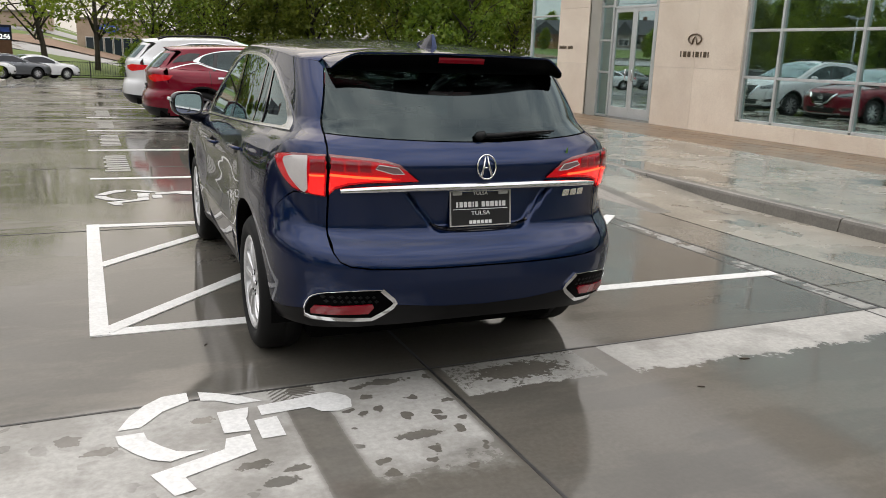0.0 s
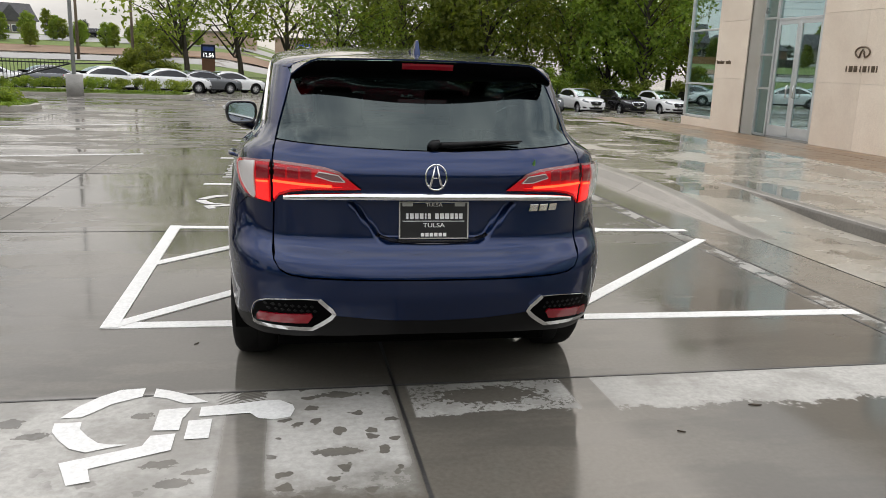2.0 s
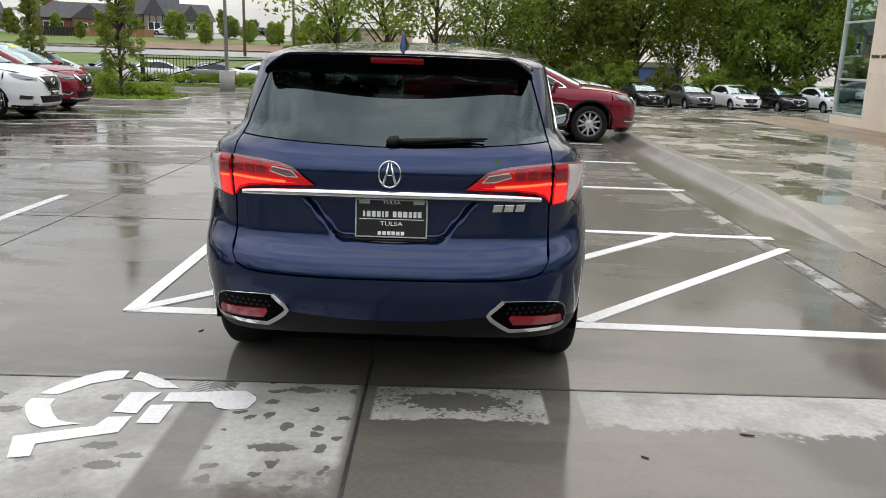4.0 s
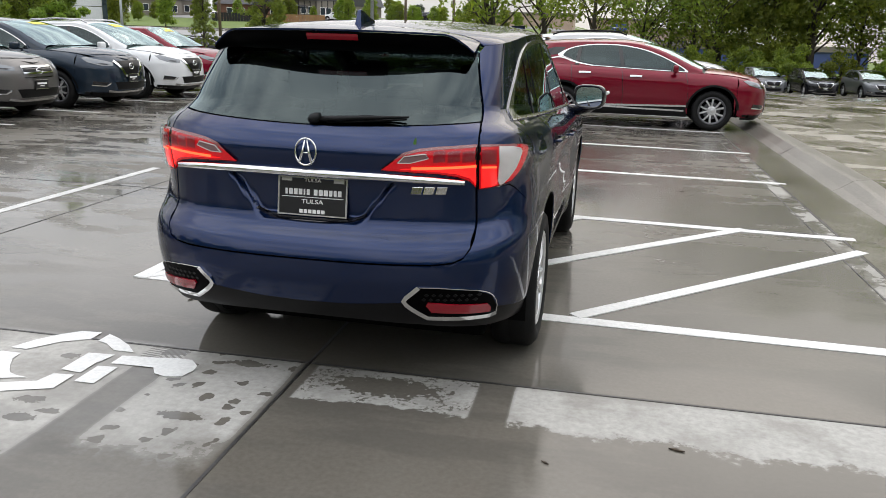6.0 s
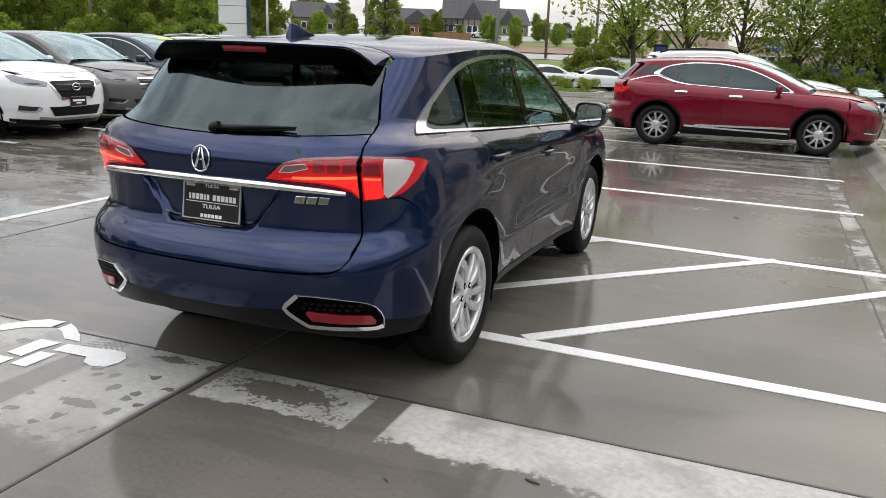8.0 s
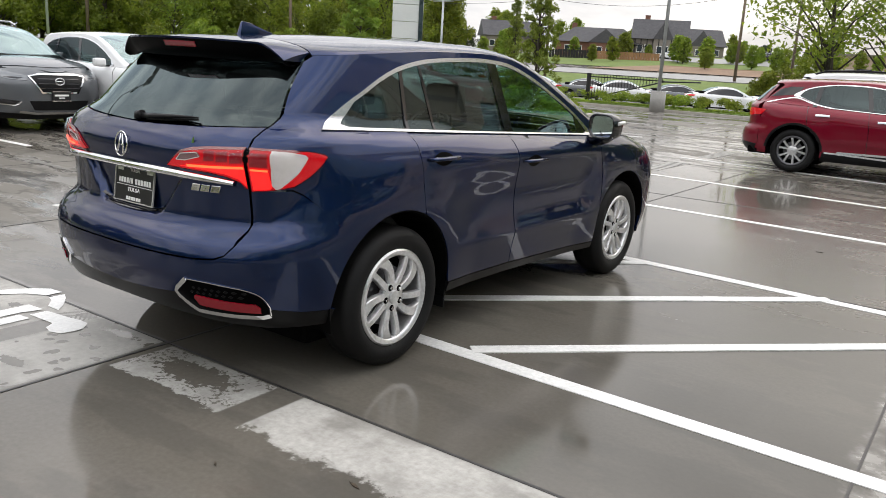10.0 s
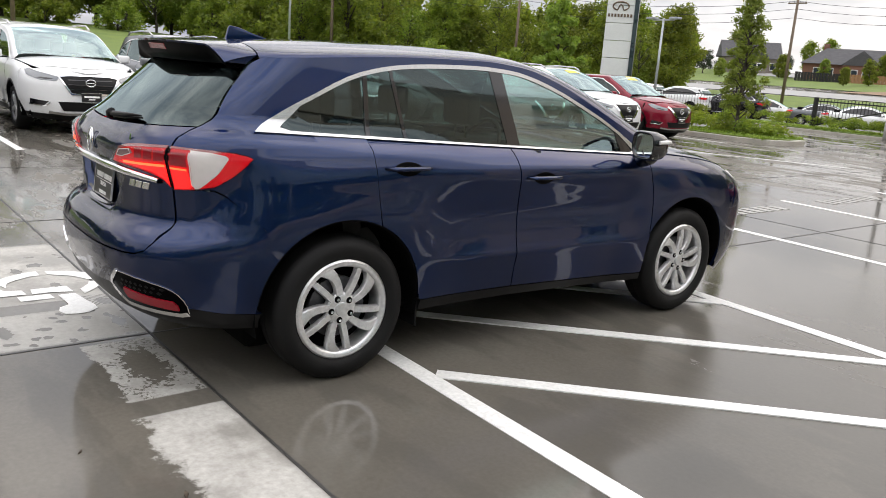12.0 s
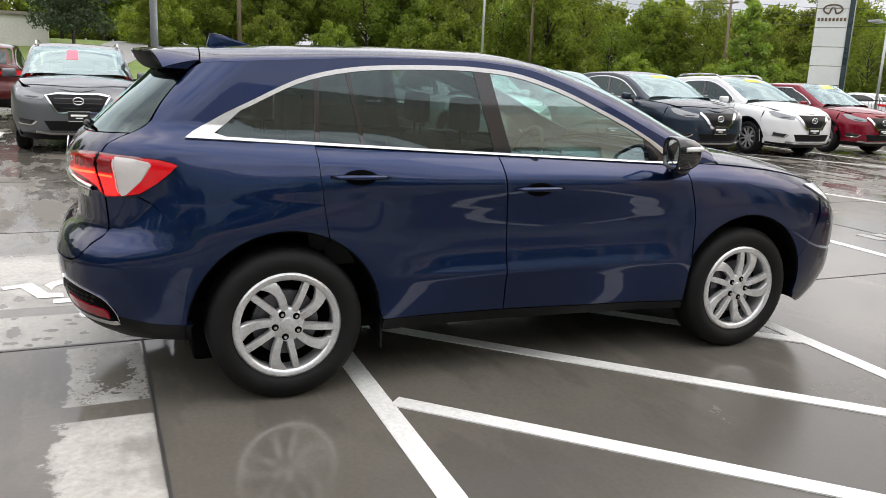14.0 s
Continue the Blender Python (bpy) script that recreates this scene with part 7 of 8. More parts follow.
for lab, pt, L, W, H, fc, wh, x, y, st, rl in ROW:
    make_car("suv_car", lab, pt, L, W, H, "suv", fc, at(x, y, -90), wh, rl, st, "cars in the western row", step=.07, trim=pt is not LGREY)
# cars that look away behind that row
a = make_car("suv_car", "white SUV seen from behind beyond the row", WHITE, 4.9, 1.95, 1.85, "suv", "oval", at(-17.2, 6.6, 90), "five", False, None, "cars behind the row", step=.1)
b = make_car("suv_car", "dark red SUV seen from behind beyond the row", car_paint("maroon_paint", (.06, .012, .012), .3), 4.7, 1.9, 1.75, "suv", "oval", at(-17.0, 1.2, 90), "five", False, None, "cars behind the row", step=.1)
# row of SUVs far to the north
far1 = make_car("suv_car", "black SUV in the far row", BLACKP, 4.65, 1.82, 1.62, "suv", "oval", at(23.7, 52.2, 186), "five", False, None, "cars in the far row", step=.11, lod=0)
far2 = make_car("suv_car", "grey SUV in the far row", GREY, 4.65, 1.82, 1.62, "suv", "oval", at(17.9, 52.2, 186), "five", False, None, "cars in the far row", step=.11, lod=0)
far3 = make_car("suv_car", "white SUV in the far row", WHITE, 4.65, 1.82, 1.62, "suv", "oval", at(20.8, 52.3, 186), "five", False, None, "cars in the far row", step=.11, lod=0)
for src, x in ((far3, 26.6), (far1, 29.5), (far1, 14.8), (far2, 12.0), (far2, 9.2)):
    copy_thing(src, at(x, 52.2, 186) @ Matrix.Translation((0, -2.32, 0)))
# white saloons beyond the planted strip
sed = make_car("saloon_car", "white saloon in the lower lot", WHITE, 4.9, 1.85, 1.44, "sedan", "vee", at(-8.6, 49.0, -62), "ten", False, None, "saloons in the lower lot", step=.13, lod=0)
sed2 = make_car("saloon_car", "grey saloon in the lower lot", GREY, 4.9, 1.85, 1.44, "sedan", "vee", at(-12.2, 51.2, -62), "ten", False, None, "saloons in the lower lot", step=.13, lod=0)
for src, x, y in ((sed, -5.6, 50.6), (sed2, -3.9, 52.6), (sed, -2.4, 54.2), (sed, -15.2, 49.6), (sed2, -18.4, 51.5), (sed, -21.6, 50.2)):
    copy_thing(src, at(x, y, -62) @ Matrix.Translation((0, -2.45, 0)))
wag = make_car("suv_car", "white SUV seen from behind in the lower lot", WHITE, 4.7, 1.85, 1.7, "suv", "oval", at(-25.5, 46, 100), "five", False, None, "cars in the lower lot", step=.13, lod=0)
wag2 = make_car("suv_car", "black SUV seen from behind in the lower lot", BLACKP, 4.7, 1.85, 1.7, "suv", "oval", at(-22.5, 47.5, 100), "five", False, None, "cars in the lower lot", step=.13, lod=0)
for src, x, y in ((wag, -28.2, 45), (wag2, -33.5, 42.5), (wag, -31, 44)):
    copy_thing(src, at(x, y, 100) @ Matrix.Translation((0, -2.35, 0)))
# a saloon inside the showroom
make_car("saloon_car", "red saloon inside the showroom", car_paint("show_red_paint", (.30, .012, .016), .2), 4.8, 1.85, 1.45, "sedan", "oval", pose(16.2, 9.9, HW + .02, 0, 0, -40), "ten", step=.09)
# ---------- trees and shrubs ----------
def leaf_material(name, a, b, back=0.35):
    m, nt, p = nodes_of(name)
    geo = nt.nodes.new("ShaderNodeNewGeometry")
    oi = nt.nodes.new("ShaderNodeObjectInfo")
    f = mathn(nt, "FRACT", mathn(nt, "ADD", geo.outputs["Random Per Island"], oi.outputs["Random"]))
    c = ramp(nt, f, a, b, 0.0, 1.0)
    c = mixc(nt, 0.35, c, ramp(nt, noise_node(nt, 0.9, 3), tuple(x * .6 for x in a), tuple(x * 1.25 for x in b)))
    hs = nt.nodes.new("ShaderNodeHueSaturation")
    nt.links.new(mathn(nt, "MULTIPLY_ADD", oi.outputs["Random"], .5, .75), hs.inputs["Value"])
    nt.links.new(mathn(nt, "MULTIPLY_ADD", oi.outputs["Random"], .035, .482), hs.inputs["Hue"])
    nt.links.new(c, hs.inputs["Color"])
    nt.links.new(hs.outputs[0], p.inputs["Base Color"])
    p.inputs["Roughness"].default_value = .55
    tr = nt.nodes.new("ShaderNodeBsdfTranslucent")
    nt.links.new(mixc(nt, 1.0, hs.outputs[0], (1.25, 1.35, .6), "MULTIPLY"), tr.inputs[0])
    mx = nt.nodes.new("ShaderNodeMixShader")
    mx.inputs[0].default_value = back
    nt.links.new(p.outputs[0], mx.inputs[1])
    nt.links.new(tr.outputs[0], mx.inputs[2])
    nt.links.new(mx.outputs[0], nt.nodes["Material Output"].inputs[0])
    return m


LEAF = leaf_material("dark_leaves", (.08, .13, .018), (.26, .30, .05), .58)
LEAFY = leaf_material("fresh_leaves", (.13, .20, .03), (.25, .32, .06), .5)
LEAFD = leaf_material("pine_needles", (.018, .035, .014), (.04, .06, .022), .15)
BARK = surf("bark", (.035, .028, .022), (.075, .062, .05), 3, .9, fine=25, bumps=.5, dist=.02, stretch=(1, 1, .25))


def leaves_mesh(name, rng, centres, radii, per, size, mat, flat=0.75, sides=4):
    """Many small leaf sprays round the given clump centres, with four corners or three."""
    C = np.repeat(np.array(centres, float), per, 0)
    R = np.repeat(np.array(radii, float), per)
    n = len(C)
    d = rng.normal(size=(n, 3))
    d /= np.linalg.norm(d, axis=1)[:, None]
    P = C + d * (R * rng.random(n) ** .45)[:, None] * np.array([1, 1, flat])
    nrm = rng.normal(size=(n, 3)) + d * .8
    nrm /= np.linalg.norm(nrm, axis=1)[:, None]
    t = np.cross(nrm, rng.normal(size=(n, 3)))
    t /= np.linalg.norm(t, axis=1)[:, None]
    b = np.cross(nrm, t)
    s = (size * (.5 + rng.random(n)))[:, None]
    if sides == 4:
        V = np.stack([P - t * s, P + b * s * .42 + nrm * s * .12, P + t * s, P - b * s * .42 + nrm * s * .12], 1).reshape(-1, 3)
    else:
        V = np.stack([P - t * s, P + t * s * .8 - b * s * .5, P + t * s * .5 + b * s * .6], 1).reshape(-1, 3)
    me = bpy.data.meshes.new(name)
    me.from_pydata(V.tolist(), [], np.arange(len(V)).reshape(-1, sides).tolist())
    me.materials.append(mat)
    return me


def tree_kind(seed, H, r, low, clumps, per, leaf, mat, lean=.3, spread=1.0, cone=False, thin=1.0):
    """Meshes of trunk and crown for a tree H high, with its crown's radius r, starting at the height low."""
    rng = np.random.default_rng(seed)
    top = Vector((rng.normal() * lean, rng.normal() * lean, H * .9))
    spine = [Vector((0, 0, -.3)), Vector((top.x * .1, top.y * .05, H * .12)), Vector((top.x * .35, top.y * .4, H * .4)), Vector((top.x * .8, top.y * .7, H * .68)), top]
    tr = (H * .012 + .05) * thin
    bm = tube(spine, [tr * 1.35, tr, tr * .75, tr * .45, tr * .12], 8)
    cs, rs = [], []
    for k in range(clumps):
        u = (k + .5) / clumps
        zc = low + (H - low) * (.06 + .9 * u)
        w = r * (1.15 - u) * 1.1 if cone else r * math.sin(math.pi * (.16 + .78 * u)) ** .7
        a = k * 2.399 + rng.normal() * .4
        q = w * spread * (.35 + .65 * rng.random())
        at_s = min(1.0, zc / (H * .9))
        ax = Vector((top.x * at_s, top.y * at_s, 0))
        c = Vector((ax.x + q * math.cos(a), ax.y + q * math.sin(a), zc + rng.normal() * .25))
        cs.append(tuple(c))
        rs.append(r * (.26 + .2 * rng.random()) * (.6 if cone else 1))
        if k % 2 == 0:
            s = Vector((top.x * at_s * .7, top.y * at_s * .7, max(low * .7, zc - q * .8)))
            mid = (s + c) / 2 + Vector((0, 0, .2 * q))
            tube([s, mid, c], [tr * .42, tr * .26, tr * .06], 5, bm)
    bmesh.ops.recalc_face_normals(bm, faces=bm.faces)
    trunk = bpy.data.meshes.new("trunk")
    bm.to_mesh(trunk)
    bm.free()
    trunk.polygons.foreach_set("use_smooth", [True] * len(trunk.polygons))
    trunk.materials.append(BARK)
    return trunk, leaves_mesh("crown", rng, cs, rs, per, leaf, mat, .75, 3)


KINDS = {
    "oak": tree_kind(1, 13, 4.2, 1.4, 60, 270, .19, LEAF), "elm": tree_kind(2, 14, 3.8, 1.1, 60, 270, .19, LEAF), "ash": tree_kind(3, 12, 3.6, .8, 56, 270, .18, LEAF),
    "far_oak": tree_kind(1, 13, 4.2, 1.0, 50, 70, .42, LEAF), "far_elm": tree_kind(2, 14, 3.8, 1.0, 50, 70, .42, LEAF), "far_ash": tree_kind(3, 12, 3.6, .6, 46, 70, .40, LEAF),
    "sparse": tree_kind(5, 10, 3.6, 2.4, 58, 62, .14, LEAF, .5, 1.15, thin=.8), "sparse2": tree_kind(6, 10.5, 3.2, 2.2, 54, 62, .14, LEAF, .8, 1.2, thin=.8),
    "sapling": tree_kind(7, 5.4, .66, .7, 190, 75, .038, LEAFY, .05, 1.0, True, .42), "cone": tree_kind(8, 4.1, 1.0, .3, 70, 150, .065, LEAFY, .05, 1.0, True, .6),
    "tall": tree_kind(12, 17, 4.4, 2.6, 64, 140, .19, LEAF, .5, 1.1, thin=.8),
    "pine": tree_kind(9, 7.5, 3.0, 1.8, 40, 260, .14, LEAFD, .3, 1.25), "bush": tree_kind(10, 3.0, 1.9, .1, 26, 200, .13, LEAF, .2, 1.2),
}
NAMES = {"tall": "tall bare-stemmed broadleaf tree", "oak": "dark green broadleaf tree", "elm": "tall dark green broadleaf tree", "ash": "green broadleaf tree", "far_oak": "dark green broadleaf tree", "far_elm": "tall dark green broadleaf tree", "far_ash": "green broadleaf tree", "sparse": "thinly leaved tree against the sky",
         "sparse2": "thinly leaved tree with leaning limbs", "sapling": "slim young tree with light green leaves", "cone": "cone-shaped bright green young tree", "pine": "dark spreading pine tree", "bush": "dense green bush"}


def plant(kind, x, y, s=1.0, yaw=0.0, where="", group="", wide=1.0):
    top = empty("bush" if kind == "bush" else "tree", pose(x, y, land(x, y), 0, 0, yaw), NAMES[kind] + (" " + where if where else ""), "bush" if kind == "bush" else "tree", group)
    top.scale = (s * wide, s * wide, s)
    for nm, me in zip(("trunk", "crown"), KINDS[kind]):
        o = new(nm, me)
        o.parent = top
    return top


def polar(az, d, x0=2.0, y0=0.5):
    return x0 - d * math.sin(radians(az)), y0 + d * math.cos(radians(az))


rng = np.random.default_rng(11)
for i, az in enumerate(np.arange(-7.5, -37, -2.9)):
    for d, ks in ((69, ("sparse", "ash", "tall", "sparse2")), (79, ("tall", "tall", "oak", "tall"))):
        if d > 70 and az > -25 and i % 2:
            continue
        x, y = polar(az + rng.normal() * .6, d + rng.normal() * 1.5)
        plant(ks[(i + (d > 70)) % 4], x, y, (1.25 if d > 70 else .85) + .35 * rng.random(), rng.random() * 360, "behind the far row of cars", "northern trees")
    x, y = polar(az + .9, 64.5 + rng.normal())
    plant("bush", x, y, .65 + .35 * rng.random(), rng.random() * 360, "under the trees", "northern bushes")
for i, az in enumerate(np.arange(-2.6, -8, -1.8)):
    x, y = polar(az, 70 + 5 * (i % 2))
    plant(("sparse", "sparse2")[i % 2], x, y, 1.05 + .2 * rng.random(), rng.random() * 360, "beyond the fence", "trees beyond the fence")
    x, y = polar(az + .4, 68)
    plant("bush", x, y, .7 + .3 * rng.random(), rng.random() * 360, "under the trees", "northern bushes")
for az, d, k, s in ((7.2, 66, "sparse", 1.5), (3.6, 70, "sparse2", 1.45), (.6, 72, "sparse2", 1.4), (9.8, 62, "bush", .9), (10.6, 63, "bush", .8), (8.6, 95, "bush", 1.2)):
    x, y = polar(az, d)
    plant(k, x, y, s, az * 40, "beyond the fence", "trees beyond the fence")
for i, az in enumerate(np.arange(9, 36, 1.25)):
    x, y = polar(az + rng.normal() * .4, 185 + rng.normal() * 18)
    plant(("far_oak", "far_ash", "far_elm", "pine")[i % 4], x, y, (.22 if az < 20 else .32) + .2 * rng.random() + (.2 if az > 29 or 24 < az < 26 else 0), rng.random() * 360, "on the hill behind the houses", "trees on the hill")
for i, az in enumerate(np.arange(36.5, 92, 2.0)):
    for d, ks in ((84, ("ash", "sparse", "tall", "elm")), (96, ("far_elm", "far_oak", "far_oak", "far_elm"))):
        if az > 84 and d < 90:
            continue
        x, y = polar(az + rng.normal() * .5, d + rng.normal() * 2.5, 5.5, 2.5)
        plant(ks[(i + (d > 90)) % 4], x, y, (.58 if az < 58 else .70) + .2 * rng.random(), rng.random() * 360, "along the western road", "western trees")
for az in np.arange(38, 84, 5.1):
    x, y = polar(az + rng.normal() * .6, 80 + rng.normal() * 1.5, 5.5, 2.5)
    plant("bush", x, y, .9 + .6 * rng.random(), rng.random() * 360, "under the western trees", "western bushes")
for az in np.arange(80, 99, 1.6):
    x, y = polar(az, 118 + 3 * rng.normal(), 6.2, 3.5)
    plant("bush", x, y, 1.5 + .6 * rng.random(), rng.random() * 360, "behind the grass slope", "western bushes")
for i, az in enumerate(np.arange(5.5, 19, .8)):
    x, y = polar(az + rng.normal() * .3, 134 + rng.normal() * 9)
    plant(("far_ash", "far_oak", "far_elm")[i % 3], x, y, .13 + .010 * (az - 5) + .08 * rng.random(), rng.random() * 360, "along the road up the hill", "trees on the hill")
for i, az in enumerate(np.arange(20.5, 37, 1.3)):
    x, y = polar(az + rng.normal() * .4, 143 + rng.normal() * 8)
    plant(("far_ash", "far_oak")[i % 2], x, y, .20 + .18 * rng.random(), rng.random() * 360, "between the houses", "trees on the hill")
x, y = polar(90.8, 66, 6.2, 3.5)
plant("pine", x, y, .85, 20, "on the grass slope")
x, y = polar(86.3, 72, 6.2, 3.5)
plant("ash", x, y, .42, 70, "on the grass slope")
for i, az in enumerate(np.arange(104, 262, 3.4)):      # the lot's far edge behind the camera
    x, y = polar(az, 74 + 6 * rng.normal())
    plant(("far_oak", "far_elm", "far_ash")[i % 3], x, y, .9 + .3 * rng.random(), rng.random() * 360, "at the southern edge of the lot", "southern trees")

# ---------- lawns, roads ----------
GRASS = surf("lawn", (.075, .125, .02), (.15, .20, .04), .5, .9, fine=22, bumps=.6, dist=.03)
MUD = surf("bare_earth", (.16, .10, .06), (.26, .17, .11), .4, .9, fine=14, bumps=.4, dist=.03)
ROAD = surf("far_road", (.20, .20, .195), (.28, .275, .265), .3, .5, fine=8, bumps=.1)


def field(name, pts, mat, lift, label, step=4.0):
    V, F = flat_mesh(pts, (), step)
    o = mesh_ob(name, [(x, y, land(x, y) + lift) for x, y in V], F, mat)
    return tagged(o, label, "lawn" if mat is GRASS else "road" if mat is ROAD else "ground", kind="structure")


field("lawn", [(-120, 112), (20, 112), (60, 150), (60, 240), (-160, 240), (-160, 112)], GRASS, .06, "mown green lawn on the hill", 9)
field("lawn", [(-70, 62), (16, 62), (20, 84), (-70, 84)], GRASS, .05, "mown green strip beyond the lower lot")
field("road", [(-120, 86), (60, 84), (60, 98), (-120, 104)], ROAD, .04, "pale concrete road beyond the lots", 6)
field("road", [(-80, 136), (15, 128), (15, 137), (-80, 156)], ROAD, .12, "pale concrete road up the hill", 5)
field("bare_bank", [(-45, 106), (5, 103), (5, 118), (-40, 122)], MUD, .09, "bare reddish bank beside the road")
field("lawn", [(-33, -40), (-33, 40), (-46, 60), (-70, 70), (-150, 110), (-150, -60)], GRASS, .05, "green grass slope west of the lot", 5)
field("road", [(-50, 2), (-52, 6), (-80, 11), (-120, 16), (-120, 11), (-80, 6)], ROAD, .09, "pale drive up the grass slope", 3)
field("lawn", [(30, 62), (-2, 62.5), (-2, 66), (10, 140), (90, 140), (90, 62)], GRASS, .055, "shaded grass under the trees", 6)

# ---------- planted island and strip ----------
KERBW = surf("island_kerb", (.30, .28, .24), (.42, .40, .35), 3, .55, fine=40, bumps=.2)


def island(name, pts, label, h=.14):
    top = empty(name, pose(0, 0, 0), label, "kerb", kind="structure")
    A = np.array(pts)
    c = A.mean(0)
    bm = bmesh.new()
    prism(bm, pts, "xy", -.05 + land(*c), h + land(*c), .02)
    part("kerb_ring", bm, KERBW, top)
    inner = [tuple(c + (p - c) * (1 - .17 / max(.5, np.linalg.norm(p - c)))) for p in A]
    bm = bmesh.new()
    prism(bm, inner, "xy", land(*c), h + .03 + land(*c))
    part("turf", bm, GRASS, top)
    return top


island("island", [(-11.6, 22.7), (-6.6, 22.75), (-5.8, 23.1), (-5.5, 23.8), (-5.6, 24.6), (-6.2, 25.1), (-11.6, 25.3)], "kerbed island with grass and low shrubs")
island("planted_strip", [(-20, 33.6), (-3.4, 33.3), (-2.6, 33.9), (-2.6, 35.6), (-3.6, 36.3), (-20, 36.4)], "kerbed strip with grass and low shrubs")


def low_shrub(x, y, r, h, seed, z0=.15, group="low shrubs", mat=None, label="low dark green shrub"):
    g = np.random.default_rng(seed)
    cs = [(x + r * .7 * g.normal() * .6, y + r * .7 * g.normal() * .6, land(x, y) + z0 + h * (.3 + .45 * g.random())) for _ in range(9)]
    o = new("shrub", leaves_mesh("shrub", g, cs, [r * .45] * 9, 75, .045, mat or LEAF, .6))
    return tagged(o, label, "shrub", group)


k = 0
for x0, x1, y0, n, h in ((-11.3, -8.0, 24.2, 9, .65), (-8.0, -6.2, 24.1, 5, .4), (-19.5, -9.6, 35.0, 10, .6), (-9.2, -3.2, 34.6, 14, .62)):
    for x in np.linspace(x0, x1, n):
        k += 1
        low_shrub(x + .2 * math.sin(k * 7), y0 + .5 * math.sin(k * 3.1), .5, h, k)
plant("sapling", -7.4, 23.9, 1.0, 0, "on the kerbed island")
plant("cone", -12.9, 21.9, .95, 0, "behind the row of cars")
plant("sapling", -19.5, 43, 1.1, 120, "in the planted strip")


def grass_tufts(name, x0, y0, x1, y1, n, seed, z0):
    g = np.random.default_rng(seed)
    cs = np.stack([x0 + (x1 - x0) * g.random(n), y0 + (y1 - y0) * g.random(n), np.full(n, z0)], 1)
    o = new(name, leaves_mesh(name, g, cs, np.full(n, .06), 7, .05, LEAFY, 1.0))
    return tagged(o, "tufts of bright green grass", "grass", kind="stuff")


grass_tufts("grass", -8.8, 22.9, -5.8, 24.9, 420, 5, .17)
grass_tufts("grass", -16, 33.6, -2.9, 34.3, 900, 6, .17 + land(-8, 34))

# ---------- posts, fences, signs ----------
STEEL = surf("galvanised_steel", (.34, .36, .37), (.46, .48, .49), 2, .45, .6, fine=40, bumps=.05)
IRON = surf("black_iron", (.012, .012, .013), (.025, .025, .026), 6, .45, .3, bumps=.05)
WOODP = surf("pole_wood", (.10, .075, .055), (.19, .14, .10), 3, .85, fine=30, bumps=.4, stretch=(1, 1, .15))
CONCB = surf("base_concrete", (.24, .235, .22), (.36, .35, .33), 2, .8, fine=30, bumps=.25)


def lamp_post(x, y, h=8.5, base=True, label="grey steel lamp post on a round concrete base"):
    z = land(x, y)
    top = empty("lamp_post", pose(x, y, z), label, "lamp post", "lamp posts")
    if base:
        part("base", cyl(bmesh.new(), (0, 0, -.05), (0, 0, .78), .30, .30, 28), CONCB, top)
    part("pole", cyl(bmesh.new(), (0, 0, .7 if base else 0), (0, 0, h), .075, .055, 12), STEEL, top)
    part("arm", boxes((-.7, -.04, h - .12, .7, .04, h - .04), bevel=.01), STEEL, top)
    for s in (1, -1):
        part("lamp_head", boxes((s * .45, -.17, h - .05, s * 1.05, .17, h + .06), bevel=.03), STEEL, top)


lamp_post(-10.7, 4.72)
lamp_post(-6.6, 32.6, 9)
x, y = polar(63, 50, 6, 2.7)
lamp_post(x, y, 9, False, "plain grey steel lamp post by the road")
x, y = polar(37.6, 46, 6, 2.7)
lamp_post(x, y, 5.0, False, "low grey steel lamp post by the road")


def power_pole(x, y, h, label="weathered wooden power pole"):
    top = empty("power_pole", pose(x, y, land(x, y)), label, "pole", "power poles")
    part("pole", cyl(bmesh.new(), (0, 0, -.3), (0, 0, h), .16, .11, 10), WOODP, top)
    part("crossarm", boxes((-.9, -.06, h - .75, .9, .06, h - .63), bevel=.01), WOODP, top)
    for u in (-.8, -.3, .3, .8):
        part("insulator", cyl(bmesh.new(), (u, 0, h - .63), (u, 0, h - .48), .04, .03, 8), STEEL, top)
    return Vector((x, y, land(x, y) + h - .5))


tops = []
for az, d, h in ((12.2, 92, 9.5), (15.6, 88, 10.5), (28.2, 84, 10), (46, 82, 10), (58.8, 78, 10.5), (78.5, 62, 10)):
    x, y = polar(az, d, 4.8, 1.5)
    tops.append(power_pole(x, y, h))
wires = empty("power_lines", pose(0, 0, 0), "thin sagging power lines between wooden poles", "cable")
for a, b in zip(tops, tops[1:]):
    for dz in (0, -.7, -1.5):
        part("wire", tube([a.lerp(b, t) + Vector((0, 0, dz - 4 * .9 * t * (1 - t))) for t in np.linspace(0, 1, 9)], .018, 4), IRON, wires)

# entrance pylon
SIGNW = surf("pylon_panel", (.56, .59, .57), (.66, .69, .66), .8, .55, bumps=.02, spec=.3)
pyl = empty("pylon_sign", pose(-19.1, 32.2, land(-19.1, 32.2), 0, 0, 34), "tall pale grey pylon sign with a dark metal edge", "sign")
for i in range(8):
    part("panel", boxes((-.72, -.14, .05 + .78 * i, .52, .14, .05 + .78 * (i + 1) - .025), bevel=.006), SIGNW, pyl)
part("edge_post", boxes((.53, -.20, 0, .72, .20, 6.3), bevel=.01), surf("pylon_edge", (.03, .05, .055), (.06, .085, .09), 3, .3, .6), pyl)
bm = bmesh.new()
tube([(-.10 + .36 * math.sin(a), -.15, 4.68 + .19 * math.cos(a)) for a in np.linspace(-2.75, 2.75, 31)], .035, 6, bm)
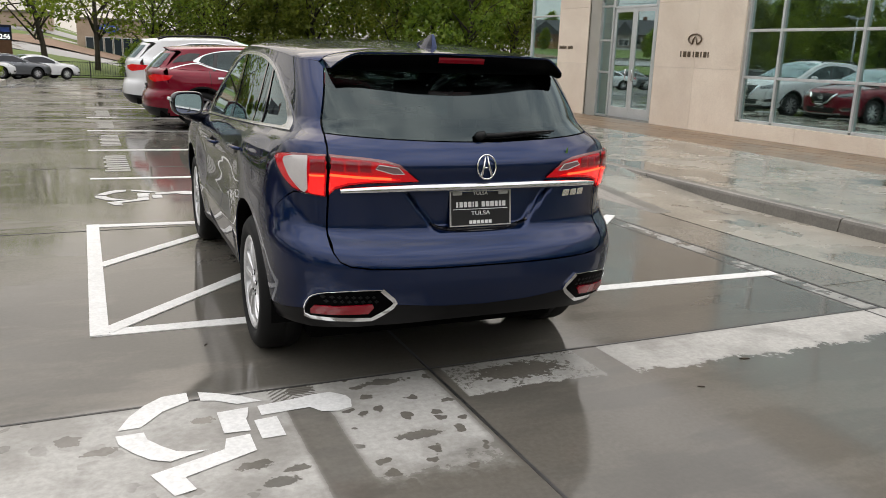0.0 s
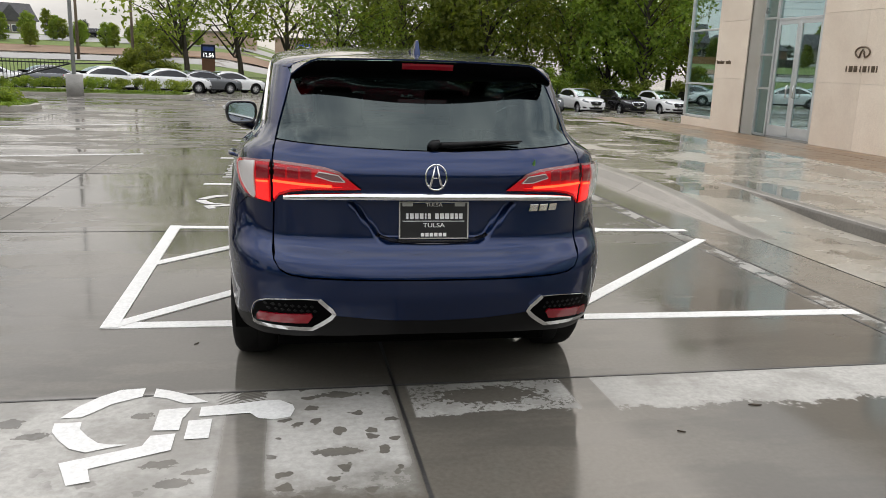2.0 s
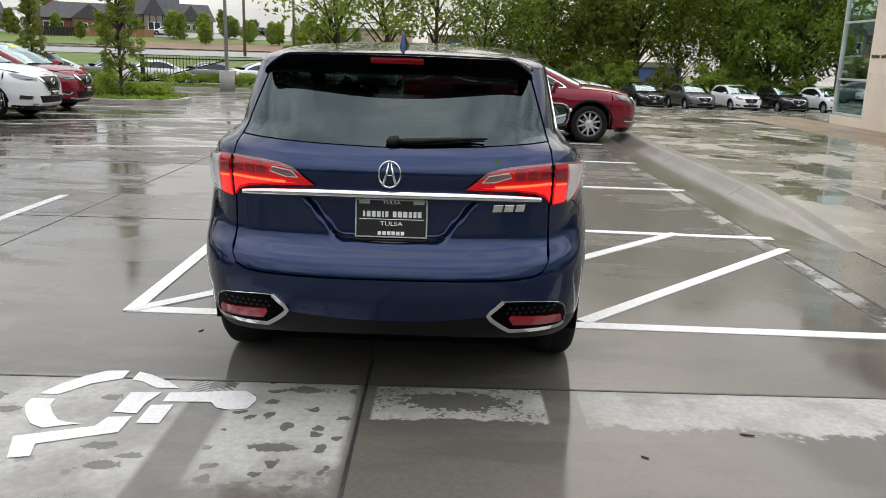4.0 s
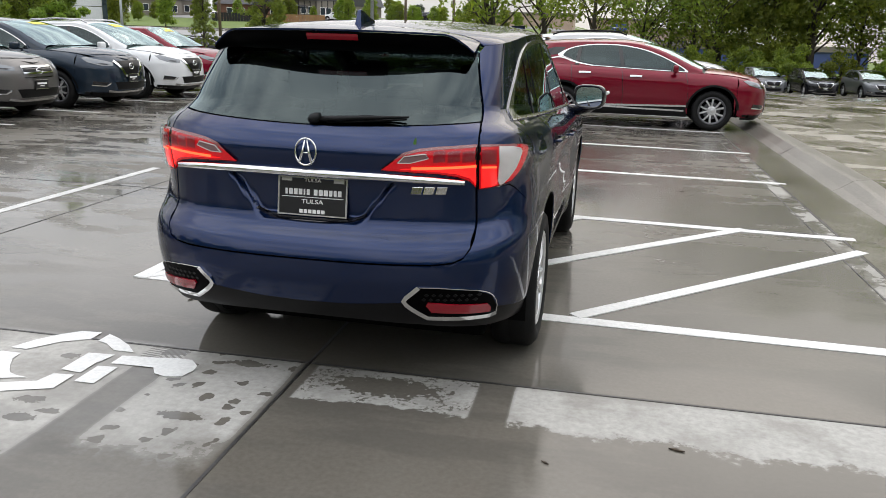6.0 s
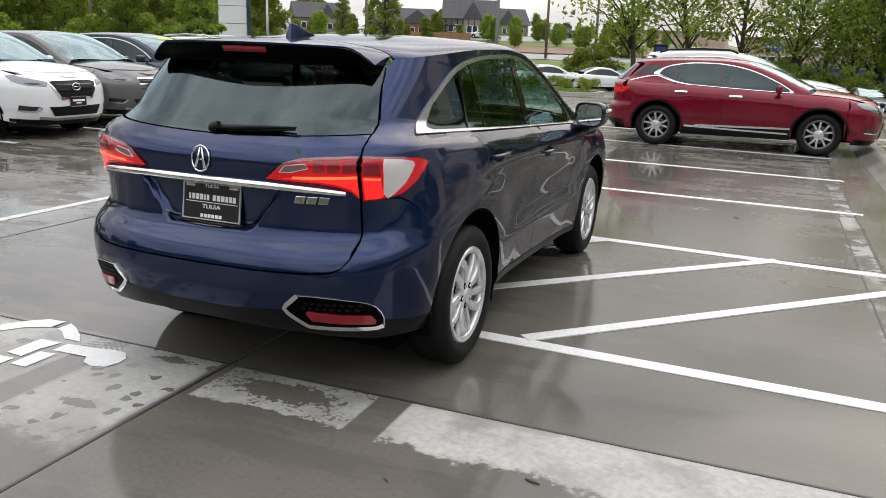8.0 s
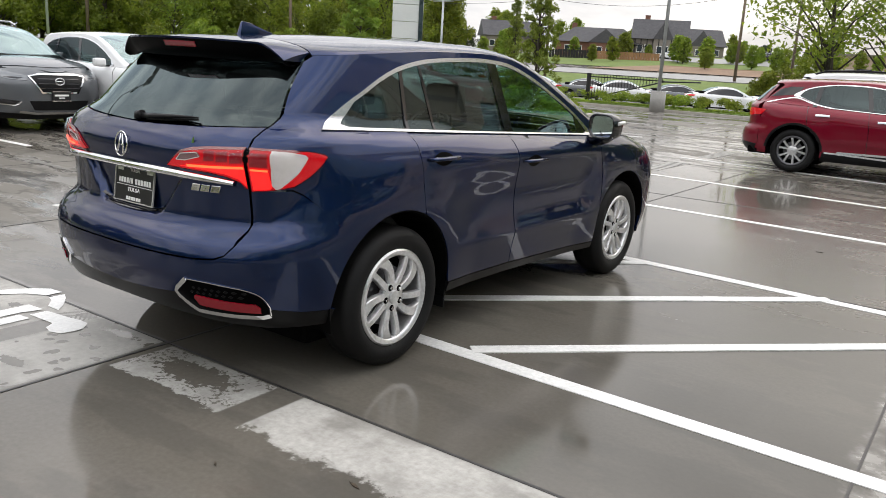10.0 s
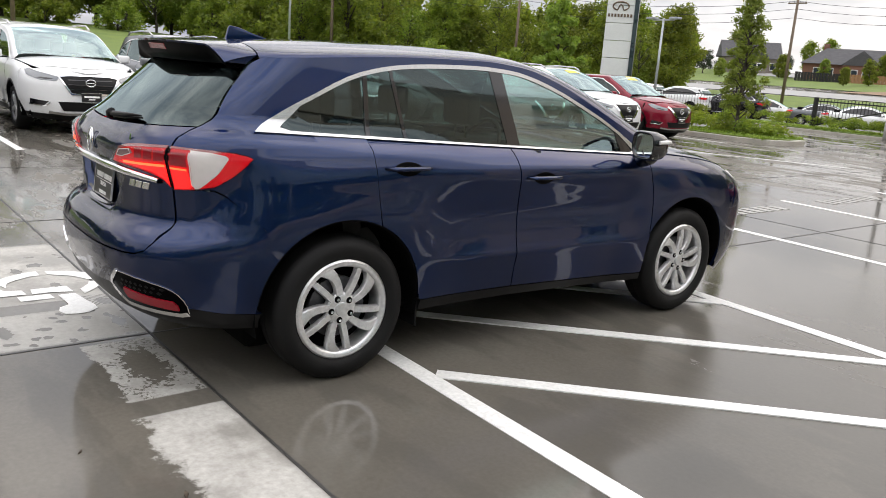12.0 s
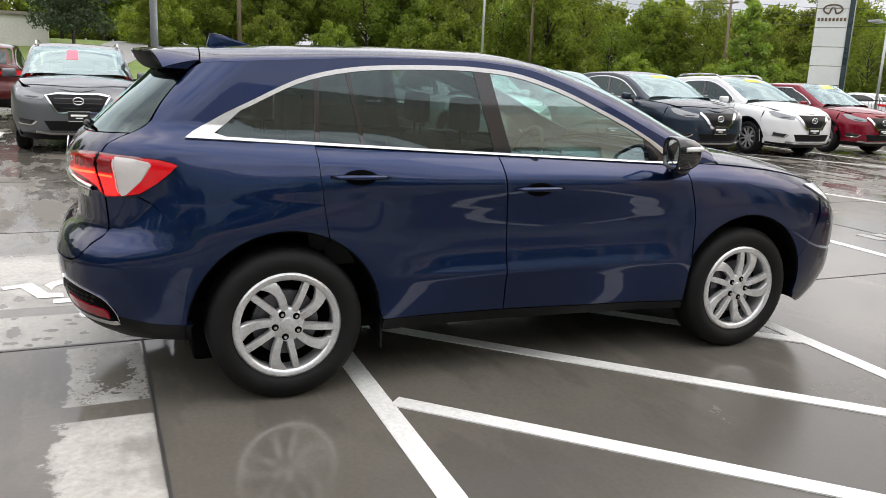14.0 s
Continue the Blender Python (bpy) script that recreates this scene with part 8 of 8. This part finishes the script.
for s in (1, -1):
    tube([(-.10 + s * .13, -.15, 4.51), (-.10 + s * .08, -.15, 4.68), (-.10 + s * .01, -.15, 4.77)], [.03, .035, .012], 6, bm)
part("sign_emblem", bm, MATS["dark_bronze"], pyl)
for i, u in enumerate(np.linspace(-.60, .40, 8)):
    part("letter_bar", boxes((u - .045, -.155, 4.20, u + .045, -.14, 4.34)), MATS["dark_bronze"], pyl)

# iron gate and fences
gate = empty("iron_gate", pose(-10.9, 35.25, land(-11, 35.3) + .14, 0, 0, -4), "black iron gate leaf with a slanting brace, open", "gate")
part("gate_post", boxes((-.1, -.06, 0, .06, .06, 1.25), bevel=.01), IRON, gate)
part("gate_rail", boxes((.06, -.02, 1.08, 3.6, .02, 1.13)), IRON, gate)
bm = bmesh.new()
tube([(.06, 0, .12), (3.6, 0, 1.08), (5.2, 0, 1.14)], .03, 6, bm)
part("gate_brace", bm, IRON, gate)
for i in range(24):
    u = .18 + i * .145
    part("gate_bar", boxes((u - .01, -.01, .12 + .265 * u, u + .01, .01, 1.22)), IRON, gate)
fence = empty("iron_fence", pose(0, 0, 0), "black iron fence along the lot's far edge", "fence")
for i, x in enumerate(np.arange(-9, 9.1, 2.4)):
    z = land(x, 62)
    part("fence_post", boxes((x - .04, 61.96, z, x + .04, 62.04, z + 1.2)), IRON, fence)
    for h in (.15, 1.05):
        part("fence_rail", boxes((x, 61.98, z + h, x + 2.4, 62.02, z + h + .04)), IRON, fence)
    bm = bmesh.new()
    for k in range(15):
        box(bm, x + .16 * k, 61.99, z + .1, x + .16 * k + .018, 62.01, z + 1.12)
    tagged(part("fence_bars", bm, IRON, fence), kind="stuff")
fence = empty("iron_fence", pose(-25.5, 34.5, land(-25, 34), 0, 0, 40), "black iron fence beside the pylon", "fence")
part("fence_rail", boxes((0, -.02, 1.0, 9, .02, 1.05)), IRON, fence)
bm = bmesh.new()
for k in range(60):
    box(bm, .15 * k, -.01, 0, .15 * k + .02, .01, 1.1)
tagged(part("fence_bars", bm, IRON, fence), kind="stuff")

# road sign with an arrow
x, y = polar(84.7, 46, 6.2, 3.5)
rs = empty("road_sign", pose(x, y, land(x, y), 0, 0, 85), "small black and white arrow sign on a post", "sign")
part("post", cyl(bmesh.new(), (0, 0, 0), (0, 0, 1.5), .03, seg=8), STEEL, rs)
part("board", boxes((-.45, -.02, 1.25, .45, .02, 1.6), bevel=.005), BLACKPRINT, rs)
bm = bmesh.new()
prism(bm, [(-.36, 1.38), (.12, 1.38), (.12, 1.31), (.38, 1.425), (.12, 1.54), (.12, 1.47), (-.36, 1.47)], "xz", -.026, -.021)
part("arrow", bm, WHITEPRINT, rs, smooth=0)

# time sign
x, y = -5.67, 76.7
ts = empty("time_sign", pose(x, y, land(x, y), 0, 0, 5), "lit time sign on a brick base", "sign")
ts.scale = (.52, .52, .62)
BRICK = surf("brick", (.13, .065, .045), (.22, .105, .07), 6, .85, fine=30, bumps=.3)
part("base", boxes((-1.1, -.3, -.2, 1.1, .3, 2.2), bevel=.02), BRICK, ts)
part("sign_case", boxes((-1.2, -.25, 2.2, 1.2, .25, 4.2), bevel=.04), plain("sign_blue_black", (.01, .014, .04), .4), ts)
o = new("lettering", text_mesh("12:56", .85))
o.data.materials.append(plain("lit_digits", (.9, .9, .9), .5, emit=(1, 1, 1), power=1.6))
o.parent = ts
o.matrix_local = pose(0, -.26, 2.65, 90, 0, 0)
part("name_oval", boxes((-.9, -.27, 3.3, .9, -.25, 3.9), bevel=.1), plain("sign_blue", (.05, .10, .42), .4), ts)

# ---------- buildings ----------
ROOFSH = surf("grey_shingle", (.045, .045, .05), (.09, .088, .092), 2, .85, fine=9, bumps=.4, dist=.02)
STUCCO = surf("pale_stucco", (.17, .15, .125), (.24, .215, .18), 1, .8, fine=20)
BROWNW = surf("wood_fence", (.24, .12, .055), (.36, .20, .10), 1.5, .8, fine=12, stretch=(6, 1, .3))
WINDOWG = plain("far_window_glass", (.03, .04, .05), .1, coat=.5)


def house(az, d, w, dp, h, rh, wall, eye=(5.3, 1.5), yaw=0, tudor=False, gable=True):
    x, y = polar(az, d, *eye)
    top = empty("house", pose(x, y, land(x, y), 0, 0, az + yaw), "detached house with a grey shingle roof on the hill" if not tudor else "white half-timbered house with a grey roof", "house", "houses on the hill")
    part("wall", boxes((-w / 2, 0, -1.5, w / 2, dp, h)), wall, top)
    bm = bmesh.new()
    prism(bm, [(-.5, h - .15), (dp / 2, h + rh), (dp + .5, h - .15)], "yz", -w / 2 - .5, w / 2 + .5)
    for v in bm.verts:
        if v.co.z > h + rh * .5 and not gable:
            v.co.x *= .55
    part("roof", bm, ROOFSH, top)
    bm = bmesh.new()
    prism(bm, [(-w * .12, h - .2), (w * .08, h + rh * .85), (w * .28, h - .2)], "xz", -1.6, dp / 2)
    part("gable_roof", bm, ROOFSH, top)
    bm = bmesh.new()
    prism(bm, [(-w * .10, -1.5), (w * .26, -1.5), (w * .26, h - .15), (w * .08, h + rh * .75), (-w * .10, h - .15)], "xz", -1.45, 0)
    part("gable_wall", bm, wall, top)
    for u, v in ((-.36, .45), (-.22, .45), (.38, .45), (.02, .4), (.13, .4)):
        y0 = -1.45 if -.1 < u < .26 else 0
        wd = part("window", boxes((u * w - .5, y0 - .06, v * h - .6, u * w + .5, y0, v * h + .7), bevel=.02), WHITEPRINT, top)
        part("pane", boxes((u * w - .42, y0 - .08, v * h - .52, u * w + .42, y0 - .061, v * h + .62)), WINDOWG, wd)
    part("chimney", boxes((-w * .33, dp * .5, h, -w * .33 + .9, dp * .5 + .7, h + rh + .7), bevel=.02), BRICK, top)
    if tudor:
        for u in np.linspace(-.46, .46, 9):
            y0 = -1.47 if -.1 < u < .26 else -.02
            part("timber", boxes((u * w - .08, y0 - .04, 0, u * w + .08, y0, h - .2)), IRON, top)
        part("timber", boxes((-w / 2, -.06, h * .55, w / 2, -.02, h * .55 + .18)), IRON, top)
    return top


house(25.0, 150, 15, 9, 2.6, 2.6, BRICK, gable=False)
house(18.6, 178, 12, 9, 2.6, 3.4, STUCCO, yaw=15)
house(31.0, 165, 10, 8, 3.0, 3.0, STUCCO, yaw=10)
house(37.4, 165, 13, 9, 2.6, 2.8, STUCCO, gable=False)
house(19.4, 150, 9, 8, 3.4, 3.4, STUCCO, eye=(1.5, 0), tudor=True)
bf = empty("board_fence", pose(0, 0, 0), "brown board fence in front of the houses", "fence")
x, y = polar(25.0, 140, 5.3, 1.5)
for i in range(40):
    part("board", boxes((x - 9 + .46 * i, y + .1 * i, land(x, y), x - 9 + .46 * i + .44, y + .1 * i + .05, land(x, y) + 1.5)), BROWNW if i > 14 else IRON, bf)

# medical shop to the north
SHOPW = surf("shop_wall", (.36, .27, .20), (.46, .36, .27), 1, .8, fine=14)
x, y = polar(-2.0, 120, .3, .2)
shop = empty("shop_building", pose(x, y, land(x, y), 0, 0, 0), "tan shop with a blue oval sign and glass front", "building")
part("wall", boxes((-4.5, 0, -1, 12, 12, 3.4), (-4.8, -.3, -1, 3.6, 4, 4.5), bevel=.02), SHOPW, shop)
part("cornice", boxes((-5, -.5, 4.5, 3.8, 4.2, 4.75), (-4.6, -.2, 3.4, 12.2, 12, 3.6), bevel=.03), STUCCO, shop)
bm = bmesh.new()
prism(bm, [(1.25 * math.cos(a), .62 * math.sin(a)) for a in np.linspace(0, 2 * math.pi, 25)[:-1]], "xz", -.42, -.3)
o = part("oval_sign", bm, MATS["sign_blue"], shop, smooth=0)
o.location = (-.8, 0, 3.5)
part("sign_bar", boxes((-1.7, -.45, 3.42, .1, -.42, 3.6)), WHITEPRINT, shop)
for u in np.arange(-3.8, 3.0, 1.15):
    wd = part("window", boxes((u, -.36, -.2, u + 1.05, -.3, 2.3), bevel=.02), ALU, shop)
    part("pane", boxes((u + .08, -.38, -.1, u + .97, -.361, 2.2)), WINDOWG, wd)
for u in np.arange(4.2, 11.5, 1.6):
    wd = part("window", boxes((u, -.06, .2, u + 1.3, 0, 2.0), bevel=.02), ALU, shop)
    part("pane", boxes((u + .08, -.08, .28, u + 1.22, -.061, 1.92)), WINDOWG, wd)
x, y = polar(4.6, 135, .3, .2)
br = empty("low_building", pose(x, y, land(x, y)), "low tan building behind the trees", "building")
part("wall", boxes((-9, 0, -1, 7, 9, 2.0)), SHOPW, br)
part("roof", boxes((-9.3, -.3, 2.0, 7.3, 9.3, 2.3), bevel=.03), STUCCO, br)
x, y = polar(-9.5, 112, 3.8, .4)
bb = empty("blue_building", pose(x, y, land(x, y)), "low blue and tan building behind the trees", "building")
part("wall", boxes((-14, 0, -1, 12, 9, 2.6)), plain("blue_wall", (.06, .09, .24), .6), bb)
part("roof", boxes((-14.3, -.3, 2.6, 12.3, 9.3, 3.3), bevel=.03), STUCCO, bb)

# white store on the western slope
x, y = polar(95.5, 70, 6.2, 3.5)
ws = empty("store_building", pose(x, y, land(x, y), 0, 0, 92), "long white windowless store on the grass slope", "building")
part("wall", boxes((-9, 0, -1, 4.0, 10, 2.3), bevel=.02), surf("white_siding", (.52, .51, .47), (.62, .61, .57), .7, .7, fine=8), ws)
part("roof", boxes((-9.2, -.2, 2.3, 4.2, 10.2, 2.55), bevel=.03), STUCCO, ws)

# moving traffic on the northern road, as it stood
for az, d, src in ((18.4, 146, far3), (14.2, 150, far2), (12.4, 148, far1)):
    x, y = polar(az, d, 1.5, 0)
    copy_thing(src, pose(x, y, land(x, y), 0, 0, 84) @ Matrix.Translation((0, -2.32, 0)))
